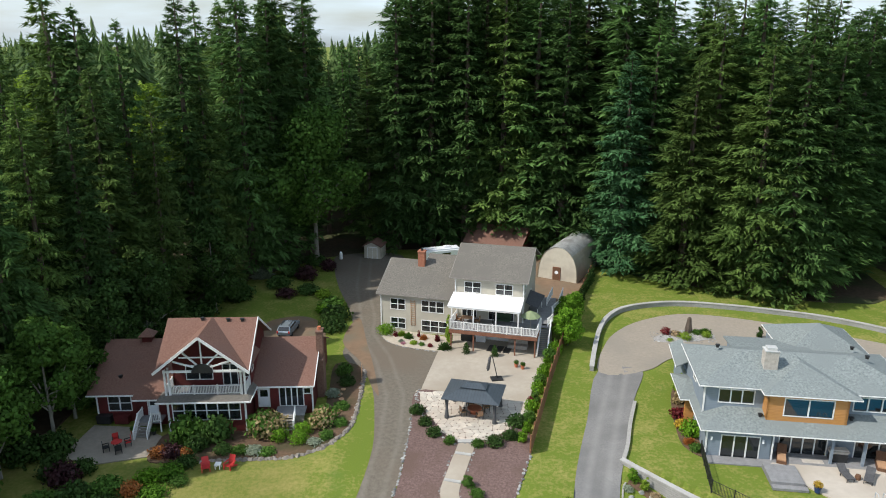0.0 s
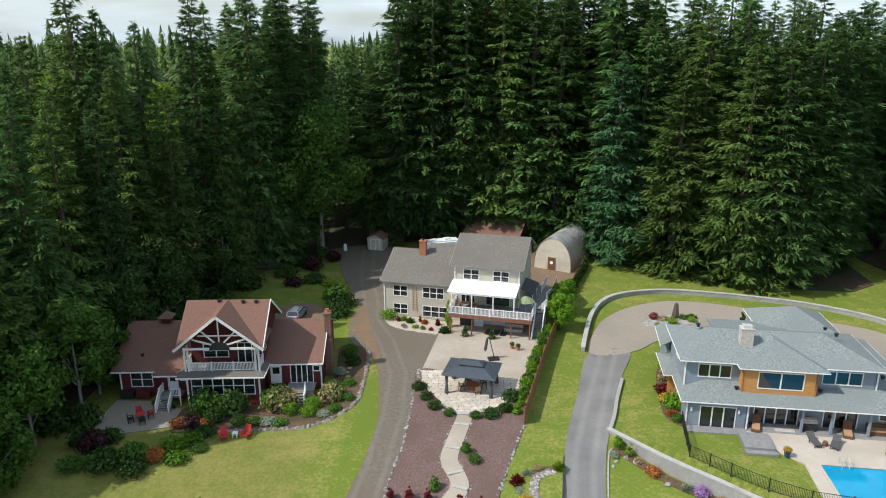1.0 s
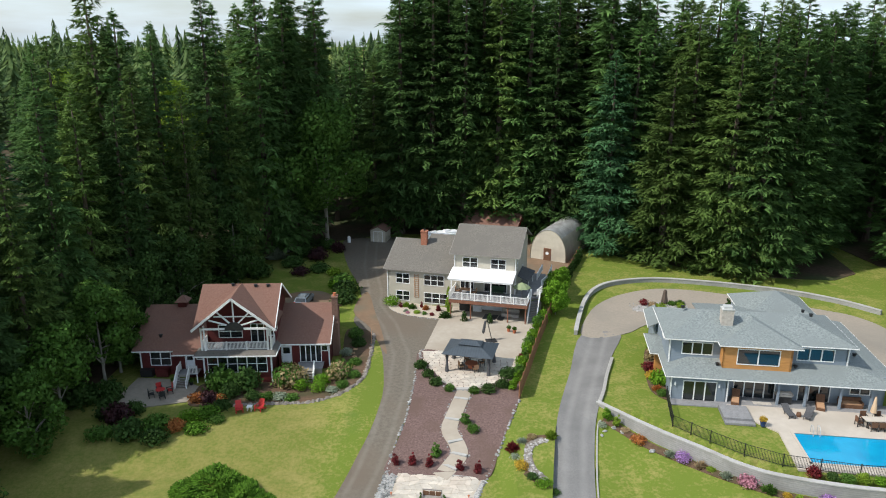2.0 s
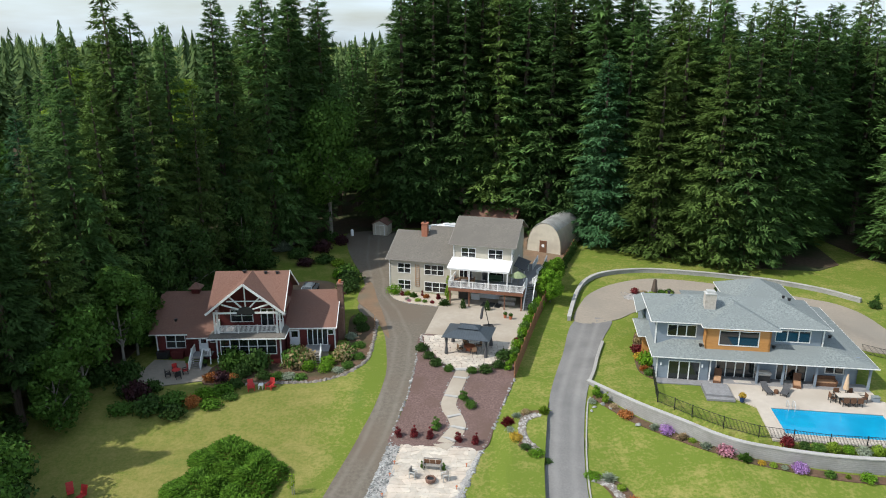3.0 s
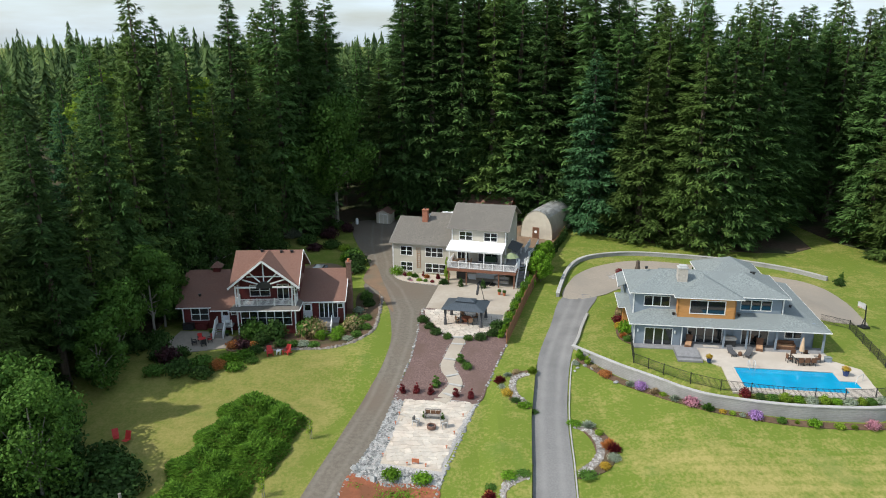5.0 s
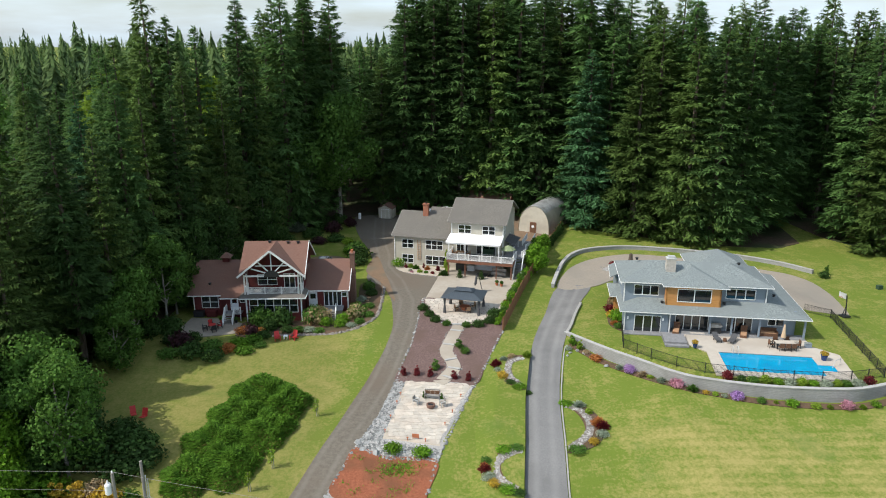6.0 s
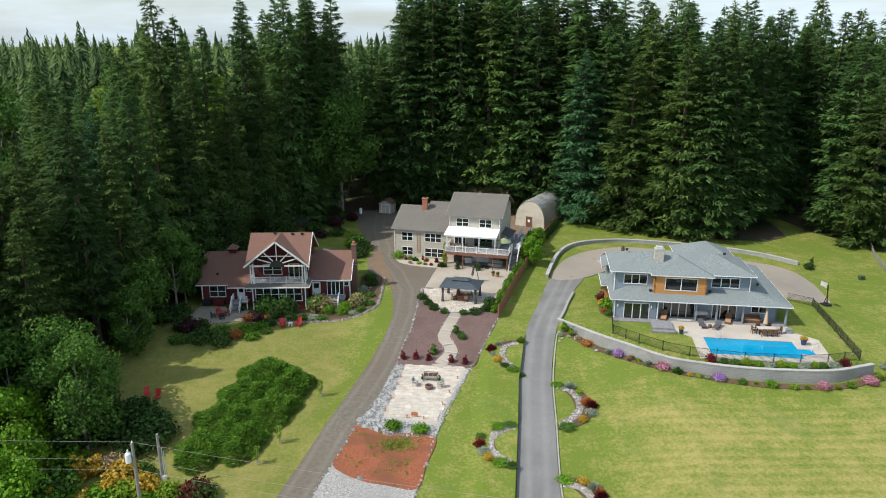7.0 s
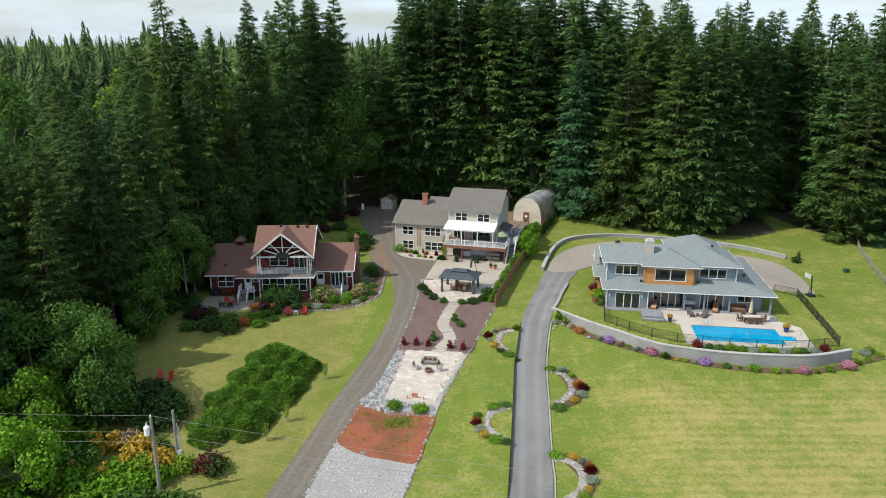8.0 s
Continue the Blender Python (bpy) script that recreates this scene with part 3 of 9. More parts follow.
def drape(name, poly, material, lift, label, category, grid=1.0, thickness=0.0, kind="structure", spine=None):
    """A sheet of paving or soil with the given outline, lying on the ground."""
    from mathutils.geometry import delaunay_2d_cdt
    poly = [(float(a), float(b)) for a, b in poly]
    x0, x1 = min(p[0] for p in poly), max(p[0] for p in poly)
    y0, y1 = min(p[1] for p in poly), max(p[1] for p in poly)
    pts = [Vector(p) for p in poly]
    n = len(pts)
    for gx in np.arange(x0, x1, grid):
        for gy in np.arange(y0, y1, grid):
            if inside(poly, gx, gy) and edge_distance(poly, gx, gy) > 0.25 * grid:
                pts.append(Vector((gx, gy)))
    vs, _, fs, *_ = delaunay_2d_cdt(pts, [(i, (i + 1) % n) for i in range(n)], [], 1, 1e-4)
    out = [(v.x, v.y, ground(v.x, v.y) + lift) for v in vs]
    fs = [tuple(f) for f in fs]
    fs = [f if (vs[f[1]] - vs[f[0]]).cross(vs[f[2]] - vs[f[0]]) > 0 else f[::-1] for f in fs]
    # skirt round the rim, down into the soil
    m0 = len(out)
    idx = {}
    for k, v in enumerate(vs):
        idx[(round(v.x, 3), round(v.y, 3))] = k
    rim = [idx.get((round(p[0], 3), round(p[1], 3))) for p in poly]
    for k in rim:
        if k is not None:
            out.append((out[k][0], out[k][1], out[k][2] - lift - 0.12))
        else:
            out.append((0, 0, -50))
    for i in range(n):
        a, b = rim[i], rim[(i + 1) % n]
        if a is not None and b is not None:
            fs.append((a, m0 + i, m0 + (i + 1) % n, b))
    me = bpy.data.meshes.new(name)
    me.from_pydata(out, [], fs)
    me.materials.append(M[material])
    if spine:
        across = me.attributes.new("across", "FLOAT", "POINT")
        for k, q in enumerate(out):
            across.data[k].value = side_of(spine, q[0], q[1])
    return tagged(new(name, me), label, category, kind=kind)


DRIVE_L = [(-26, -10), (-20.5, 5), (-16.2, 17.3), (-14.6, 23.0), (-13.0, 28.2), (-11.4, 33.0), (-10.0, 38.6), (-8.5, 44.7), (-7.2, 49.5), (-6.5, 55.5), (-6.9, 62.0), (-7.6, 67.4), (-8.9, 71.5), (-11.2, 74.6), (-12.2, 77.5), (-11.8, 81.2), (-12.1, 86.6), (-13.6, 92.7), (-15.7, 99.6), (-17.6, 108.0), (-18.2, 115.7), (-13.2, 116.5), (-7.0, 115.5), (-4.0, 100.0), (-7.4, 92.0), (-8.2, 86.0), (-8.1, 83.0), (-6.6, 80.4), (-3.7, 78.7), (-0.5, 77.5), (-0.6, 76.0), (-2.3, 67.4), (-3.1, 61.9), (-3.2, 58.1), (-3.8, 51.4), (-4.7, 47.2), (-5.5, 42.5), (-6.5, 37.4), (-8.6, 31.2), (-10.4, 26.0), (-11.4, 22.8), (-12.5, 17.3), (-16.5, 5), (-21, -10)]
drape("drive_gravel", smooth_line(DRIVE_L, 3, True), "dirt_road", 0.03, "brown packed gravel drive curving up between the houses", "drive", grid=0.8, spine=DRIVE_LINE)
drape("ground_red_dirt", smooth_line([(-12.6, 80.5), (-9.6, 74.3), (-8.0, 69.0), (-6.8, 66.0), (-8.0, 73.0), (-9.5, 80.0), (-11.4, 88.0)], 4, True), "red_dirt", 0.045, "reddish bare dirt at the drive's edge", "dirt")
drape("ground_forest", [(-160, 30), (-46, 30), (-41, 44), (-38.5, 60), (-38, 80), (-36, 92), (-30, 104), (-21, 114), (-10, 119), (14, 119), (26, 111), (32, 103.5), (43, 98), (49, 95), (56, 93.6), (62, 93), (67, 96), (70, 120), (73, 100), (78, 91), (90, 86), (170, 80), (170, 240), (-160, 240)], "forest_floor", 0.03, "brown forest floor of needles and shade", "forest floor", grid=8)
drape("ground_parking", smooth_line([(-23.5, 80.0), (-17.5, 78.6), (-15.0, 81.5), (-16.5, 86.5), (-19.5, 88.5), (-23.5, 86.5)], 4, True), "red_dirt", 0.035, "reddish gravel parking spot behind the red house", "dirt")
drape("ground_bare", smooth_line([(12.5, 92.0), (16.0, 88.0), (19.0, 93.5), (21.5, 100.0), (24.0, 107.0), (26.0, 113.0), (13.0, 115.0), (9.5, 104.0)], 4, True), "red_dirt", 0.04, "bare brown earth round the arched hut", "dirt")
drape("bed_mulch", smooth_line([(-2.6, 67.2), (-3.1, 61.5), (-3.2, 57.9), (-3.7, 51.4), (-4.6, 47.2), (-5.3, 43.6), (-0.5, 43.4), (3.8, 42.8), (5.6, 47.5), (8.0, 54.2), (8.4, 58.5), (8.6, 63), (3, 66)], 4, True), "mulch", 0.05, "purplish brown bark mulch bed below the patio", "mulch bed")
drape("bed_rock_strip", [(-5.3, 43.8), (-3.4, 44.3), (3.9, 43.0), (0.2, 31.0), (-0.3, 29.2), (-5.3, 29.5), (-8.6, 31.0), (-6.6, 37.2)], "gravel", 0.04, "grey river rock strip beside the lower patio", "rock bed")
drape("bed_red_bark", smooth_line([(-8.6, 31.1), (-5.3, 29.9), (-0.4, 29.4), (-1.2, 25.5), (-2.0, 22.1), (-4.8, 22.5), (-7.7, 23.3), (-10.5, 25.4), (-9.6, 28.4)], 4, True), "bark", 0.06, "rust-red bark mulch patch with weeds", "mulch bed")
drape("bed_pale_gravel", [(-10.5, 25.6), (-7.7, 23.4), (-4.8, 22.6), (-2.0, 22.2), (-3.1, 17.4), (-6.0, 5.0), (-15.8, 5.0), (-12.4, 17.3), (-11.4, 22.6)], "gravel", 0.045, "pale grey crushed gravel parking strip", "gravel")
drape("patio_concrete", [(-0.6, 76.9), (-2.3, 67.5), (9.0, 64.6), (11.2, 71.6), (13.4, 77.5), (14.4, 84.0), (11.3, 84.0), (1.2, 84.0), (0.2, 80.0)], "concrete", 0.055, "pale concrete patio under and before the deck", "patio")
drape("drive_asphalt", smooth_line([(18.0, 72.0), (14.5, 60.8), (12.6, 54.7), (11.2, 49.5), (9.5, 39.9), (8.5, 31.0), (7.7, 24.4), (6.8, 17.4), (3.5, 0), (1.5, -12), (6.5, -12), (8.2, 0), (11.1, 17.5), (11.6, 22.6), (12.3, 29.9), (13.3, 40.0), (15.0, 49.1), (16.5, 53.8), (19.8, 63.6), (22.9, 71.8)], 4, True), "asphalt", 0.035, "smooth grey asphalt drive between the lawns", "drive", grid=0.8, spine=[(4.0, -12), (5.9, 0), (9.0, 17.4), (9.7, 23.5), (10.4, 30.4), (11.4, 40.0), (13.1, 49.3), (14.6, 54.2), (17.2, 62.2), (20.4, 71.9)])
drape("court_concrete", smooth_line([(18.0, 71.6), (20.3, 79.2), (23.0, 83.6), (27.0, 87.0), (32.6, 89.2), (38.2, 88.4), (45.0, 85.6), (53.9, 80.6), (56.9, 78.3), (58.5, 74.4), (58.5, 68.9), (57.6, 63.9), (56.1, 59.8), (50.5, 61.5), (47.5, 70.5), (36.0, 75.0), (29.3, 75.3), (26.6, 74.2), (23.3, 71.3)], 4, True), "aggregate", 0.04, "tan exposed-aggregate turning court behind the house", "court")

# paved path from the upper to the lower patio
PATH_C = smooth_line([(2.4, 56.8), (1.9, 54.6), (1.2, 52.0), (0.6, 49.4), (1.3, 47.4), (1.5, 46.0), (0.6, 44.5), (-0.3, 43.2)], 5)


def ribbon(line, w0, w1=None):
    left, right = [], []
    for i, p in enumerate(line):
        a, b = line[max(0, i - 1)], line[min(len(line) - 1, i + 1)]
        d = Vector((b[0] - a[0], b[1] - a[1])).normalized()
        left.append((p[0] - d.y * w0, p[1] + d.x * w0))
        right.append((p[0] + d.y * (w1 or w0), p[1] - d.x * (w1 or w0)))
    return left + right[::-1]


drape("path_paved", ribbon(PATH_C, 0.8), "concrete", 0.09, "sandy winding garden path with pale stone risers", "path", grid=0.6)


def band(name, line, w, h0, h1, material, label, category, cap=None, z=None, kind="structure"):
    """A wall along a plan line: w thick, from h0 to h1 above the ground (or above z)."""
    bm = bmesh.new()
    out = ribbon(line, w / 2)
    n = len(line)
    L, R = out[:n], out[n:][::-1]
    rows = []
    for i in range(n):
        gz = ground(*line[i]) if z is None else z
        rows.append([bm.verts.new((*q, gz + h)) for q, h in ((L[i], h0), (L[i], h1), (R[i], h1), (R[i], h0))])
    for a, b in zip(rows, rows[1:]):
        for k in range(4):
            bm.faces.new((a[k], a[(k + 1) % 4], b[(k + 1) % 4], b[k]))
    bm.faces.new(rows[0][::-1])
    bm.faces.new(rows[-1])
    bmesh.ops.recalc_face_normals(bm, faces=bm.faces)
    wall = solo(name, bm, material, label, category, kind=kind)
    if cap:
        bm = bmesh.new()
        out = ribbon(line, w / 2 + 0.05)
        L, R = out[:n], out[n:][::-1]
        rows = []
        for i in range(n):
            gz = (ground(*line[i]) if z is None else z) + h1
            rows.append([bm.verts.new((*q, gz + h)) for q, h in ((L[i], 0), (L[i], 0.1), (R[i], 0.1), (R[i], 0))])
        for a, b in zip(rows, rows[1:]):
            for k in range(4):
                bm.faces.new((a[k], a[(k + 1) % 4], b[(k + 1) % 4], b[k]))
        bm.faces.new(rows[0][::-1])
        bm.faces.new(rows[-1])
        bmesh.ops.recalc_face_normals(bm, faces=bm.faces)
        part("wall_cap", bm, cap, wall)
    return wall


RETAIN = smooth_line([(16.0, 53.0), (17.4, 51.2), (20.5, 47.5), (23.5, 44.5), (26.3, 41.6), (29.3, 39.8), (35.5, 38.0), (42.0, 37.3), (45.6, 37.5), (50.4, 39.0)], 5)
band("wall_retaining", RETAIN, 0.4, -2.7, 0.12, "block", "curved grey block retaining wall holding up the pool terrace", "retaining wall", cap="block_cap", z=TERRACE_Z)
BACK = smooth_line([(17.2, 72.0), (18.7, 77.5), (20.4, 82.9), (22.4, 87.2), (25.2, 90.3), (29.5, 92.0), (34.4, 92.4), (41.0, 91.0), (46.0, 89.4), (52.0, 87.0), (57.5, 83.2), (61.0, 79.0)], 5)
band("wall_court", BACK, 0.45, -0.4, 0.55, "block", "low curved grey block wall round the court", "retaining wall", cap="block_cap")
band("bank_lawn", [(float(np.interp(y, BANK_Y, BANK_X)) - 1.22, float(y)) for y in np.arange(14.2, 51.0, 1.0)], 2.3, -0.7, 0.01, "lawn", "low grassy bank that drops to the asphalt drive", "grass bank")
band("kerb_lawn", smooth_line([(19.9, 63.4), (18.3, 59.0), (17.1, 55.2), (16.2, 53.0)], 5), 0.35, -0.2, 0.28, "kerb", "pale concrete kerb along the raised lawn", "kerb")
band("kerb_drive", smooth_line([(15.9, 50.8), (15.2, 49.0), (13.5, 40.0), (12.45, 29.9), (11.75, 22.6), (11.3, 17.5), (8.4, 0)], 4), 0.14, -0.1, 0.08, "kerb", "narrow concrete kerb along the asphalt drive", "kerb")

# ---- trees ----
def leaf_mesh(name, verts, faces, material):
    me = bpy.data.meshes.new(name)
    me.from_pydata(verts, [], faces)
    me.materials.append(M[material])
    return me


def conifer_crown(name, seed, height, radius, material, branches=230, sprays=52, bare=0.12, leaf=1.0, power=0.62):
    """Drooping boughs round a stem, each a spine hung with many flat sprays; the outline is a full, slightly bulging cone."""
    r = np.random.RandomState(seed)
    i = np.arange(branches)
    f = bare + (1 - bare) * (i / branches) ** 0.95
    a = i * 2.39996 + r.uniform(-0.6, 0.6, branches)
    lobes = 1 + 0.13 * np.sin(2 * a + seed + 9 * f) + 0.10 * np.sin(3 * a - 14 * f + 2 * seed)
    reach = radius * (1 - f) ** power * np.minimum(1, 0.66 + 2.6 * (f - bare)) * r.uniform(0.62, 1.14, branches) * lobes + 0.15
    rise = -0.16 + 0.62 * f + r.uniform(-0.12, 0.12, branches)
    z0 = (f + r.uniform(-0.01, 0.01, branches)) * height
    k = np.maximum(12, (sprays * (0.30 + 0.85 * reach / radius)).astype(int))
    j = np.repeat(i, k)
    n = len(j)
    R, big = reach[j], reach[j] / radius
    out = np.stack([np.cos(a[j]), np.sin(a[j]), np.zeros(n)], 1)
    side = np.stack([-out[:, 1], out[:, 0], np.zeros(n)], 1)
    up = np.array([0, 0, 1.0])
    s = r.uniform(0.14, 1.0, n) ** 0.72
    u = r.uniform(-1, 1, n)
    w = (0.36 * (1.1 - s) + 0.06) * R
    z = z0[j] + R * (rise[j] * s - 0.34 * s ** 2 + 0.13 * s ** 4) - 0.32 * np.abs(u) * w + r.uniform(-0.42, 0.12, n) * (0.25 + 0.75 * big)
    p = out * (R * s)[:, None] + side * (u * w)[:, None] + up * z[:, None]
    d = out * r.uniform(0.35, 1.0, n)[:, None] + side * (np.sign(u) * r.uniform(0.1, 0.85, n))[:, None] + up * r.uniform(-0.6, 0.2, n)[:, None]
    d /= np.linalg.norm(d, axis=1)[:, None]
    c = np.cross(d, up) + r.uniform(-0.4, 0.4, (n, 3))
    c /= np.linalg.norm(c, axis=1)[:, None]
    ln = (leaf * r.uniform(0.5, 1.25, n) * (0.42 + 0.58 * np.minimum(1, big / 0.6)))[:, None]
    V = np.stack([p - c * ln * 0.19, p + c * ln * 0.19, p + d * ln], 1).reshape(-1, 3)
    # leader
    m = 30
    b = r.uniform(0, 6.28, m)
    lz = height * (1 - 0.06 * r.uniform(0, 1, m))
    o = np.zeros(m)
    lead = np.stack([np.stack([o, o, lz], 1), np.stack([0.12 * np.cos(b + 1), 0.12 * np.sin(b + 1), lz + 0.15], 1), np.stack([0.5 * np.cos(b), 0.5 * np.sin(b), lz + 0.4], 1)], 1).reshape(-1, 3)
    V = np.concatenate([V, lead])
    return leaf_mesh(name, V.tolist(), np.arange(len(V)).reshape(-1, 3).tolist(), material)


def trunk_mesh(name, height, r0, material="bark_trunk", stubs=26, seed=3):
    r = random.Random(seed)
    bm = turned([(r0 * 1.35, -0.4), (r0, height * 0.03), (r0 * 0.8, height * 0.3), (r0 * 0.45, height * 0.7), (0.04, height * 0.985)], 9)
    for i in range(stubs):
        f = r.uniform(0.07, 0.6)
        a = r.uniform(0, 6.28)
        L = r.uniform(0.8, 2.6)
        z = f * height
        beam(bm, (0, 0, z), (L * math.cos(a), L * math.sin(a), z - 0.12 * L), 0.07)
    return finish(bm, name, material)


CONIFERS, BACK_CONIFERS = [], []
for k, (h, rad, mt, bare, pw) in enumerate(((36, 6.6, "fir", 0.06, 0.68), (40, 6.2, "fir", 0.2, 0.64), (33, 7.2, "olive_fir", 0.03, 0.72), (34, 6.7, "blue_fir", 0.02, 0.68), (42, 6.3, "fir", 0.28, 0.60), (37, 6.3, "olive_fir", 0.12, 0.66))):
    trunk = trunk_mesh("trunk", h, 0.42 + 0.004 * h, seed=k)
    CONIFERS.append((conifer_crown("crown", 11 + k, h, rad, mt, branches=300, sprays=82, bare=bare, leaf=0.94, power=pw), trunk, h))
    BACK_CONIFERS.append((conifer_crown("crown", 51 + k, h, rad, mt, branches=180, sprays=50, bare=max(bare, 0.2), leaf=1.35, power=pw), trunk, h))
CONIFER_LABELS = ("tall dark green fir at the forest's edge", "tall fir with a long bare lower trunk", "broad olive green fir with boughs to the ground", "blue-green spruce with dense drooping boughs", "very tall dark fir with a high narrow crown", "slender olive fir with ragged boughs")


def conifer(x, y, top, kind=0, wide=1.0, spin=0.0, lean=0.0, stock=CONIFERS):
    crown, trunk, h = stock[kind]
    g = ground(x, y)
    s = (top - g) / h
    e = thing("conifer_tree", pose(x, y, g, lean, 0, spin) @ Matrix.Diagonal((s * wide, s * wide, s, 1)), CONIFER_LABELS[kind], "tree", group="forest conifers")
    part("trunk", trunk, None, e)
    part("crown", crown, None, e)
    return e


# the trees that stand out, and unseen ones added for their shade, one by one: x, y, top, kind, width
for i, (x, y, top, kind, wide) in enumerate((
    (29.0, 108.5, 34.4, 3, 1.08), (37.2, 103.0, 33.0, 2, 1.18), (46.2, 98.0, 37.6, 2, 1.03), (50.3, 96.5, 39.8, 0, 1.13), (55.5, 98.0, 38.0, 0, 0.98),
    (57.5, 100.0, 40.0, 1, 1.08), (33.5, 111.5, 39.5, 0, 1.03), (42.0, 105.5, 42.0, 5, 1.08), (29.5, 114.0, 43.0, 0, 1.08), (20.5, 117.5, 45.0, 0, 1.13),
    (79.0, 91.5, 31.0, 2, 1.23), (78.5, 99.0, 39.6, 0, 1.18), (66.5, 112.0, 41.0, 4, 1.18), (71.5, 116.0, 42.5, 0, 1.18), (62.0, 104.0, 40.0, 0, 1.08), (86.0, 93.0, 37.0, 3, 1.18), (92.0, 88.0, 36.0, 0, 1.18),
    (-43.3, 84.0, 40.0, 0, 0.98), (-36.0, 97.0, 43.5, 1, 0.94), (-30.0, 104.5, 46.0, 0, 0.94), (-27.1, 110.0, 43.4, 4, 1.06), (-22.8, 119.0, 46.0, 1, 0.95), (-13.0, 119.5, 33.0, 5, 1.02), (-8.0, 120.0, 46.0, 0, 1.02),
    (-2.0, 120.5, 47.0, 0, 1.06), (4.0, 119.5, 47.5, 1, 1.06), (10.5, 119.5, 47.0, 5, 1.06), (15.5, 120.5, 48.0, 0, 1.18), (0.8, 124.0, 50.0, 4, 1.10), (7.5, 124.5, 50.0, 0, 1.10), (-5.0, 125.0, 49.0, 4, 1.10), (13.0, 126.0, 50.0, 4, 1.10),
    (-39.5, 72.0, 30.0, 0, 0.94), (-42.5, 62.0, 30.5, 1, 1.02), (-39.8, 80.0, 33.0, 5, 0.98), (-46.0, 70.0, 34.0, 0, 1.02), (-49.0, 78.0, 36.5, 2, 0.94), (-41.5, 91.0, 38.5, 0, 0.94),
    (-42.9, 46.5, 28.5, 1, 1.06), (-47.0, 52.0, 29.0, 0, 1.02), (-46.5, 42.5, 25.0, 2, 0.94), (-52.0, 58.0, 30.0, 5, 1.02), (-52.5, 46.0, 26.0, 0, 1.02), (-56.0, 66.0, 33.0, 0, 0.98), (-50.5, 36.0, 22.0, 0, 1.02), (-55.0, 39.0, 24.0, 5, 1.02), (-48.0, 28.0, 17.5, 3, 0.94), (-54.0, 30.0, 20.0, 0, 1.02),
    (35.0, 118.0, 45.5, 0, 1.05), (41.7, 115.0, 45.3, 1, 1.05), (50.2, 112.0, 43.4, 0, 1.08), (57.2, 108.0, 41.8, 5, 1.05), (68.2, 112.0, 42.0, 1, 1.0), (77.3, 118.0, 39.2, 0, 1.1), (-26.7, 112.0, 46.0, 0, 1.0),
    # added trees beyond the view's left edge, there to shade thicket and lawn
    (-50.5, 23.5, 23.0, 2, 1.1), (-55.5, 24.5, 28.0, 0, 1.1), (-56.5, 33.0, 30.0, 2, 1.05), (-61.0, 43.0, 33.0, 0, 1.05), (-64.0, 54.0, 34.0, 1, 1.05), (-57.5, 39.0, 31.0, 5, 1.0),
    (-42.0, 53.5, 26.0, 2, 0.85), (-45.5, 59.0, 29.0, 3, 0.81), (-41.8, 68.0, 31.0, 2, 0.81), (-44.5, 36.0, 19.0, 2, 0.94), (-50.0, 42.0, 24.0, 2, 0.94), (-58.0, 50.0, 28.0, 2, 0.94), (-54.0, 84.0, 36.0, 0, 0.85), (-51.0, 92.0, 38.0, 2, 0.94), (-59.0, 38.0, 24.0, 2, 0.94), (-36.5, 86.0, 30.0, 2, 0.72), (-33.5, 98.0, 34.0, 2, 0.72), 
)):
    conifer(x, y, top, kind, wide, spin=i * 137.5 % 360, lean=(i * 7 % 5 - 2) * 0.6)

# the wood behind them
rnd = random.Random(5)
EDGE_X = (-160, -62, -56, -46, -43, -40, -36, -30, -21, -10, 14, 26, 32, 43, 49, 56, 62, 66, 72, 78, 90, 170)
EDGE_Y = (108, 100, 88, 78, 92, 100, 106, 112, 122, 127, 127, 119, 113, 108, 104, 104, 108, 118, 122, 106, 96, 88)
TAKEN = []
GLADES = ((-46.5, 113.0), (-70.0, 122.0), (-88.0, 104.0))
tries = 0
while len(TAKEN) < 112 and tries < 6000:
    tries += 1
    x = rnd.uniform(-105, 120)
    y = rnd.uniform(45, 190)
    e = float(np.interp(x, EDGE_X, EDGE_Y))
    if y < e or y > e + 55 or any((x - a) ** 2 + (y - b) ** 2 < 44 for a, b in TAKEN) or any(y < b + 4 and abs(x - a * (y + 25) / (b + 25)) < 6 for a, b in GLADES):
        continue
    if x < -58 and y < 118:
        continue
    TAKEN.append((x, y))
    low = 24 if x < -48 else 38
    top = rnd.uniform(low, low + 8) + (7 if -9 < x < 34 else 1 if -35 < x < 62 else 0)
    if -0.135 < x / (y + 38) < -0.068:
        top -= 9
    conifer(x, y, top, rnd.choice((0, 0, 1, 4, 5, 2)), rnd.uniform(0.85, 1.15), rnd.uniform(0, 360), rnd.uniform(-1.5, 1.5), BACK_CONIFERS)

# a second rank that closes the gaps behind the tallest trees
for k, x in enumerate(np.arange(-7.0, 44.0, 3.6)):
    conifer(float(x) + rnd.uniform(-1, 1), 131 + 5 * (k % 3), rnd.uniform(46, 52) - (4 if x > 30 else 0), (0, 5, 4, 1)[k % 4], 1.25, k * 77, 0, BACK_CONIFERS)


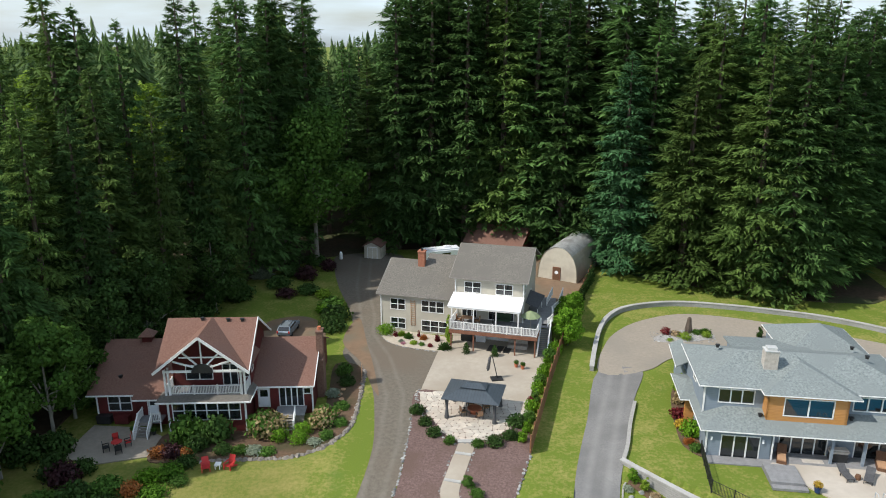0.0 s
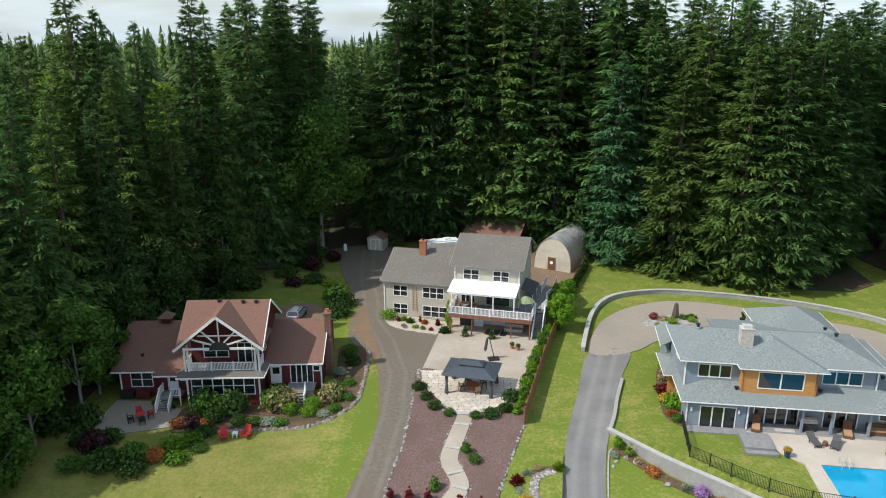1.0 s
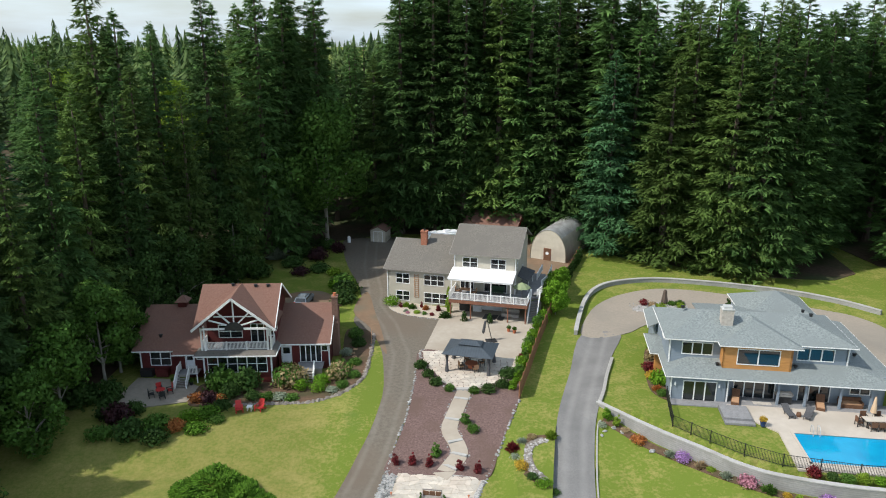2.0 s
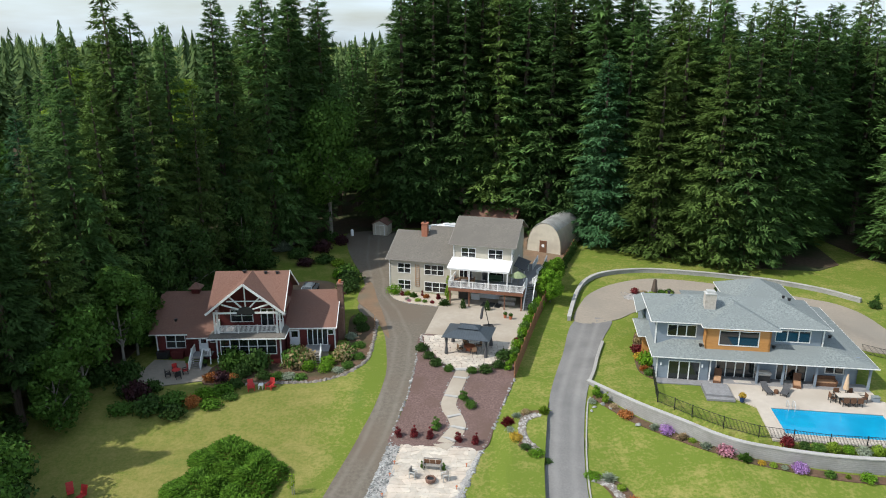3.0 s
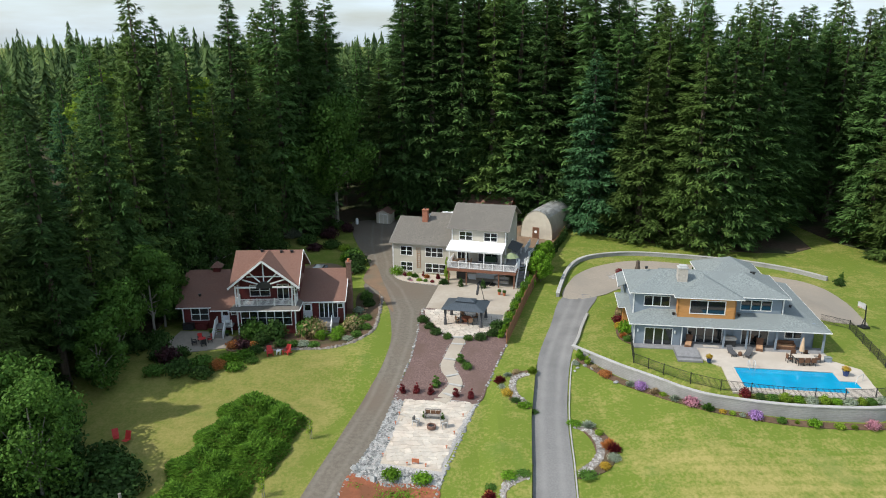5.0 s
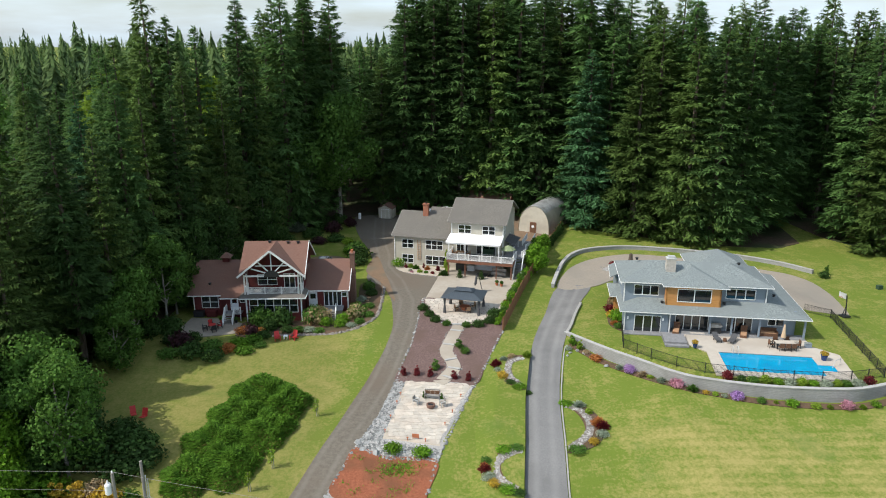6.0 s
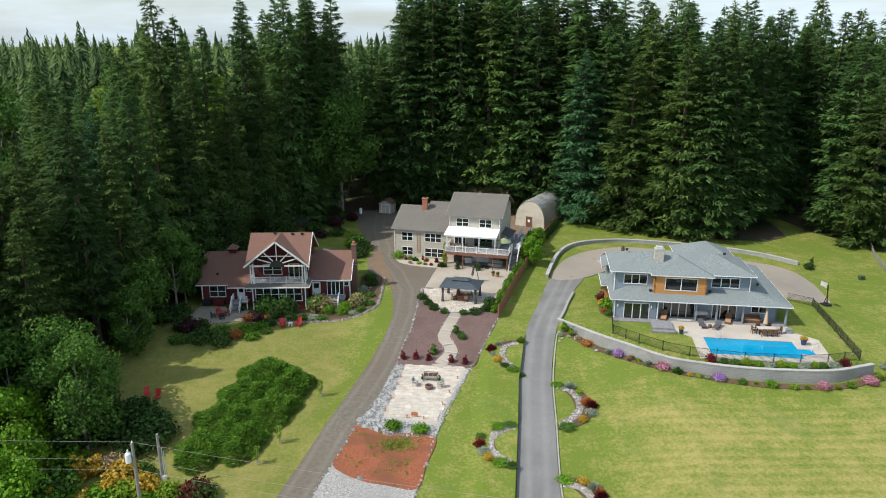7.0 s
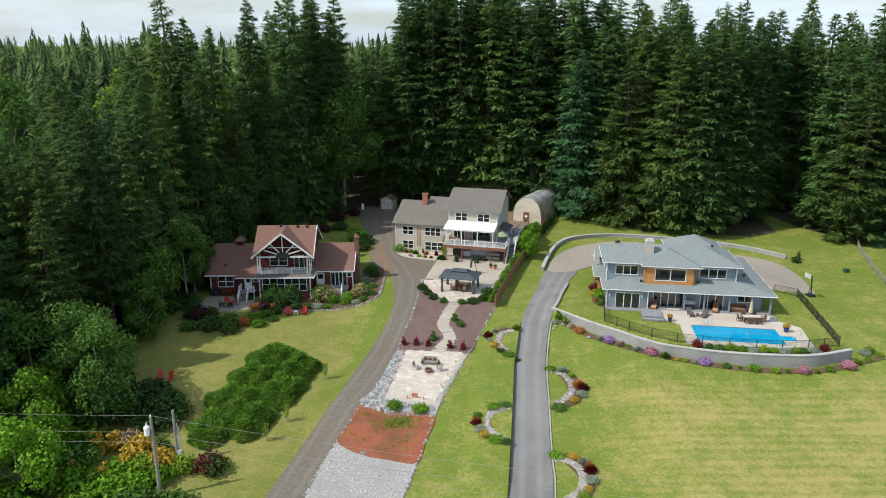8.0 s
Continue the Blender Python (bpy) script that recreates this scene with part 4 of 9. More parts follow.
def far_wood():
    """Distant forest out to the skyline: many uneven firs in one mesh."""
    r = np.random.RandomState(8)
    V, Fc = [], []
    count = 0
    while count < 1900:
        y = 150 + 1300 * r.uniform(0, 1) ** 1.8
        x = r.uniform(-1, 1) * (0.78 * y + 110)
        if y < float(np.interp(x, EDGE_X, EDGE_Y)) + 52:
            continue
        count += 1
        g = ground(x, y)
        h = r.uniform(24, 36) + (6 if r.uniform() < 0.16 else 0) + 3 * math.sin(x / 37) * math.cos(y / 51)
        rad = h * r.uniform(0.14, 0.2)
        k = 120 if y < 290 else 64 if y < 480 else 36
        f = 0.3 + 0.7 * np.arange(k) / k
        a = np.arange(k) * 2.4 + r.uniform(-0.6, 0.6, k)
        L = rad * (1 - f) ** 0.7 * r.uniform(0.6, 1.3, k) + 0.3
        c, s = np.cos(a), np.sin(a)
        w = (0.34 if y < 290 else 0.55) * L + 0.2
        z = g + h * f
        dz = h * r.uniform(0.02, 0.06, k)
        q = np.stack([np.stack([x - s * w * 0.4, y + c * w * 0.4, z + 0.015 * h], 1), np.stack([x + s * w * 0.4, y - c * w * 0.4, z + 0.015 * h], 1), np.stack([x + c * L + s * w * 0.45, y + s * L - c * w * 0.45, z - dz], 1), np.stack([x + c * L * 1.1 - s * w * 0.4, y + s * L * 1.1 + c * w * 0.4, z - dz * 1.2], 1)], 1).reshape(-1, 3)
        n = len(V)
        V += q.tolist()
        Fc += [(n + 4 * e, n + 4 * e + 1, n + 4 * e + 2, n + 4 * e + 3) for e in range(k)]
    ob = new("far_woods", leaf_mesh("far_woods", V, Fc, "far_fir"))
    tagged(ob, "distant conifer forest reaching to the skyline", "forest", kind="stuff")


far_wood()


def leaf_cloud(name, seed, blobs, count, leaf, material):
    """A crown of many leaves gathered in uneven clumps."""
    r = np.random.RandomState(seed)
    V, Fc = [], []
    vol = np.array([b[3] ** 2 for b in blobs])
    vol = vol / vol.sum()
    for bi, (bx, by, bz, br) in enumerate(blobs):
        for i in range(int(count * vol[bi])):
            d = r.normal(size=3)
            d /= np.linalg.norm(d)
            q = br * r.uniform(0.25, 1.0) ** 0.55 * 1.18 * (1 + 0.18 * math.sin(5 * d[0] + 3 * bi) * math.cos(4 * d[1] - bi))
            p = np.array([bx, by, bz]) + d * q * np.array([1, 1, 0.85])
            nrm = d + r.normal(size=3) * 0.55
            nrm /= np.linalg.norm(nrm)
            t = np.cross(nrm, r.normal(size=3))
            t /= np.linalg.norm(t)
            b = np.cross(nrm, t)
            s = leaf * r.uniform(0.6, 1.25)
            n = len(V)
            V += [tuple(p - t * s * 0.5), tuple(p + b * s * 0.42), tuple(p + t * s * 0.55), tuple(p - b * s * 0.42)]
            Fc.append((n, n + 1, n + 2, n + 3))
    return leaf_mesh(name, V, Fc, material)


def clumps(seed, n, radius, z0, z1, br):
    r = random.Random(seed)
    out = []
    for i in range(n):
        f = (i + 0.5) / n
        z = z0 + (z1 - z0) * f
        ring = radius * math.sin(math.pi * (0.15 + 0.8 * f)) * r.uniform(0.35, 1.0)
        a = i * 2.4 + r.uniform(-0.4, 0.4)
        out.append((ring * math.cos(a), ring * math.sin(a), z, br * r.uniform(0.7, 1.25)))
    return out


def broadleaf(x, y, height, radius, material, seed, label, leaves=5200, leaf=0.55, forks=2, clump=0.34, base=0.34):
    g = ground(x, y)
    e = thing("broadleaf_tree", pose(x, y, g, 0, 0, seed * 40), label, "tree")
    r = random.Random(seed)
    bl = clumps(seed, 17, radius, height * base, height * 0.92, radius * clump)
    bm = turned([(0.018 * height, -0.3), (0.012 * height, height * 0.2), (0.009 * height, height * 0.45), (0.004 * height, height * 0.8)], 8)
    for k, b in enumerate(bl[:12]):
        z = height * r.uniform(0.18, 0.45)
        mid = Vector((b[0] * 0.5, b[1] * 0.5, (z + b[2]) * 0.52))
        beam(bm, (0, 0, z), mid, 0.009 * height)
        beam(bm, mid, b[:3], 0.005 * height)
    part("trunk", bm, "grey_trunk", e, "pale grey forked trunk and limbs")
    part("crown", leaf_cloud("crown", seed, bl, int(leaves * 1.5), leaf * 0.76, material), None, e)
    return e


broadleaf(-20.8, 110.5, 26.5, 8.2, "maple", 21, "large bigleaf maple with a forked pale trunk before the firs", leaves=8500, leaf=0.7)
broadleaf(-27.5, 108.0, 22.0, 6.0, "maple", 22, "maple with a loose green crown at the forest's edge", leaves=4200, leaf=0.65)
broadleaf(-46.5, 113.0, 31.0, 6.0, "yellow_green", 23, "yellow-green broadleaf tree lit among the firs", leaves=4200, leaf=0.75)
broadleaf(-70.0, 122.0, 31.5, 6.5, "yellow_green", 24, "yellow-green broadleaf tree lit among the firs", leaves=4200, leaf=0.75)
broadleaf(-88.0, 104.0, 31.0, 8.5, "maple", 25, "rounded dark green maple amid the wood", leaves=5200, leaf=0.8)
broadleaf(-66.0, 70.0, 21.0, 6.0, "maple", 26, "green broadleaf tree at the wood's edge", leaves=3800, leaf=0.7)
broadleaf(-35.8, 27.6, 12.5, 5.0, "maple", 27, "broadleaf tree with open limbs over the lawn's edge", leaves=4200, leaf=0.4, clump=0.27, base=0.25)
broadleaf(-40.5, 33.0, 11.0, 4.8, "maple", 28, "broadleaf tree beside the lawn in shade", leaves=3800, leaf=0.5)
broadleaf(-37.0, 57.5, 13.0, 3.8, "maple", 29, "leafy green tree beside the red house", leaves=4200, leaf=0.5)
broadleaf(-39.0, 52.0, 10.5, 3.6, "maple", 30, "leafy green tree by the lower lawn", leaves=3200, leaf=0.5)
broadleaf(-39.0, 17.0, 8.0, 4.0, "bright_shrub", 31, "bright green sapling growth by the road", leaves=3400, leaf=0.45, base=0.15)
broadleaf(-44.0, 14.0, 9.0, 4.5, "bright_shrub", 32, "bright green sapling growth by the road", leaves=3400, leaf=0.45, base=0.15)
broadleaf(15.7, 79.3, 5.0, 2.0, "bright_shrub", 33, "bright green Japanese maple beside the deck stairs", leaves=3200, leaf=0.32, base=0.25)
broadleaf(16.9, 84.2, 5.2, 2.0, "bright_shrub", 34, "bright green Japanese maple beside the fence", leaves=3200, leaf=0.32, base=0.25)
broadleaf(-44.5, 30.5, 11.0, 4.6, "maple", 41, "dense green broadleaf tree in the lower thicket", leaves=4600, leaf=0.5, base=0.12)
broadleaf(-41.0, 24.5, 9.0, 4.2, "bright_shrub", 42, "bright green broadleaf tree in the lower thicket", leaves=4200, leaf=0.45, base=0.1)
broadleaf(-48.5, 32.0, 12.0, 4.8, "maple", 43, "dense green broadleaf tree in the lower thicket", leaves=4600, leaf=0.5, base=0.12)
broadleaf(-38.8, 46.0, 9.0, 3.4, "maple", 44, "leafy tree in shade at the lawn's edge", leaves=3600, leaf=0.45, base=0.15)
broadleaf(-37.6, 62.5, 11.0, 3.4, "maple", 45, "leafy tree in shade beside the red house", leaves=3600, leaf=0.45, base=0.15)
broadleaf(-36.6, 70.0, 12.0, 3.6, "shrub", 46, "dark leafy tree behind the red house", leaves=3600, leaf=0.45, base=0.12)
broadleaf(-35.0, 77.0, 13.0, 4.0, "shrub", 47, "dark leafy tree behind the red house", leaves=3800, leaf=0.5, base=0.12)
broadleaf(-31.5, 90.0, 13.0, 4.2, "shrub", 48, "dark leafy tree at the forest's edge", leaves=3800, leaf=0.5, base=0.15)
broadleaf(-95.0, 84.0, 20.0, 7.0, "maple", 49, "rounded green tree amid the wood", leaves=4200, leaf=0.8, base=0.2)
broadleaf(-58.0, 100.0, 24.0, 6.0, "yellow_green", 50, "yellow-green broadleaf tree lit among the firs", leaves=3800, leaf=0.75, base=0.3)
broadleaf(-68.0, 62.0, 14.0, 5.0, "olive_fir", 61, "olive broadleaf tree at the clearing beyond the wood", leaves=3400, leaf=0.6, base=0.15)
broadleaf(-74.0, 76.0, 17.0, 6.0, "yellow_green", 62, "light green broadleaf tree at the clearing beyond the wood", leaves=3600, leaf=0.65, base=0.15)
broadleaf(-82.0, 88.0, 20.0, 6.5, "maple", 63, "green broadleaf tree at the clearing beyond the wood", leaves=3800, leaf=0.7, base=0.15)
broadleaf(-72.0, 94.0, 22.0, 6.0, "maple", 64, "green broadleaf tree at the clearing beyond the wood", leaves=3600, leaf=0.7, base=0.15)
broadleaf(-62.0, 50.0, 12.0, 4.5, "maple", 65, "green broadleaf tree at the wood's outer edge", leaves=3200, leaf=0.55, base=0.12)
broadleaf(-64.0, 36.0, 10.0, 4.5, "maple", 66, "green broadleaf tree at the wood's outer edge", leaves=3200, leaf=0.55, base=0.12)
broadleaf(-95.0, 98.0, 22.0, 7.0, "olive_fir", 67, "olive broadleaf tree at the clearing beyond the wood", leaves=3600, leaf=0.8, base=0.15)

# ---- houses ----
def lattice(ss, zs, y0, y1, solid):
    """One solid in the plane of s and z, y0 to y1 thick, made of the cells that solid(s, z) keeps."""
    bm = bmesh.new()
    cells = {(i, j) for i in range(len(ss) - 1) for j in range(len(zs) - 1) if solid((ss[i] + ss[i + 1]) / 2, (zs[j] + zs[j + 1]) / 2)}
    seen = {}

    def v(i, k, j):
        if (i, k, j) not in seen:
            seen[(i, k, j)] = bm.verts.new((ss[i], (y0, y1)[k], zs[j]))
        return seen[(i, k, j)]

    for i, j in sorted(cells):
        bm.faces.new((v(i, 0, j), v(i + 1, 0, j), v(i + 1, 0, j + 1), v(i, 0, j + 1)))
        bm.faces.new((v(i, 1, j), v(i, 1, j + 1), v(i + 1, 1, j + 1), v(i + 1, 1, j)))
        for di, dj, a, b in ((-1, 0, (i, j), (i, j + 1)), (1, 0, (i + 1, j), (i + 1, j + 1)), (0, -1, (i, j), (i + 1, j)), (0, 1, (i, j + 1), (i + 1, j + 1))):
            if (i + di, j + dj) not in cells:
                bm.faces.new((v(a[0], 0, a[1]), v(b[0], 0, b[1]), v(b[0], 1, b[1]), v(a[0], 1, a[1])))
    return bm


def wall(parent, name, p0, p1, z0, z1, material, openings=(), th=0.2, label=""):
    """A wall from plan point p0 to p1 (its outer face on the right of the way), cut by openings.
    openings: (s0, s1, z0, z1, panes, what): what is 'window', 'door', 'slider' or 'curtain'."""
    p0, p1 = Vector(p0), Vector(p1)
    d = (p1 - p0)
    L = d.length
    d.normalize()
    n = Vector((d.y, -d.x))
    ss = sorted({0.0, L, *[o[0] for o in openings], *[o[1] for o in openings]})
    zs = sorted({z0, z1, *[o[2] for o in openings], *[o[3] for o in openings]})
    m = Matrix(((d.x, -n.x, 0, p0.x), (d.y, -n.y, 0, p0.y), (0, 0, 1, 0), (0, 0, 0, 1)))
    bm = lattice(ss, zs, 0, th, lambda s, z: not any(o[0] < s < o[1] and o[2] < z < o[3] for o in openings))
    bm.transform(m)
    bmesh.ops.recalc_face_normals(bm, faces=bm.faces)
    part(name, bm, material, parent, label)
    for o in openings:
        opening(parent, m, *o)


def opening(parent, m, s0, s1, z0, z1, panes=2, what="window", rail=None):
    f = 0.09
    w = (s1 - s0) / panes
    cuts = [s0 + k * w for k in range(1, panes)]
    ss = sorted([s0 - f, s0, s1, s1 + f] + [x + e for x in cuts for e in (-0.055, 0.055)])
    mid = (z0 + z1) / 2
    zs = [z0 - f, z0, mid - 0.03, mid + 0.03, z1, z1 + f] if what == "window" else [z0 - f, z0, z1, z1 + f]
    bm = lattice(ss, zs, -0.045, 0.045, lambda s, z: s < s0 or s > s1 or z < z0 or z > z1 or any(abs(s - x) < 0.055 for x in cuts) or (what == "window" and abs(z - mid) < 0.03))
    bm.transform(m)
    bmesh.ops.recalc_face_normals(bm, faces=bm.faces)
    frame_part = part("door" if what == "door" else "sliding_door" if what == "slider" else "window", bm, "white_paint", parent, "white painted frame")
    for i in range(panes):
        a, b = s0 + i * w, s0 + (i + 1) * w
        if what == "door":
            bm = boxes((a, b, 0.04, 0.09, z0, z1))
            bm.transform(m)
            bmesh.ops.recalc_face_normals(bm, faces=bm.faces)
            part("leaf", bm, "porcelain", frame_part, "pale blue-white door leaf")
            bm = boxes((a + 0.15, b - 0.15, 0.025, 0.045, z0 + 1.05, z1 - 0.15))
        else:
            bm = boxes((a, b, 0.05, 0.065, z0, z1))
        bm.transform(m)
        bmesh.ops.recalc_face_normals(bm, faces=bm.faces)
        part("pane", bm, "glass", frame_part)
    if what == "slider":
        bm = boxes(((s0 + s1) / 2 + 0.75 * (s1 - s0) / 2, s1 - 0.02, 0.14, 0.18, z0 + 0.05, z1 - 0.05))
        bm.transform(m)
        bmesh.ops.recalc_face_normals(bm, faces=bm.faces)
        part("curtain", bm, "curtain", frame_part, "pale drawn curtain")


def gable_end(bm, p0, p1, z, apex, th=0.2):
    """A triangular wall over the span p0-p1 at height z up to apex (x, y, z)."""
    a, b, c = Vector((*p0, z)), Vector((*p1, z)), Vector(apex)
    n = (b - a).cross(c - a).normalized() * th
    t = [bm.verts.new(q) for q in (a, b, c)]
    u = [bm.verts.new(q - n) for q in (a, b, c)]
    bm.faces.new(t)
    bm.faces.new(u[::-1])
    for i in range(3):
        bm.faces.new((t[i], u[i], u[(i + 1) % 3], t[(i + 1) % 3]))
    return bm


def balustrade(parent, line, z, h=1.0, step=0.16, post=1.8, name="railing", material="white_paint"):
    """Rail, balusters and posts along a plan line; z may vary point by point."""
    zs = z if isinstance(z, (list, tuple)) else [z] * len(line)
    for (a, za), (b, zb) in zip(zip(line, zs), list(zip(line, zs))[1:]):
        a, b = Vector((*a, za)), Vector((*b, zb))
        L = (b - a).length
        up = Vector((0, 0, 1))
        bm = bmesh.new()
        beam(bm, a + up * h, b + up * h, 0.11, 0.07)
        beam(bm, a + up * 0.12, b + up * 0.12, 0.07, 0.07)
        k = max(1, int(L / step))
        for i in range(1, k):
            q = a.lerp(b, i / k)
            beam(bm, q + up * 0.12, q + up * h, 0.05)
        rail = part(name, bm, material, parent, "white painted balusters and rail" if material == "white_paint" else "")
        k = max(1, round(L / post))
        for i in range(k + 1):
            q = a.lerp(b, i / k)
            bm = beam(bmesh.new(), q - up * 0.02, q + up * (h + 0.1), 0.13)
            part("post", bm, material, rail)


def stairs(parent, x0, x1, y_top, z_top, y_low, z_low, material="grey_wood", stringer="white_paint"):
    """Steps that come down from y_top to y_low, between x0 and x1."""
    n = max(2, round((z_top - z_low) / 0.18))
    for i in range(n):
        f = (i + 0.5) / n
        y, z = y_top + (y_low - y_top) * f, z_top - (z_top - z_low) * (i + 1) / n
        half = abs(y_low - y_top) / n * 0.55
        part("step", boxes((x0, x1, y - half, y + half, z, z + 0.05)), material, parent)
    for x in (x0 - 0.03, x1 + 0.03):
        part("stringer", beam(bmesh.new(), (x, y_top, z_top - 0.1), (x, y_low, z_low + 0.12), 0.06, 0.28), stringer, parent)


def gutters(h, runs, material, w=0.07, hh=0.15, label=""):
    """One gutter or fascia board for each straight run."""
    for pts in runs:
        for a, b in zip(pts, pts[1:]):
            part("gutter", beam(bmesh.new(), a, b, w, hh), material, h, label)


def trim_line(bm, pts, w=0.1, h=0.16, dz=-0.03):
    for a, b in zip(pts, pts[1:]):
        beam(bm, (a[0], a[1], a[2] + dz), (b[0], b[1], b[2] + dz), w, h)
    return bm


def vents(parent, spots):
    for x, y, z in spots:
        part("roof_vent", turned([(0.16, 0), (0.16, 0.2), (0.22, 0.22), (0.22, 0.3), (0.05, 0.34)], 10), "black_metal", parent).location = (x, y, z)


def red_house():
    h = thing("red_house", pose(-27.4, 59.2, 0, 0, 0, 2), "barn-red house with white trim, brown shingle roofs and a gabled balcony", "house")
    b = -1.3
    # left wing
    wall(h, "wall", (-7.3, 2.9), (-3.0, 2.9), b, 2.1, "red_siding", ((1.15, 3.35, 0.15, 1.75, 2, "window"),))
    wall(h, "wall", (-3.0, 2.9), (-3.0, 2.2), b, 2.1, "red_siding")
    wall(h, "wall", (-3.0, 2.2), (0.6, 2.2), b, 2.1, "red_siding", ((1.05, 1.98, -0.05, 1.9, 1, "door"), (2.35, 2.95, 1.15, 1.75, 1, "slider2")))
    wall(h, "wall", (-7.3, 15.5), (-7.3, 2.9), b, 2.1, "red_siding")
    bm = bmesh.new()
    gable_end(bm, (-7.3, 15.7), (-7.3, 2.7), 2.1, (-7.3, 9.3, 5.05))
    part("gable_wall", bm, "red_siding", h)
    wall(h, "wall", (14.2, 15.5), (-7.3, 15.5), b, 2.3, "red_siding")
    # right wing
    wall(h, "wall", (8.3, 3.5), (14.2, 3.5), b, 2.35, "red_siding", ((0.45, 1.5, 0.0, 1.95, 1, "door"), (2.6, 4.95, 0.0, 2.05, 4, "slider2"), (5.1, 5.7, 1.4, 1.95, 1, "slider2")))
    wall(h, "wall", (14.2, 3.5), (14.2, 15.5), b, 2.35, "red_siding")
    bm = bmesh.new()
    gable_end(bm, (14.2, 3.2), (14.2, 15.4), 2.35, (14.2, 9.3, 5.05))
    part("gable_wall", bm, "red_siding", h)
    # sunroom under the balcony
    wall(h, "wall", (0.6, 0.55), (8.1, 0.55), b, 2.5, "red_siding", ((0.45, 6.95, 0.25, 2.2, 6, "window"),))
    wall(h, "wall", (0.6, 5.0), (0.6, 0.55), b, 2.5, "red_siding")
    wall(h, "wall", (8.1, 0.55), (8.1, 5.0), b, 2.5, "red_siding")
    for u in (0.6, 8.1):
        part("corner_board", boxes((u - 0.09, u + 0.09, 0.47, 0.6, b, 2.3)), "white_paint", h)
    for u, v in ((-7.3, 2.9), (14.2, 3.5)):
        part("corner_board", boxes((u - 0.08, u + 0.08, v - 0.05, v + 0.08, b, 2.1)), "white_paint", h)
    # upper storey behind the balcony
    wall(h, "wall", (0.5, 3.1), (8.2, 3.1), 2.4, 5.9, "red_siding", ((1.35, 3.9, 3.4, 4.85, 2, "window"), (5.0, 6.4, 2.75, 4.95, 2, "slider2"), (7.0, 7.5, 3.6, 4.75, 1, "window")))
    wall(h, "wall", (0.5, 10.0), (0.5, 3.1), 2.1, 5.9, "red_siding")
    wall(h, "wall", (8.2, 3.1), (8.2, 10.0), 2.1, 5.9, "red_siding", ((0.5, 1.2, 3.9, 4.9, 1, "window"),))
    bm = bmesh.new()
    gable_end(bm, (0.5, 10.2), (0.5, 0.3), 5.75, (0.5, 5.1, 9.1))
    gable_end(bm, (8.2, 0.3), (8.2, 10.2), 5.75, (8.2, 5.1, 9.1))
    gable_end(bm, (0.3, 3.1), (8.4, 3.1), 5.75, (4.35, 3.1, 8.9))
    part("gable_wall", bm, "red_siding", h)
    # roofs
    part("wing_roof", plates([(-8.0, 2.25, 2.12), (-0.3, 2.25, 2.12), (0.5, 9.3, 5.2), (-8.3, 9.3, 5.2)], [(-8.3, 9.3, 5.2), (0.5, 9.3, 5.2), (0.5, 16.2, 2.1), (-8.0, 16.2, 2.1)], [(-3.3, 1.55, 1.95), (0.5, 1.55, 1.95), (0.5, 3.4, 2.7), (-3.3, 3.4, 2.7)]), "red_shingle", h)
    part("wing_roof", plates([(8.1, 3.0, 2.42), (14.45, 3.0, 2.42), (14.45, 9.3, 5.2), (8.1, 9.3, 5.2)], [(8.1, 9.3, 5.2), (14.45, 9.3, 5.2), (14.45, 16.2, 2.1), (8.1, 16.2, 2.1)]), "red_shingle", h)
    part("main_roof", plates([(-0.1, 0.05, 5.72), (4.35, 5.1, 9.2), (-0.1, 5.1, 9.2)], [(4.35, 5.1, 9.2), (8.85, 0.05, 5.72), (8.85, 5.1, 9.2)], [(-0.1, 5.1, 9.2), (8.85, 5.1, 9.2), (8.85, 10.6, 5.5), (-0.1, 10.6, 5.5)]), "red_shingle", h)
    part("gable_roof", plates([(-0.15, -0.15, 5.66), (4.35, -0.15, 9.26), (4.35, 5.1, 9.26), (-0.15, 5.1, 5.66)], [(4.35, -0.15, 9.26), (8.85, -0.15, 5.66), (8.85, 5.1, 5.66), (4.35, 5.1, 9.26)]), "red_shingle", h)
    part("skirt_roof", plates([(-0.35, -0.15, 2.5), (8.75, -0.15, 2.5), (8.2, 1.2, 2.72), (0.2, 1.2, 2.72)], [(8.75, -0.15, 2.5), (8.75, 3.6, 2.5), (8.2, 3.6, 2.72), (8.2, 1.2, 2.72)], [(-0.35, 2.2, 2.5), (-0.35, -0.15, 2.5), (0.2, 1.2, 2.72), (0.2, 2.2, 2.72)]), "grey_shingle", h, "grey-brown shingle skirt roof")
    bm = bmesh.new()
    trim_line(bm, [(-0.25, -0.18, 5.55), (4.35, -0.18, 9.23), (8.95, -0.18, 5.55)], 0.08, 0.26)
    part("bargeboard", bm, "white_paint", h)
    bm = bmesh.new()
    trim_line(bm, [(8.9, 0.0, 5.68), (8.9, 5.1, 9.16), (8.9, 10.6, 5.46)], 0.08, 0.22)
    part("bargeboard", bm, "white_paint", h)
    gutters(h, (
        [(-8.0, 2.22, 2.08), (-3.3, 2.22, 2.08)],
        [(-3.3, 1.52, 1.9), (-0.3, 1.52, 1.9)],
        [(8.75, 2.97, 2.38), (14.5, 2.97, 2.38), (14.5, 9.3, 5.15)],
        [(-0.35, -0.18, 2.44), (8.8, -0.18, 2.44), (8.8, 3.0, 2.44)],
    ), "white_paint", 0.08, 0.14)
    # the fan-shaped truss in the gable
    c = (4.35, 0.35, 5.75)
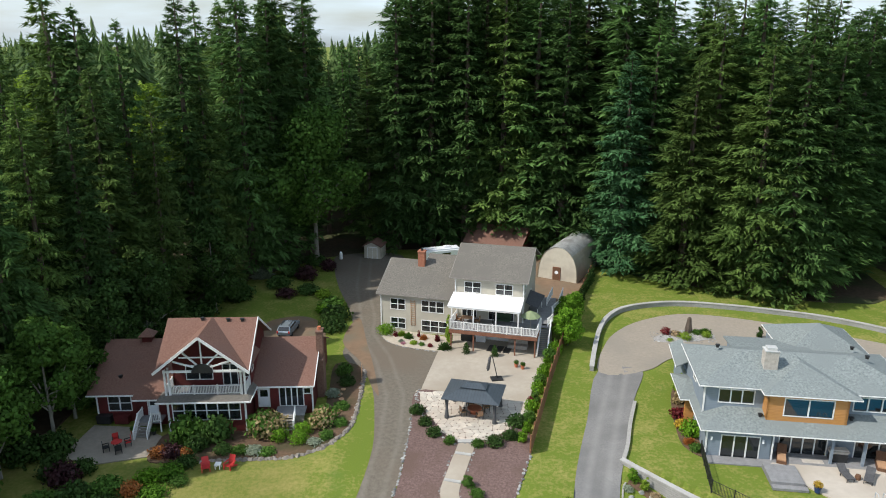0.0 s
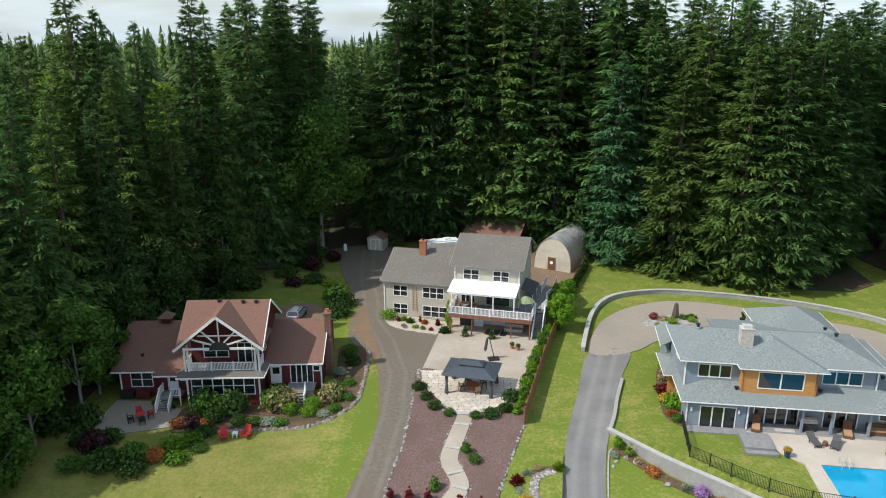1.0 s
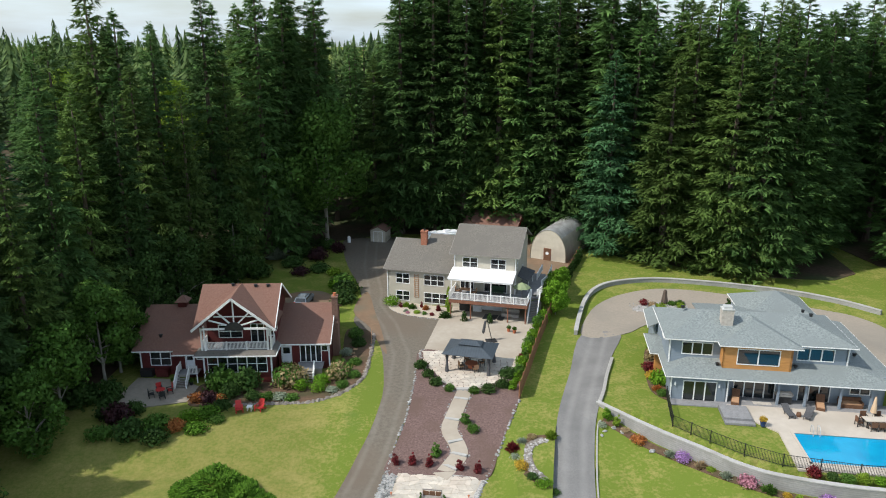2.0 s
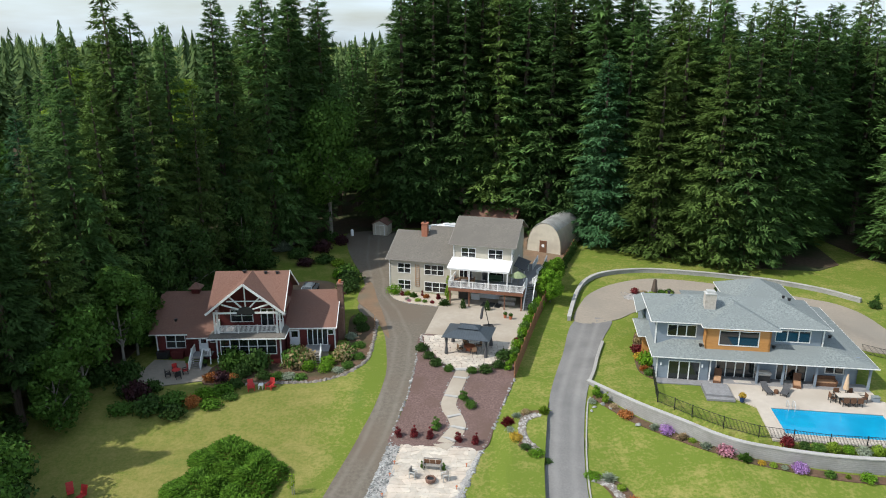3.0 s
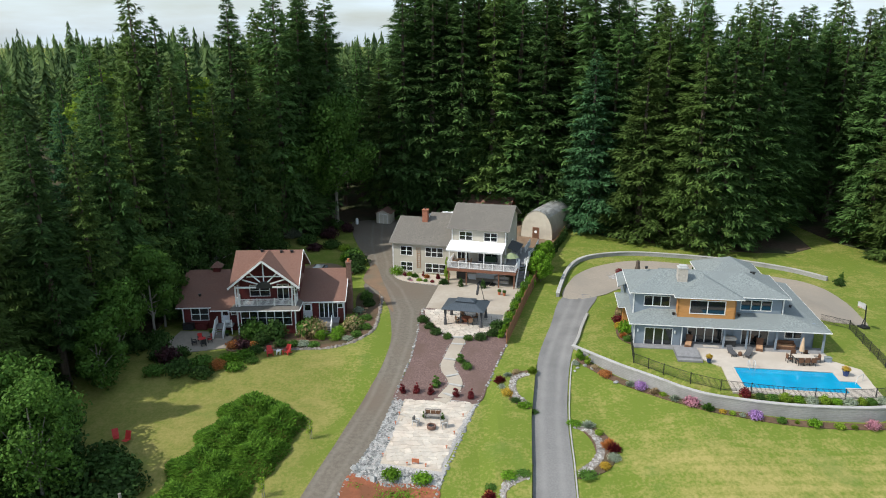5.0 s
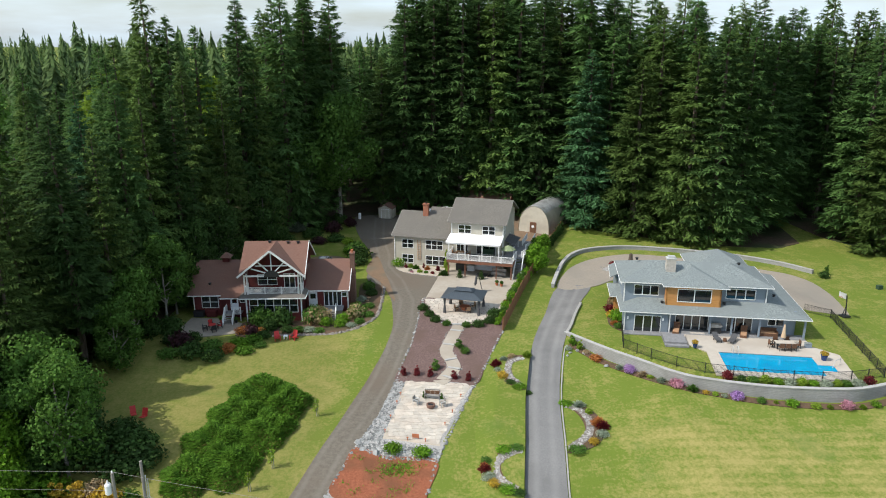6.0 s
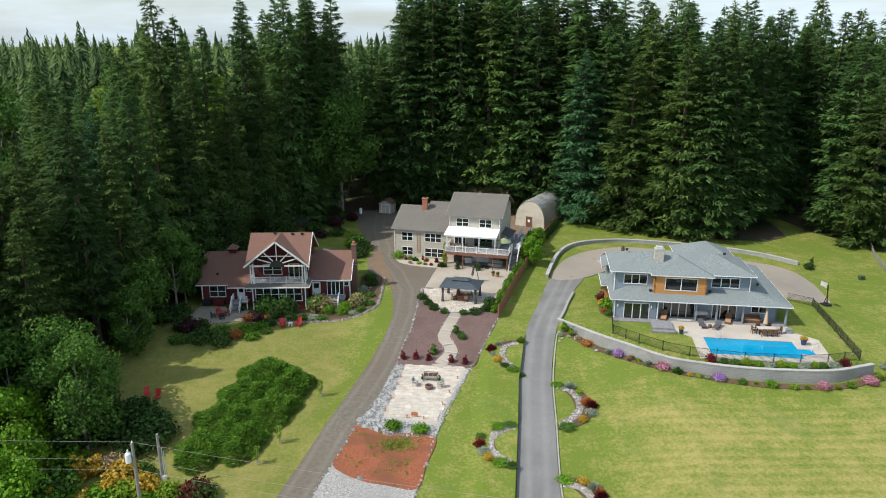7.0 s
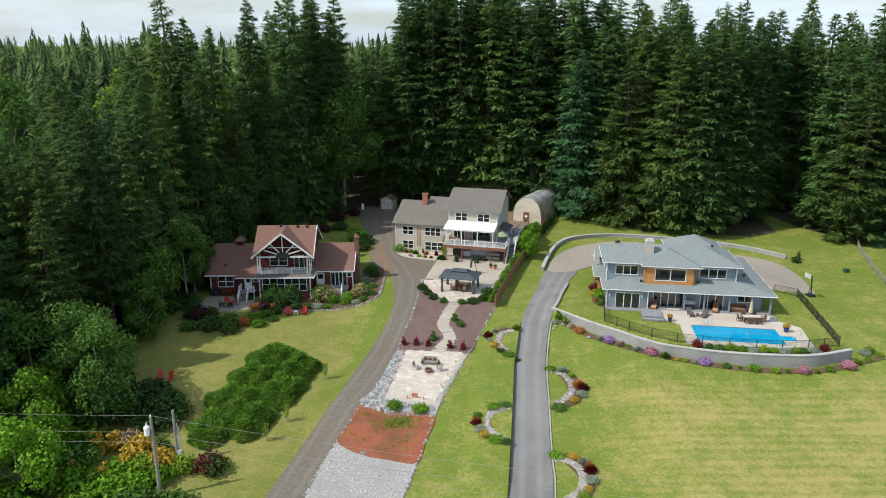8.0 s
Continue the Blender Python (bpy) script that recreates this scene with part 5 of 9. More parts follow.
    part("truss_beam", beam(bmesh.new(), (0.55, 0.35, 5.55), (8.15, 0.35, 5.55), 0.14, 0.22), "white_paint", h)
    for du, dz in ((-2.75, 0.85), (-1.75, 1.75), (0, 3.1), (1.75, 1.75), (2.75, 0.85)):
        part("truss_ray", beam(bmesh.new(), c, (c[0] + du, c[1], c[2] + dz), 0.12, 0.16), "white_paint", h)
    part("truss_tie", beam(bmesh.new(), (2.2, 0.35, 7.0), (6.5, 0.35, 7.0), 0.1, 0.12), "white_paint", h)
    bm = bmesh.new()
    fan = [bm.verts.new((4.35 + 1.05 * math.cos(a), 0.22, 5.42 + 0.95 * math.sin(a))) for a in np.linspace(0, math.pi, 13)]
    low = [bm.verts.new((v.co.x, 0.34, v.co.z)) for v in fan]
    bm.faces.new(fan)
    bm.faces.new(low[::-1])
    for i in range(13):
        bm.faces.new((fan[i], low[i], low[(i + 1) % 13], fan[(i + 1) % 13]))
    part("sunburst_hub", bm, "black_metal", h, "dark half-round hub")
    # balcony
    part("balcony_floor", boxes((0.25, 8.2, 1.0, 3.1, 2.55, 2.7)), "grey_deck", h)
    for u in (0.4, 0.75, 7.75, 8.1):
        part("porch_post", boxes((u - 0.09, u + 0.09, 0.98, 1.16, 2.6, 5.65)), "white_paint", h)
    balustrade(h, [(0.85, 1.07), (7.65, 1.07)], 2.7, 0.95, 0.15, 2.3)
    balustrade(h, [(8.1, 1.1), (8.1, 3.0)], 2.7, 0.95, 0.15, 2.0)
    balustrade(h, [(0.4, 1.1), (0.4, 3.0)], 2.7, 0.95, 0.15, 2.0)
    # chimney on the right gable, cupola on the left ridge
    part("chimney", boxes((14.25, 15.0, 6.6, 8.4, b, 3.6), (14.28, 14.95, 7.2, 8.2, 3.6, 6.5), (14.22, 15.02, 7.12, 8.28, 6.5, 6.62)), "dark_brick", h, "weathered brick chimney on the gable wall")
    part("chimney_pot", turned([(0.2, 6.6), (0.17, 6.95), (0.2, 7.0)], 10), "terracotta", h).location = (14.6, 7.7, 0)
    cup = part("cupola", boxes((-4.5, -3.5, 8.8, 9.8, 4.6, 5.75)), "red_siding", h, "small red cupola with a shingled cap")
    part("cap", plates([(-4.8, 8.5, 5.7), (-3.2, 8.5, 5.7), (-4.0, 9.3, 6.45)], [(-3.2, 8.5, 5.7), (-3.2, 10.1, 5.7), (-4.0, 9.3, 6.45)], [(-3.2, 10.1, 5.7), (-4.8, 10.1, 5.7), (-4.0, 9.3, 6.45)], [(-4.8, 10.1, 5.7), (-4.8, 8.5, 5.7), (-4.0, 9.3, 6.45)], th=0.06), "red_shingle", cup)
    part("weathervane", beams([((-4.0, 9.3, 6.4), (-4.0, 9.3, 7.3)), ((-4.35, 9.3, 7.0), (-3.65, 9.3, 7.0)), ((-4.25, 9.1, 6.8), (-3.75, 9.5, 6.8))], 0.05), "black_metal", cup)
    vents(h, [(3.4, 4.9, 9.0), (6.0, 4.75, 8.9), (7.4, 4.75, 8.9), (-5.3, 4.4, 3.0)])
    # left stairs and landing
    part("landing", boxes((-2.6, -0.3, 0.7, 2.2, -0.15, -0.05)), "grey_deck", h)
    for u in (-2.5, -0.4):
        part("landing_post", boxes((u - 0.06, u + 0.06, 0.72, 0.84, b, -0.1)), "white_paint", h)
    st = part("stairs", boxes((-2.5, -1.25, 0.55, 0.7, -0.2, -0.06)), "grey_wood", h)
    stairs(st, -2.45, -1.25, 0.65, -0.05, -0.75, b + 0.15)
    balustrade(h, [(-2.5, 0.7), (-2.5, -0.75)], [-0.05, -1.1], 0.9, 0.2, 1.6)
    balustrade(h, [(-1.2, 0.7), (-1.2, -0.75)], [-0.05, -1.1], 0.9, 0.2, 1.6)
    balustrade(h, [(-1.2, 0.74), (-0.35, 0.74)], -0.05, 0.9, 0.15, 1.6)
    balustrade(h, [(-2.55, 2.0), (-2.55, 0.75)], -0.05, 0.9, 0.15, 1.4)
    # right porch and steps
    part("porch_deck", boxes((10.6, 13.6, 1.6, 3.5, -0.15, -0.02)), "grey_deck", h)
    part("porch_skirt", boxes((10.65, 13.55, 1.68, 1.74, b, -0.15)), "grey_wood", h)
    st = part("stairs", boxes((11.2, 12.6, 1.45, 1.6, -0.2, -0.06)), "grey_wood", h)
    stairs(st, 11.2, 12.6, 1.6, -0.02, 0.3, b + 0.3, stringer="grey_wood")
    balustrade(h, [(12.7, 1.6), (12.7, 0.3)], [-0.02, -0.9], 0.9, 0.25, 1.5)


def beige_house():
    h = thing("cream_house", pose(-8.0, 84.5, 0, 0, 0, -14.5), "cream two-storey house with grey shingle roofs, white deck and awning", "house")
    b = -0.7
    wall(h, "wall", (0, 0), (10.0, 0), b, 4.6, "cream_siding", ((1.35, 3.25, 2.55, 3.95, 2, "window"), (5.55, 8.4, 2.55, 4.0, 3, "window"), (1.35, 3.25, -0.05, 1.3, 2, "window"), (5.55, 8.9, -0.15, 1.3, 3, "window")))
    wall(h, "wall", (0, 12.0), (0, 0), b, 4.6, "cream_siding")
    bm = bmesh.new()
    gable_end(bm, (0, 12.3), (0, -0.3), 4.5, (0, 6.0, 7.4))
    part("gable_wall", bm, "cream_siding", h)
    wall(h, "wall", (18.6, 12.0), (10.0, 12.0), b, 7.6, "cream_siding")
    wall(h, "wall", (10.0, 12.0), (0, 12.0), b, 4.6, "cream_siding")
    # main block: under the deck, behind it, and the upper storey
    wall(h, "wall", (10.0, 0.02), (18.6, 0.02), b, 7.65, "cream_siding", ((1.2, 3.2, 5.75, 7.05, 2, "window"), (5.2, 7.2, 5.75, 7.05, 2, "window"), (0.9, 2.7, 2.35, 4.3, 3, "slider2"), (4.3, 7.4, 2.35, 4.35, 3, "slider2"), (4.9, 6.1, 0.1, 1.2, 1, "window")))
    wall(h, "wall", (18.6, 0.02), (18.6, 12.0), b, 7.65, "cream_siding", ((1.2, 2.0, 5.6, 6.9, 1, "window"), (6.4, 7.4, 2.3, 4.3, 1, "door")))
    wall(h, "wall", (10.0, 12.0), (10.0, 0.02), 4.4, 7.65, "cream_siding")
    bm = bmesh.new()
    gable_end(bm, (18.6, -0.3), (18.6, 12.3), 7.55, (18.6, 6.0, 10.25))
    gable_end(bm, (10.0, 12.3), (10.0, -0.3), 7.55, (10.0, 6.0, 10.25))
    part("gable_wall", bm, "cream_siding", h)
    for u, v, z0, z1 in ((0, 0, b, 4.6), (10.0, -0.02, 4.9, 7.6), (18.6, 0, b, 7.6)):
        part("corner_board", boxes((u - 0.08, u + 0.08, v - 0.06, v + 0.06, z0, z1)), "white_paint", h)
    part("roof", plates([(-0.45, -0.45, 4.68), (10.0, -0.45, 4.68), (10.0, 6.0, 7.6), (-0.45, 6.0, 7.6)], [(-0.45, 6.0, 7.6), (4.6, 6.0, 7.6), (4.6, 12.5, 4.6), (-0.45, 12.5, 4.6)], [(4.6, 6.0, 7.6), (10.0, 6.0, 7.6), (10.0, 7.3, 8.2), (4.6, 7.3, 8.2)], [(4.6, 7.3, 8.2), (10.0, 7.3, 8.2), (10.0, 13.0, 5.5), (4.6, 13.0, 5.5)]), "grey_shingle", h)
    part("upper_roof", plates([(9.35, -0.5, 7.68), (19.2, -0.5, 7.68), (19.2, 6.0, 10.4), (9.35, 6.0, 10.4)], [(9.35, 6.0, 10.4), (19.2, 6.0, 10.4), (19.2, 12.5, 7.6), (9.35, 12.5, 7.6)]), "grey_shingle", h)
    gutters(h, ([(-0.48, 6.0, 7.53), (-0.48, -0.48, 4.59), (9.6, -0.48, 4.59)], [(9.32, 6.0, 10.31), (9.32, -0.53, 7.59), (19.23, -0.53, 7.59), (19.23, 6.0, 10.31), (19.23, 12.5, 7.52)]), "grey_wood", 0.07, 0.13, "weathered grey gutter")
    part("wall_trellis", boxes((4.05, 4.13, -0.06, -0.01, 0.5, 4.0), (4.6, 4.68, -0.06, -0.01, 0.5, 4.0), *[(4.05, 4.68, -0.06, -0.02, 0.5 + 0.3 * i, 0.55 + 0.3 * i) for i in range(12)]), "tan_cushion", h, "tan trellis on the wall")
    ch = part("chimney", boxes((3.7, 4.6, 4.7, 5.55, 5.5, 9.0), (3.62, 4.68, 4.62, 5.63, 9.0, 9.15)), "brick", h, "red brick chimney")
    part("chimney_pot", turned([(0.14, 9.1), (0.12, 9.45)], 8), "black_metal", ch).location = (4.15, 5.1, 0)
    # awning over the deck
    aw = part("awning", plates([(9.75, -3.35, 4.95), (18.75, -3.35, 4.95), (18.75, 0.0, 5.62), (9.75, 0.0, 5.62)], th=0.08), "white_fabric", h, "bright white awning panel over the deck")
    part("awning_beam", boxes((9.85, 18.65, -3.3, -3.15, 4.68, 4.86)), "white_paint", aw)
    for u in (10.3, 13.0, 15.8, 18.5):
        part("awning_post", boxes((u - 0.07, u + 0.07, -3.3, -3.16, 2.3, 4.7)), "white_paint", aw)
    # deck
    part("deck", boxes((10.2, 20.9, -4.1, 0.0, 2.1, 2.25), (18.7, 21.8, 0.0, 10.0, 2.1, 2.25)), "grey_deck", h, "grey board deck")
    part("deck_fascia", boxes((10.15, 20.95, -4.16, -4.1, 1.78, 2.24), (20.9, 20.96, -4.1, -0.4, 1.78, 2.24), (10.14, 10.2, -4.1, 0.0, 1.78, 2.24)), "deck_stain", h, "red-brown stained fascia")
    for u in (10.4, 13.2, 18.3, 20.7):
        part("deck_post", boxes((u - 0.08, u + 0.08, -4.05, -3.9, b, 2.1)), "deck_stain", h)
    for v in (-3.2, -2.2, -1.2):
        part("joist", boxes((10.25, 20.85, v - 0.05, v + 0.05, 1.85, 2.1)), "deck_stain", h)
    balustrade(h, [(10.2, 0.0), (10.2, -4.05), (20.85, -4.05), (20.85, -0.5)], 2.25, 1.0, 0.17, 1.8)
    balustrade(h, [(21.75, -0.3), (22.2, 1.5), (21.8, 4.0), (22.4, 6.5), (22.6, 10.0)], [2.25, 2.25, 2.25, 2.25, 2.7], 1.0, 0.17, 2.2)
    balustrade(h, [(20.85, 6.8), (21.2, 10.0)], [2.25, 2.7], 1.0, 0.17, 2.0)
    st = part("stairs", boxes((20.95, 22.15, -0.5, 0.4, 2.1, 2.25)), "grey_deck", h, "grey deck stairs with white stringers")
    stairs(st, 21.0, 22.1, -0.4, 2.25, -3.6, b + 0.1, material="grey_deck")
    balustrade(h, [(20.95, -0.4), (20.95, -3.6)], [2.25, -0.5], 0.95, 0.3, 1.7)
    balustrade(h, [(22.15, -0.4), (22.15, -3.6)], [2.25, -0.5], 0.95, 0.3, 1.7)
    # lean-to roof along the right wall, storage under the deck
    part("lean_to_roof", plates([(18.7, 1.5, 4.5), (20.3, 1.2, 3.9), (20.6, 6.2, 3.9), (18.7, 6.2, 4.5)], th=0.08), "dark_fabric", h, "dark shade roof along the side deck")
    for v in (1.4, 6.0):
        part("lean_to_post", boxes((20.2, 20.3, v, v + 0.1, 2.25, 3.85)), "white_paint", h)
    part("garage_door", boxes((14.0, 17.5, -0.06, 0.0, b, 1.5)), "porcelain", h, "pale doors beneath the deck")


def hip(u0, u1, v0, v1, z, pitch, along="u"):
    """The four slopes of a hipped roof over a rectangle."""
    if along == "u":
        k = (v1 - v0) / 2
        a, b2 = (u0 + k, v0 + k, z + k * pitch), (u1 - k, v0 + k, z + k * pitch)
        return [[(u0, v0, z), (u1, v0, z), b2, a], [(u1, v0, z), (u1, v1, z), b2], [(u1, v1, z), (u0, v1, z), a, b2], [(u0, v1, z), (u0, v0, z), a]]
    k = (u1 - u0) / 2
    a, b2 = (u0 + k, v0 + k, z + k * pitch), (u0 + k, v1 - k, z + k * pitch)
    return [[(u0, v0, z), (u1, v0, z), a], [(u1, v0, z), (u1, v1, z), b2, a], [(u1, v1, z), (u0, v1, z), b2], [(u0, v1, z), (u0, v0, z), a, b2]]


def blue_house():
    h = thing("blue_house", pose(23.0, 53.4, 0, 0, 0, -8.3), "slate-blue modern house with hipped grey roofs, white trim and cedar panel", "house")
    b, f = -0.3, 0.12
    wall(h, "wall", (0.65, 0.5), (6.3, 0.5), b, 2.9, "blue_siding", ((1.3, 4.5, f + 0.05, f + 2.15, 3, "slider"),))
    wall(h, "wall", (6.3, 0.5), (6.3, 1.9), b, 2.9, "blue_siding")
    wall(h, "wall", (6.3, 1.9), (22.0, 1.9), b, 3.3, "blue_siding", ((1.0, 5.0, f + 0.05, f + 2.2, 4, "slider2"), (7.4, 10.4, f + 0.05, f + 2.2, 3, "slider2"), (12.4, 14.2, f + 1.2, f + 2.1, 2, "slider2")))
    wall(h, "wall", (22.0, 1.9), (22.0, 17.5), b, 3.0, "blue_siding", ((9.0, 11.0, 0.8, 2.1, 2, "window"),))
    wall(h, "wall", (22.0, 17.5), (0.65, 17.5), b, 3.2, "blue_siding")
    wall(h, "wall", (0.65, 17.5), (0.65, 0.5), b, 3.0, "blue_siding", ((9.5, 11.0, 0.1, 2.2, 1, "door"),))
    # upper storey
    wall(h, "wall", (0.65, 2.95), (5.8, 2.95), 2.9, 6.15, "blue_siding", ((1.3, 4.3, 4.3, 5.55, 3, "slider2"),))
    wall(h, "wall", (12.6, 2.95), (18.4, 2.95), 2.9, 6.15, "blue_siding", ((0.9, 4.4, 4.3, 5.55, 3, "slider2"),))
    wall(h, "wall", (5.8, 1.65), (12.6, 1.65), 3.35, 6.15, "cedar", ((1.45, 5.5, 4.05, 5.65, 2, "slider2"),), label="golden cedar board panel")
    wall(h, "wall", (5.8, 2.95), (5.8, 1.65), 3.35, 6.15, "cedar")
    wall(h, "wall", (12.6, 1.65), (12.6, 2.95), 3.35, 6.15, "cedar")
    wall(h, "wall", (18.4, 2.95), (18.4, 11.0), 2.9, 6.15, "blue_siding", ((3.0, 4.6, 4.4, 5.5, 2, "window"),))
    wall(h, "wall", (18.4, 11.0), (0.65, 11.0), 2.9, 6.15, "blue_siding")
    wall(h, "wall", (0.65, 11.0), (0.65, 2.95), 2.9, 6.15, "blue_siding", ((3.2, 4.4, 4.4, 5.5, 1, "window"),))
    for u, v, z0, z1 in ((0.65, 0.5, b, 2.85), (6.3, 0.5, b, 2.85), (0.65, 2.95, 3.2, 6.1), (18.4, 2.95, 3.2, 6.1)):
        part("corner_board", boxes((u - 0.07, u + 0.07, v - 0.05, v + 0.07, z0, z1)), "white_paint", h)
    # roofs
    part("upper_roof", plates(*hip(0.0, 19.0, 2.3, 11.6, 6.15, 0.37)), "blue_shingle", h)
    k = 4.05
    part("bay_roof", plates([(5.3, 1.25, 6.17), (13.4, 1.25, 6.17), (9.35, 1.25 + k, 6.17 + k * 0.37)], [(13.4, 1.25, 6.17), (13.4, 2.4, 6.17), (9.35, 6.6, 7.72), (9.35, 1.25 + k, 6.17 + k * 0.37)], [(5.3, 2.4, 6.17), (5.3, 1.25, 6.17), (9.35, 1.25 + k, 6.17 + k * 0.37), (9.35, 6.6, 7.72)]), "blue_shingle", h)
    part("porch_roof", plates([(0.0, 0.1, 2.9), (23.3, 0.1, 2.9), (18.5, 3.0, 3.95), (2.6, 3.0, 3.95)], [(23.3, 0.1, 2.9), (23.5, 18.3, 2.9), (18.5, 15.5, 4.4), (18.5, 3.0, 3.95)], [(0.0, 6.4, 2.9), (0.0, 0.1, 2.9), (2.6, 3.0, 3.95), (0.75, 6.4, 3.25)]), "blue_shingle", h)
    part("entry_roof", plates([(-0.85, 5.6, 2.92), (0.9, 5.6, 2.92), (0.9, 8.4, 3.7), (0.2, 8.4, 3.7)], [(-0.85, 11.2, 2.92), (-0.85, 5.6, 2.92), (0.2, 8.4, 3.7)], [(0.9, 11.2, 2.92), (-0.85, 11.2, 2.92), (0.2, 8.4, 3.7), (0.9, 8.4, 3.7)]), "blue_shingle", h)
    part("side_roof", plates([(-0.5, 10.8, 3.9), (0.75, 10.8, 4.6), (1.0, 16.6, 4.6), (-0.3, 16.6, 3.9)]), "blue_shingle", h)
    part("rear_roof", plates([(5.2, 11.5, 5.7), (13.6, 11.5, 5.7), (13.6, 18.9, 4.25), (5.9, 18.9, 4.25)]), "blue_shingle", h)
    part("garage_roof", plates(*hip(11.1, 19.9, 14.0, 22.81, 4.35, 0.50, "v")), "blue_shingle", h)
    part("garage_wall", boxes((11.7, 19.3, 17.4, 22.8, b - 0.4, 4.4)), "blue_siding", h)
    part("rear_wall", boxes((6.3, 13.4, 10.9, 18.4, b - 0.4, 4.2)), "blue_siding", h)
    gutters(h, (
        [(-0.03, 11.6, 6.08), (-0.03, 2.27, 6.08), (5.27, 2.27, 6.08), (5.27, 1.22, 6.08), (13.43, 1.22, 6.08), (13.43, 2.27, 6.08), (19.03, 2.27, 6.08), (19.03, 11.6, 6.08)],
        [(-0.03, 6.4, 2.83), (-0.03, 0.07, 2.83), (23.33, 0.07, 2.83), (23.53, 18.3, 2.83)],
        [(-0.88, 11.2, 2.85), (-0.88, 5.57, 2.85), (0.5, 5.57, 2.85)],
        [(11.07, 22.8, 4.28), (11.07, 14.0, 4.28), (19.93, 14.0, 4.28)],
        [(19.93, 14.0, 4.28), (19.93, 22.8, 4.28)],
        [(-0.53, 10.8, 3.82), (-0.33, 16.6, 3.82)],
    ), "white_paint", 0.05, 0.10)
    part("porch_ceiling", boxes((6.4, 22.9, 0.2, 1.9, 2.7, 2.76)), "white_paint", h)
    for u in (11.3, 13.95, 17.3, 20.2, 22.7):
        part("porch_column", boxes((u - 0.11, u + 0.11, 0.5, 0.72, f, 2.75)), "blue_siding", h, "blue painted column")
    part("entry_wall", boxes((-0.2, 0.7, 6.2, 6.35, b, 2.9), (-0.25, 0.7, 6.35, 6.5, b, 2.6)), "cedar", h, "cedar entry panel")
    ch = part("chimney", boxes((6.0, 7.2, 4.6, 5.6, 6.6, 8.75)), "chimney_stone", h, "pale stone chimney with a steel cap")
    part("cap", boxes((5.95, 7.25, 4.55, 5.65, 8.75, 8.85), (6.15, 7.05, 4.75, 5.45, 8.85, 9.1)), "steel", ch)
    for u in (1.05, 5.45):
        part("wall_lamp", boxes((u - 0.07, u + 0.07, 0.36, 0.5, 1.75, 2.1)), "porcelain", h)
    vents(h, [(2.6, 8.0, 7.5), (5.4, 2.0, 3.55), (13.2, 2.3, 3.65), (20.2, 5.8, 3.85), (15.6, 6.7, 7.75), (17.6, 14.5, 5.3)])


red_house()
beige_house()
blue_house()

# ---- yard structures ----
def quonset():
    h = thing("quonset_hut", pose(15.2, 104.4, -0.1, 0, 0, -29), "cream arched hut with a ribbed galvanised roof", "shed")
    W, D, H = 6.3, 11.0, 5.4
    arc = [(W / 2 - W / 2 * math.cos(a), H * min(1, math.sin(a) ** 0.75)) for a in np.linspace(0, math.pi, 25)]
    bm = bmesh.new()
    f0 = [bm.verts.new((x, 0.1, z)) for x, z in arc]
    f1 = [bm.verts.new((x, 0.3, z)) for x, z in arc]
    bm.faces.new(f0)
    bm.faces.new(f1[::-1])
    for i in range(24):
        bm.faces.new((f0[i], f1[i], f1[i + 1], f0[i + 1]))
    bmesh.ops.recalc_face_normals(bm, faces=bm.faces)
    part("front_wall", bm, "quonset", h)
    for lo, hi, mt, nm in ((0, 7, "quonset", "side_panel"), (6, 18, "steel", "roof"), (17, 24, "quonset", "side_panel")):
        bm = bmesh.new()
        rows = []
        for k in range(45):
            y = D * k / 44
            bulge = 0.03 if k % 2 else 0.0
            rows.append([bm.verts.new((W / 2 + (x - W / 2) * (1.02 + bulge / 3 + (0.004 if mt == "steel" else 0)), y, z * (1.01 + bulge / 4 + (0.004 if mt == "steel" else 0)))) for x, z in arc[lo:hi + 1]])
        for a, b in zip(rows, rows[1:]):
            for i in range(len(a) - 1):
                bm.faces.new((a[i], a[i + 1], b[i + 1], b[i]))
        bmesh.ops.solidify(bm, geom=bm.faces[:], thickness=0.05)
        part(nm, bm, mt, h, "ribbed galvanised roof skin" if mt == "steel" else "")
    d = part("door", boxes((2.5, 3.55, 0.02, 0.1, 0, 2.1)), "wicker", h, "dark brown door with a pale emblem")
    part("door_frame", boxes((2.38, 2.5, 0.0, 0.1, 0, 2.2), (3.55, 3.67, 0.0, 0.1, 0, 2.2), (2.38, 3.67, 0.0, 0.1, 2.1, 2.22)), "deck_stain", d)
    bm = turned([(0.28, 0), (0.28, 0.03)], 14)
    bm.transform(pose(3.02, 0.02, 1.35, 90, 0, 0))
    part("emblem", bm, "porcelain", d)


quonset()


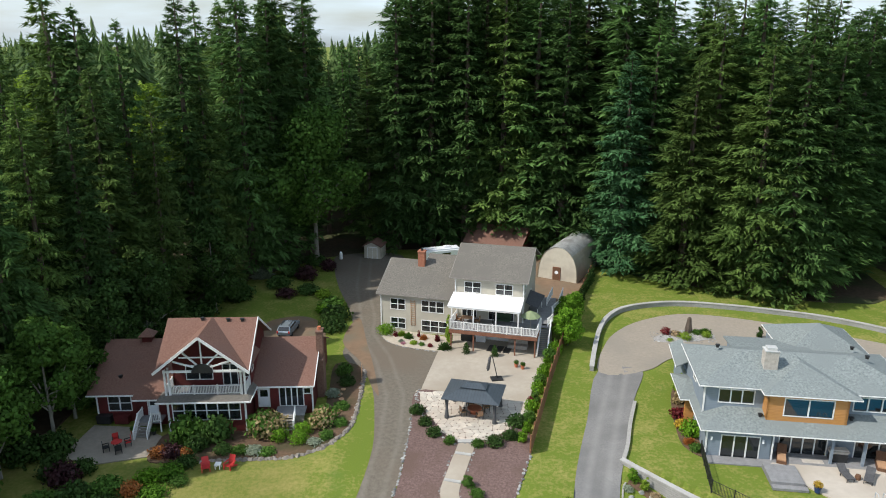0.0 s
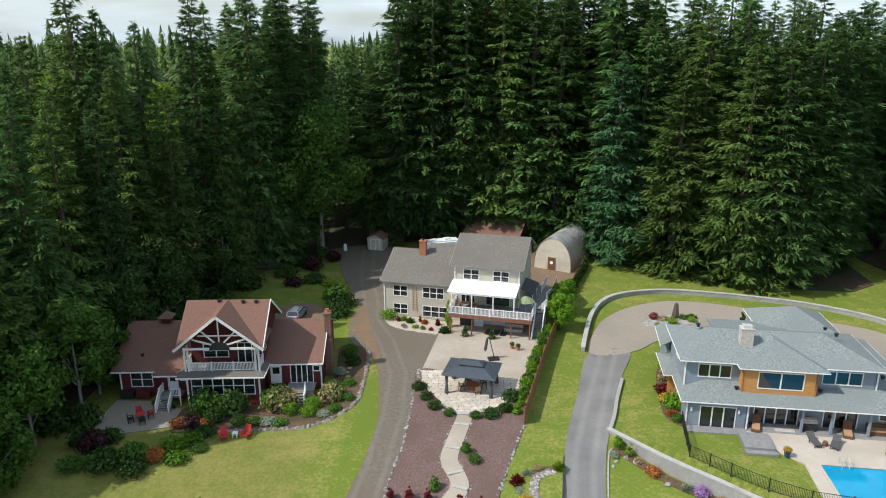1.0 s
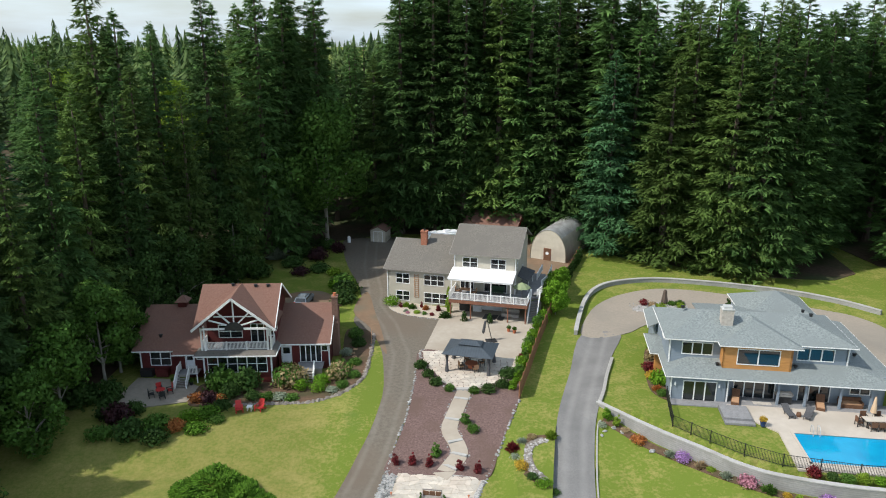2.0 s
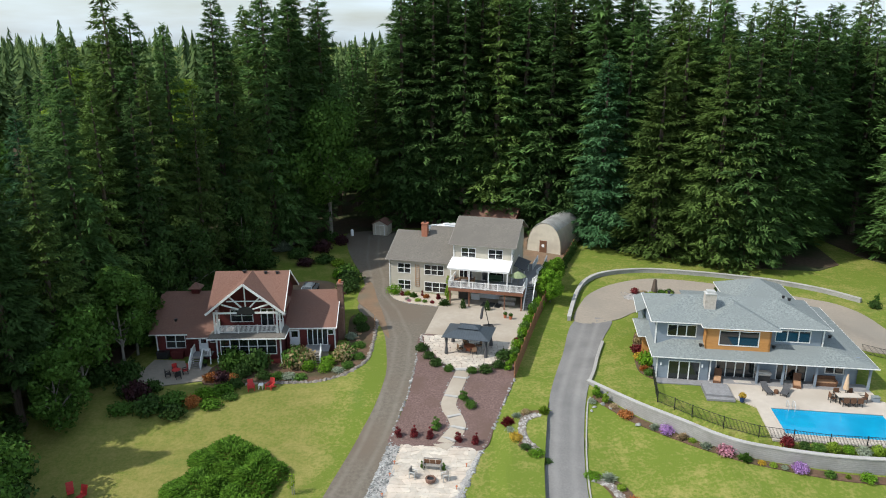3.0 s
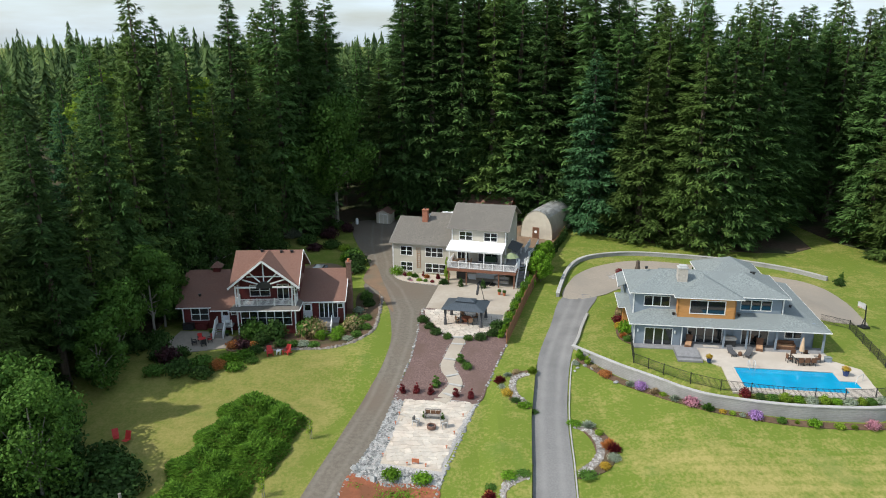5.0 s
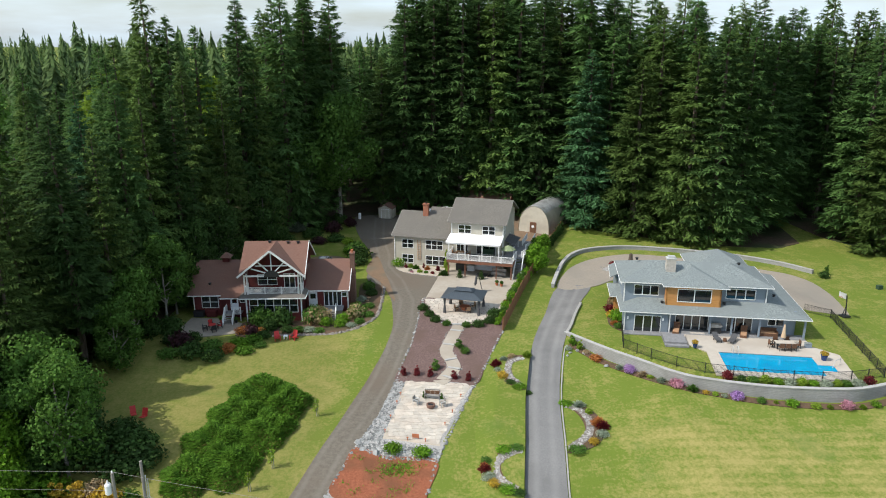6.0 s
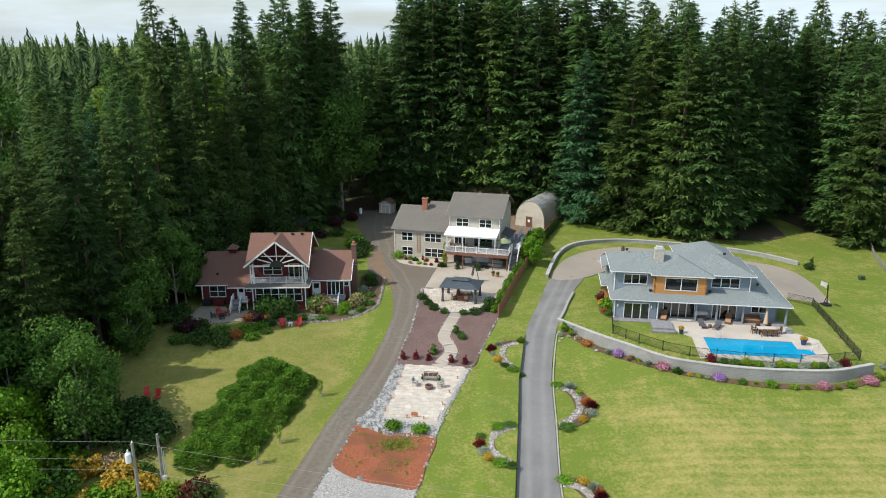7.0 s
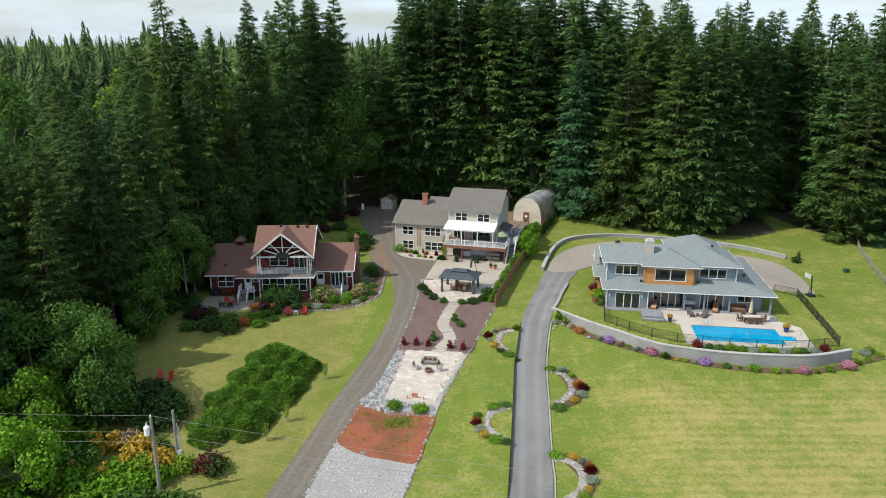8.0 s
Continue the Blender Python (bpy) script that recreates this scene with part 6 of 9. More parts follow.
def garden_shed():
    h = thing("garden_shed", pose(-13.4, 114.2, 0.1, 0, 0, -14), "small cream shed with a red roof beside the parking", "shed")
    wall(h, "wall", (0, 0), (3.0, 0), 0, 2.3, "quonset")
    wall(h, "wall", (3.0, 0), (3.0, 2.8), 0, 2.3, "quonset")
    wall(h, "wall", (0, 2.8), (0, 0), 0, 2.3, "quonset")
    wall(h, "wall", (3.0, 2.8), (0, 2.8), 0, 2.3, "quonset")
    part("roof", plates([(-0.2, -0.3, 2.3), (1.5, -0.3, 3.1), (1.5, 3.0, 3.1), (-0.2, 3.0, 2.3)], [(1.5, -0.3, 3.1), (3.2, -0.3, 2.3), (3.2, 3.0, 2.3), (1.5, 3.0, 3.1)]), "red_shingle", h, "dull red roof")
    bm = bmesh.new()
    gable_end(bm, (0, -0.01), (3.0, -0.01), 2.25, (1.5, -0.01, 3.0))
    part("gable_wall", bm, "quonset", h)
    d = part("double_door", boxes((0.7, 2.3, -0.06, 0.0, 0.05, 2.05)), "quonset", h)
    part("trim", boxes((0.6, 0.7, -0.09, 0.0, 0.05, 2.15), (2.3, 2.4, -0.09, 0.0, 0.05, 2.15), (0.6, 2.4, -0.09, 0.0, 2.05, 2.15), (1.47, 1.53, -0.08, 0.0, 0.05, 2.05)), "white_paint", d)


garden_shed()


def barn():
    h = thing("red_barn", pose(4.2, 115.0, -0.3, 0, 0, -22), "dark red barn with a brown shingle roof under the firs", "barn")
    wall(h, "wall", (0, 0), (9.5, 0), -0.2, 3.4, "red_siding", ((1.5, 4.0, 0, 2.6, 2, "slider2"),))
    wall(h, "wall", (9.5, 0), (9.5, 8), -0.2, 3.4, "red_siding")
    wall(h, "wall", (9.5, 8), (0, 8), -0.2, 3.4, "red_siding")
    wall(h, "wall", (0, 8), (0, 0), -0.2, 3.4, "red_siding")
    bm = bmesh.new()
    gable_end(bm, (0, 8.2), (0, -0.2), 3.3, (0, 4.0, 5.4))
    gable_end(bm, (9.5, -0.2), (9.5, 8.2), 3.3, (9.5, 4.0, 5.4))
    part("gable_wall", bm, "red_paint", h, "bright red gable boards")
    part("roof", plates([(-0.5, -0.5, 3.3), (10.0, -0.5, 3.3), (10.0, 4.0, 5.6), (-0.5, 4.0, 5.6)], [(-0.5, 4.0, 5.6), (10.0, 4.0, 5.6), (10.0, 8.5, 3.3), (-0.5, 8.5, 3.3)]), "red_shingle", h)
    cup = part("cupola", boxes((4.3, 5.3, 3.5, 4.5, 5.2, 6.2)), "red_paint", h, "red cupola with a pale cap")
    part("cap", turned([(0.85, 6.15), (0.7, 6.4), (0.12, 6.9), (0.03, 7.0)], 8), "quonset", cup).location = (4.8, 4.0, 0)
    part("weathervane", beams([((4.8, 4.0, 6.9), (4.8, 4.0, 8.0)), ((4.4, 4.0, 7.6), (5.2, 4.0, 7.6))], 0.06), "wicker", cup)


barn()


def motorhome():
    h = thing("motorhome", pose(-3.0, 108.5, ground(-3, 108), 0, 0, 18), "white motorhome parked behind the house", "vehicle")
    bm = boxes((0, 6.5, 0, 2.3, 0.6, 3.0))
    bmesh.ops.bevel(bm, geom=bm.edges[:], offset=0.25, segments=2, affect="EDGES")
    part("body", bm, "porcelain", h)
    part("window", boxes((0.8, 2.2, -0.02, 0.03, 1.8, 2.4)), "glass", h)
    part("window", boxes((3.2, 4.6, -0.02, 0.03, 1.8, 2.4)), "glass", h)
    part("roof_vent", boxes((1.5, 2.3, 0.8, 1.5, 3.0, 3.2)), "porcelain", h)
    part("roof_unit", boxes((3.8, 4.9, 0.7, 1.6, 3.0, 3.25)), "porcelain", h)
    for x in (1.2, 5.3):
        for y in (0.05, 2.0):
            bm = turned([(0.36, 0), (0.38, 0.1), (0.36, 0.22)], 14)
            bm.transform(pose(x, y + 0.22, 0.37, 90, 0, 0))
            part("wheel", bm, "rubber", h)


motorhome()


def car():
    h = thing("parked_car", pose(-20.0, 83.2, ground(-20, 83) + 0.05, 0, 0, 84), "silver-blue wagon parked behind the red house", "car")
    prof = [(-2.15, 0.45), (-2.2, 0.85), (-2.1, 1.0), (-1.75, 1.45), (0.4, 1.48), (1.05, 1.02), (2.05, 0.85), (2.2, 0.6), (2.15, 0.4)]
    bm = bmesh.new()
    rows = []
    for y, k in ((-0.88, 0.98), (-0.8, 1.0), (0.8, 1.0), (0.88, 0.98)):
        rows.append([bm.verts.new((x * k, y * (0.86 if z > 1.2 else 1.0), z * (k if z > 0.9 else 1))) for x, z in prof])
    for a, b in zip(rows, rows[1:]):
        for i in range(len(a)):
            bm.faces.new((a[i], a[(i + 1) % len(a)], b[(i + 1) % len(a)], b[i]))
    bm.faces.new(rows[0])
    bm.faces.new(rows[-1][::-1])
    bmesh.ops.recalc_face_normals(bm, faces=bm.faces)
    part("body", bm, "car_paint", h)
    part("windscreen", plates([(0.45, -0.66, 1.47), (1.05, -0.75, 1.06), (1.05, 0.75, 1.06), (0.45, 0.66, 1.47)], th=0.02), "glass", h)
    part("rear_window", plates([(-1.78, -0.66, 1.46), (-1.78, 0.66, 1.46), (-2.1, 0.75, 1.05), (-2.1, -0.75, 1.05)], th=0.02), "glass", h)
    for s in (-1, 1):
        bm = beams([((-1.6, s * 0.80, 1.22), (0.55, s * 0.80, 1.22))], 0.06, 0.3)
        part("side_window", bm, "glass", h)
        part("roof_rail", beams([((-1.4, s * 0.55, 1.54), (0.2, s * 0.55, 1.54))], 0.05), "black_metal", h)
        part("headlight", boxes((2.08, 2.2, s * 0.65 - 0.15, s * 0.65 + 0.15, 0.66, 0.8)), "porcelain", h)
        part("tail_light", boxes((-2.21, -2.1, s * 0.75 - 0.1, s * 0.75 + 0.1, 0.75, 1.0)), "red_paint", h)
        for x in (-1.35, 1.35):
            bm = turned([(0.3, 0), (0.33, 0.05), (0.33, 0.17), (0.3, 0.22)], 16)
            bm.transform(pose(x, s * 0.8 + 0.11, 0.33, 90, 0, 0))
            part("wheel", bm, "rubber", h)


car()


def gazebo():
    g = ground(2.5, 62)
    h = thing("gazebo", pose(0.45, 61.25, g + 0.07, 0, 0, -14), "charcoal steel hardtop gazebo with two roof tiers on the flagstone patio", "gazebo")
    W, D, E = 4.85, 3.55, 2.2
    for x in (0, W):
        for y in (0, D):
            p = part("post", boxes((x - 0.09, x + 0.09, y - 0.09, y + 0.09, 0, E)), "black_metal", h)
            part("curtain", turned([(0.24, 0.02), (0.16, 0.9), (0.12, 1.1), (0.2, 2.05)], 9), "dark_fabric", p, "gathered dark curtain").location = (x, y, 0)
    for a, b in (((0, 0), (W, 0)), ((0, D), (W, D)), ((0, 0), (0, D)), ((W, 0), (W, D))):
        part("beam", beams([((*a, E), (*b, E))], 0.12, 0.2), "black_metal", h)
    part("roof", plates(*[[(x, y, z) for x, y, z in s] for s in ([(-0.5, -0.5, E + 0.1), (W + 0.5, -0.5, E + 0.1), (3.45, 1.3, E + 0.82), (1.4, 1.3, E + 0.82)], [(W + 0.5, -0.5, E + 0.1), (W + 0.5, D + 0.5, E + 0.1), (3.45, 2.25, E + 0.82), (3.45, 1.3, E + 0.82)], [(W + 0.5, D + 0.5, E + 0.1), (-0.5, D + 0.5, E + 0.1), (1.4, 2.25, E + 0.82), (3.45, 2.25, E + 0.82)], [(-0.5, D + 0.5, E + 0.1), (-0.5, -0.5, E + 0.1), (1.4, 1.3, E + 0.82), (1.4, 2.25, E + 0.82)])], th=0.05), "gazebo_roof", h)
    part("top_roof", plates([(1.1, 0.95, E + 0.86), (3.75, 0.95, E + 0.86), (3.1, 1.75, E + 1.12), (1.75, 1.75, E + 1.12)], [(3.75, 0.95, E + 0.86), (3.75, 2.6, E + 0.86), (3.1, 1.8, E + 1.12), (3.1, 1.75, E + 1.12)], [(3.75, 2.6, E + 0.86), (1.1, 2.6, E + 0.86), (1.75, 1.8, E + 1.12), (3.1, 1.8, E + 1.12)], [(1.1, 2.6, E + 0.86), (1.1, 0.95, E + 0.86), (1.75, 1.75, E + 1.12), (1.75, 1.8, E + 1.12)], th=0.05), "gazebo_roof", h)


gazebo()


def chair(m, frame_mat, seat_mat, label, group, name="patio_chair"):
    h = thing(name, m, label, "chair", group=group)
    part("seat", boxes((-0.28, 0.28, -0.26, 0.28, 0.4, 0.48)), seat_mat, h)
    part("backrest", boxes((-0.28, 0.28, 0.25, 0.32, 0.45, 1.0)), seat_mat, h)
    for x in (-0.27, 0.27):
        part("armrest", boxes((x - 0.04, x + 0.04, -0.28, 0.3, 0.62, 0.67)), frame_mat, h)
        for y in (-0.25, 0.27):
            part("leg", boxes((x - 0.03, x + 0.03, y - 0.03, y + 0.03, 0, 0.63)), frame_mat, h)
    return h


gz = ground(3, 62) + 0.075
fire = thing("fire_table", pose(3.3, 62.2, gz), "round copper-brown fire table under the gazebo", "table")
part("base", turned([(0.42, 0), (0.5, 0.45), (0.5, 0.5)], 18), "terracotta", fire)
part("tabletop", turned([(0.75, 0.5), (0.75, 0.56), (0.5, 0.6)], 22), "terracotta", fire)
for a in (20, 110, 200, 290):
    c, s = math.cos(radians(a)), math.sin(radians(a))
    chair(pose(3.3 + 1.25 * c, 62.2 + 1.25 * s, gz, 0, 0, a - 90), "black_metal", "tan_cushion", "metal patio chair with a tan cushion under the gazebo", "gazebo chairs")


def parasol_stand():
    z = ground(6, 70) + 0.06
    h = thing("cantilever_umbrella", pose(6.1, 69.8, z, 0, 0, 10), "folded cantilever umbrella on a heavy dark base", "umbrella")
    part("base", boxes((-0.65, 0.65, -0.5, 0.5, 0, 0.14)), "black_metal", h)
    part("mast", beams([((0.1, 0, 0.1), (-0.55, 0.1, 2.9))], 0.1), "black_metal", h)
    part("arm", beams([((-0.55, 0.1, 2.9), (-0.9, 0.2, 2.2))], 0.07), "black_metal", h)
    bm = turned([(0.05, 0), (0.2, 0.3), (0.16, 1.5), (0.05, 1.8)], 10)
    bm.transform(pose(-1.0, 0.2, 1.0, 0, 8, 0))
    part("canopy", bm, "dark_fabric", h, "folded dark canopy")


parasol_stand()

# cedar board fence
FENCE = [(23.7, 104.8), (19.0, 91.8), (15.7, 81.3), (12.0, 68.8), (8.1, 54.6)]
fence = thing("board_fence", Matrix.Identity(4), "solid red-brown cedar board fence between the two plots", "fence")
board = finish(boxes((-0.088, 0.088, -0.012, 0.012, 0, 1.85)), "board", "cedar_fence")
post_mesh = finish(boxes((-0.06, 0.06, -0.06, 0.06, -0.1, 1.9)), "post", "cedar_fence")
for a, b in zip(FENCE, FENCE[1:]):
    L = math.dist(a, b)
    ang = math.degrees(math.atan2(b[1] - a[1], b[0] - a[0]))
    for i in range(int(L / 0.19)):
        s = (i + 0.5) * 0.19 / L
        x, y = a[0] + (b[0] - a[0]) * s, a[1] + (b[1] - a[1]) * s
        part("board", board, None, fence).matrix_local = pose(x, y, ground(x, y) + 0.03 * math.sin(7 * s * L), 0, 0, ang)
    for i in range(int(L / 2.4) + 1):
        s = i * 2.4 / L
        x, y = a[0] + (b[0] - a[0]) * s - 0.1, a[1] + (b[1] - a[1]) * s
        part("post", post_mesh, None, fence).matrix_local = pose(x, y, ground(x, y), 0, 0, ang)
    za, zb = ground(*a), ground(*b)
    for hgt in (0.4, 1.5):
        part("rail", beams([((a[0] - 0.06, a[1], za + hgt), (b[0] - 0.06, b[1], zb + hgt))], 0.05, 0.09), "cedar_fence", fence)


def wire_fence(name, line, h, label, step=0.12, post=2.4, material="black_metal", solid_rows=None):
    f = thing(name, Matrix.Identity(4), label, "fence")
    for a, b in zip(line, line[1:]):
        L = math.dist(a, b)
        k = max(1, round(L / post))
        for i in range(k):
            p = Vector(a).lerp(Vector(b), i / k)
            q = Vector(a).lerp(Vector(b), (i + 1) / k)
            zp, zq = ground(*p), ground(*q)
            part("post", boxes((p.x - 0.04, p.x + 0.04, p.y - 0.04, p.y + 0.04, zp - 0.1, zp + h + 0.08)), material, f)
            bm = bmesh.new()
            if solid_rows:
                for r in solid_rows:
                    beam(bm, (*p, zp + r), (*q, zq + r), 0.05, 0.12)
            else:
                beam(bm, (*p, zp + h - 0.03), (*q, zq + h - 0.03), 0.035)
                beam(bm, (*p, zp + 0.12), (*q, zq + 0.12), 0.035)
                n = int((q - p).length / step)
                for j in range(1, n):
                    r = p.lerp(q, j / n)
                    zr = zp + (zq - zp) * j / n
                    beam(bm, (r.x, r.y, zr + 0.1), (r.x, r.y, zr + h), 0.022)
            part("panel", bm, material, f)
    return f


wire_fence("pool_fence", [(23.5, 54.2), (22.3, 48.3), (24.9, 45.4), (27.2, 43.2), (29.9, 41.5), (32.8, 40.7), (35.8, 39.9), (39.0, 39.5), (42.0, 39.2), (45.3, 39.4), (49.6, 40.4), (51.2, 49.0), (52.8, 58.0), (50.2, 60.3)], 1.2, "black metal picket fence round the pool terrace")
wire_fence("rail_fence", [(69.9, 64.8), (73.0, 74.0), (76.4, 83.5), (80.0, 91.0), (83.7, 98.6)], 1.2, "weathered split-rail fence at the lawn's far side", material="grey_wood", solid_rows=(0.45, 0.8, 1.1), post=2.8)

# ---- pool terrace ----
pool_frame = pose(23.0, 53.4, 0, 0, 0, -8.3)


def slab(name, poly, z0, z1, material, parent):
    bm = bmesh.new()
    plate(bm, [(x, y, z1) for x, y in poly], z1 - z0)
    bmesh.ops.recalc_face_normals(bm, faces=bm.faces)
    return part(name, bm, material, parent)


terrace = thing("terrace_paving", pool_frame, "pale concrete terrace round the pool and porch", "terrace", kind="structure")
Z0, Z1 = 0.0, 0.2
slab("slab", [(9.9, -4.95), (25.3, -4.95), (25.4, -3.8), (23.0, -1.8), (22.9, 0.0), (6.3, 0.0), (5.6, -0.7)], Z0, Z1, "pool_deck", terrace)
slab("slab", [(9.9, -4.95), (9.7, -11.2), (11.2, -11.2), (11.2, -4.95)], Z0, Z1, "pool_deck", terrace)
slab("slab", [(11.2, -11.2), (21.9, -11.2), (21.9, -10.0), (11.2, -10.0)], Z0, Z1, "pool_deck", terrace)
slab("slab", [(21.9, -7.0), (25.2, -7.0), (25.3, -4.95), (21.9, -4.95)], Z0, Z1, "pool_deck", terrace)
slab("slab", [(21.9, -11.2), (25.0, -11.2), (25.1, -8.6), (21.9, -8.6)], Z0, Z1, "pool_deck", terrace)
slab("slab", [(23.6, -8.6), (25.1, -8.6), (25.15, -7.0), (23.6, -7.0)], Z0, Z1, "pool_deck", terrace)
slab("porch_floor", [(0.5, -0.75), (5.6, -0.7), (6.3, 0.0), (22.9, 0.0), (22.9, 1.9), (0.5, 1.9)], Z0, Z1 - 0.03, "grey_deck", terrace)
pool = thing("swimming_pool", pool_frame, "rectangular pool of bright blue water with corner steps", "pool")
slab("water", [(11.2, -10.0), (21.9, -10.0), (21.9, -8.6), (23.6, -8.6), (23.6, -7.0), (21.9, -7.0), (21.9, -4.95), (11.2, -4.95)], 0.05, 0.135, "pool", pool)
part("coping", boxes((11.0, 22.0, -4.99, -4.75, 0.2, 0.235)), "pool_deck", pool)
part("coping", boxes((11.0, 11.24, -10.2, -4.99, 0.2, 0.235)), "pool_deck", pool)
part("coping", boxes((11.0, 22.0, -10.2, -9.96, 0.2, 0.235)), "pool_deck", pool)
bm = bmesh.new()
for x in (12.9, 13.5):
    pts = [(x, -4.5, 0.2), (x, -4.5, 0.95), (x, -4.9, 1.05), (x, -5.25, 0.8), (x, -5.3, 0.1)]
    for a, b in zip(pts, pts[1:]):
        beam(bm, a, b, 0.05)
part("ladder_rail", bm, "steel", pool)
bm = bmesh.new()
pts = [(24.4, -6.6, 0.2), (24.4, -6.6, 1.0), (23.6, -7.2, 0.9), (23.3, -7.5, 0.1)]
for a, b in zip(pts, pts[1:]):
    beam(bm, a, b, 0.05)
part("hand_rail", bm, "steel", pool)
plat = thing("platform_step", pool_frame @ pose(5.2, -3.9, 0.1), "raised grey platform with a lower step beside the porch", "platform")
part("platform", boxes((0, 2.7, 0.4, 3.1, 0, 0.45)), "grey_deck", plat)
part("step", boxes((0, 2.85, -0.2, 0.38, 0, 0.22)), "grey_deck", plat)


def on_terrace(u, v, z=0.2, turn=0):
    return pool_frame @ pose(u, v, z, 0, 0, turn)


for u, v, a in ((11.8, -1.3, 10), (13.7, -1.5, -28)):
    l = thing("sun_lounger", on_terrace(u, v, 0.2, a), "dark grey sun lounger with a raised back by the pool", "lounger", group="loungers")
    part("mattress", boxes((-0.35, 0.35, -1.0, 0.2, 0.3, 0.4)), "dark_fabric", l)
    bm = beams([((0, 0.2, 0.35), (0, 0.85, 0.75))], 0.7, 0.09)
    part("backrest", bm, "dark_fabric", l)
    for x in (-0.3, 0.3):
        for y in (-0.9, 0.1):
            part("leg", boxes((x - 0.03, x + 0.03, y - 0.03, y + 0.03, 0, 0.3)), "black_metal", l)
part("seat", turned([(0.22, 0), (0.25, 0.2), (0.2, 0.42)], 12), "wicker", thing("side_stool", on_terrace(12.75, -1.6), "small round wicker side stool between the loungers", "stool"))
for u in (7.3, 15.6):
    l = thing("wicker_lounger", on_terrace(u, 0.9, 0.17, -15), "brown wicker lounge chair with tan cushions on the porch", "lounger", group="porch loungers")
    part("base", boxes((-0.4, 0.4, -1.1, 0.6, 0.0, 0.32)), "wicker", l)
    part("cushion", boxes((-0.35, 0.35, -1.05, 0.2, 0.32, 0.42)), "tan_cushion", l)
    part("backrest", beams([((0, 0.2, 0.35), (0, 0.7, 1.05))], 0.78, 0.14), "wicker", l)
sofa = thing("wicker_sofa", on_terrace(18.6, 1.3, 0.17), "brown wicker sofa with tan cushions on the porch", "sofa")
part("base", boxes((-1.1, 1.1, -0.45, 0.4, 0, 0.4)), "wicker", sofa)
part("backrest", boxes((-1.1, 1.1, 0.25, 0.42, 0.4, 0.9)), "wicker", sofa)
part("armrest", boxes((-1.15, -0.95, -0.45, 0.4, 0.4, 0.65)), "wicker", sofa)
part("armrest", boxes((0.95, 1.15, -0.45, 0.4, 0.4, 0.65)), "wicker", sofa)
part("cushion", boxes((-0.93, 0.93, -0.42, 0.24, 0.4, 0.52)), "tan_cushion", sofa)
grill = thing("covered_grill", on_terrace(12.1, 1.2, 0.17), "grill under a pale cover on the porch", "grill")
part("cabinet", boxes((-0.7, 0.7, -0.35, 0.35, 0, 0.75)), "black_metal", grill)
bm = boxes((-0.85, 0.85, -0.42, 0.42, 0.75, 1.2))
bmesh.ops.bevel(bm, geom=bm.edges[:], offset=0.15, segments=2, affect="EDGES")
part("cover", bm, "chimney_stone", grill)
tb = thing("dining_table", on_terrace(19.5, -2.5, 0.2, 5), "outdoor dining table with a pale top on the terrace", "table")
part("tabletop", boxes((-1.15, 1.15, -0.5, 0.5, 0.7, 0.76)), "pool_deck", tb)
for x in (-1.0, 1.0):
    for y in (-0.4, 0.4):
        part("leg", boxes((x - 0.05, x + 0.05, y - 0.05, y + 0.05, 0, 0.7)), "black_metal", tb)
for x, y, a in ((-0.7, -0.85, 180), (0, -0.85, 180), (0.7, -0.85, 180), (-0.7, 0.85, 0), (0.7, 0.85, 0), (-1.55, 0, 90), (1.55, 0, -90)):
    chair(on_terrace(19.5, -2.5, 0.2, 5) @ pose(x, y, 0, 0, 0, a), "black_metal", "wicker", "dark wicker dining chair at the terrace table", "terrace chairs", "dining_chair")
um = thing("closed_umbrella", on_terrace(19.6, -1.5), "closed beige patio umbrella beside the dining table", "umbrella")
part("pole", turned([(0.035, 0), (0.03, 2.7)], 8), "black_metal", um)
part("canopy", turned([(0.06, 2.65), (0.12, 2.4), (0.28, 1.2), (0.3, 0.95), (0.1, 0.9)], 10), "beige_fabric", um)
part("base", turned([(0.3, 0), (0.3, 0.1), (0.08, 0.16)], 14), "black_metal", um)
mat1 = thing("door_mat", on_terrace(9.9, 0.7, 0.172), "pale doormat before the sliding doors", "mat")
part("mat", boxes((-0.9, 0.9, -0.3, 0.3, 0, 0.02)), "chimney_stone", mat1)
bx = thing("deck_box", on_terrace(22.4, -2.0, 0.2), "grey-blue storage box at the terrace edge", "box")
part("body", boxes((-0.35, 0.35, -0.25, 0.25, 0, 0.5)), "blue_siding", bx)
part("lid", boxes((-0.38, 0.38, -0.28, 0.28, 0.5, 0.56)), "blue_shingle", bx)


def hoop():
    z = ground(55.2, 58.8)
    h = thing("basketball_hoop", pose(55.2, 58.9, z, 0, 0, 15), "portable basketball hoop with a clear board on the court's edge", "basketball hoop")
    part("base", boxes((-0.5, 0.6, -0.5, 0.5, 0, 0.25)), "black_metal", h)
    part("pole", beams([((0.2, 0, 0.2), (-0.1, 0, 3.1))], 0.12), "black_metal", h)
    part("brace", beams([((-0.4, 0, 0.25), (0.05, 0, 1.6))], 0.07), "black_metal", h)
    part("arm", beams([((-0.1, 0, 2.9), (-0.8, 0, 3.2))], 0.08), "black_metal", h)
    part("backboard", boxes((-0.86, -0.82, -0.6, 0.6, 2.85, 3.6)), "steel", h)
    bm = bmesh.new()
    ring = [(-1.1 + 0.25 * math.cos(a), 0.25 * math.sin(a), 3.0) for a in np.linspace(0, 2 * math.pi, 14)]
    for a, b in zip(ring, ring[1:]):
        beam(bm, a, b, 0.03)
    part("rim", bm, "orange_leaf", h, "orange rim")


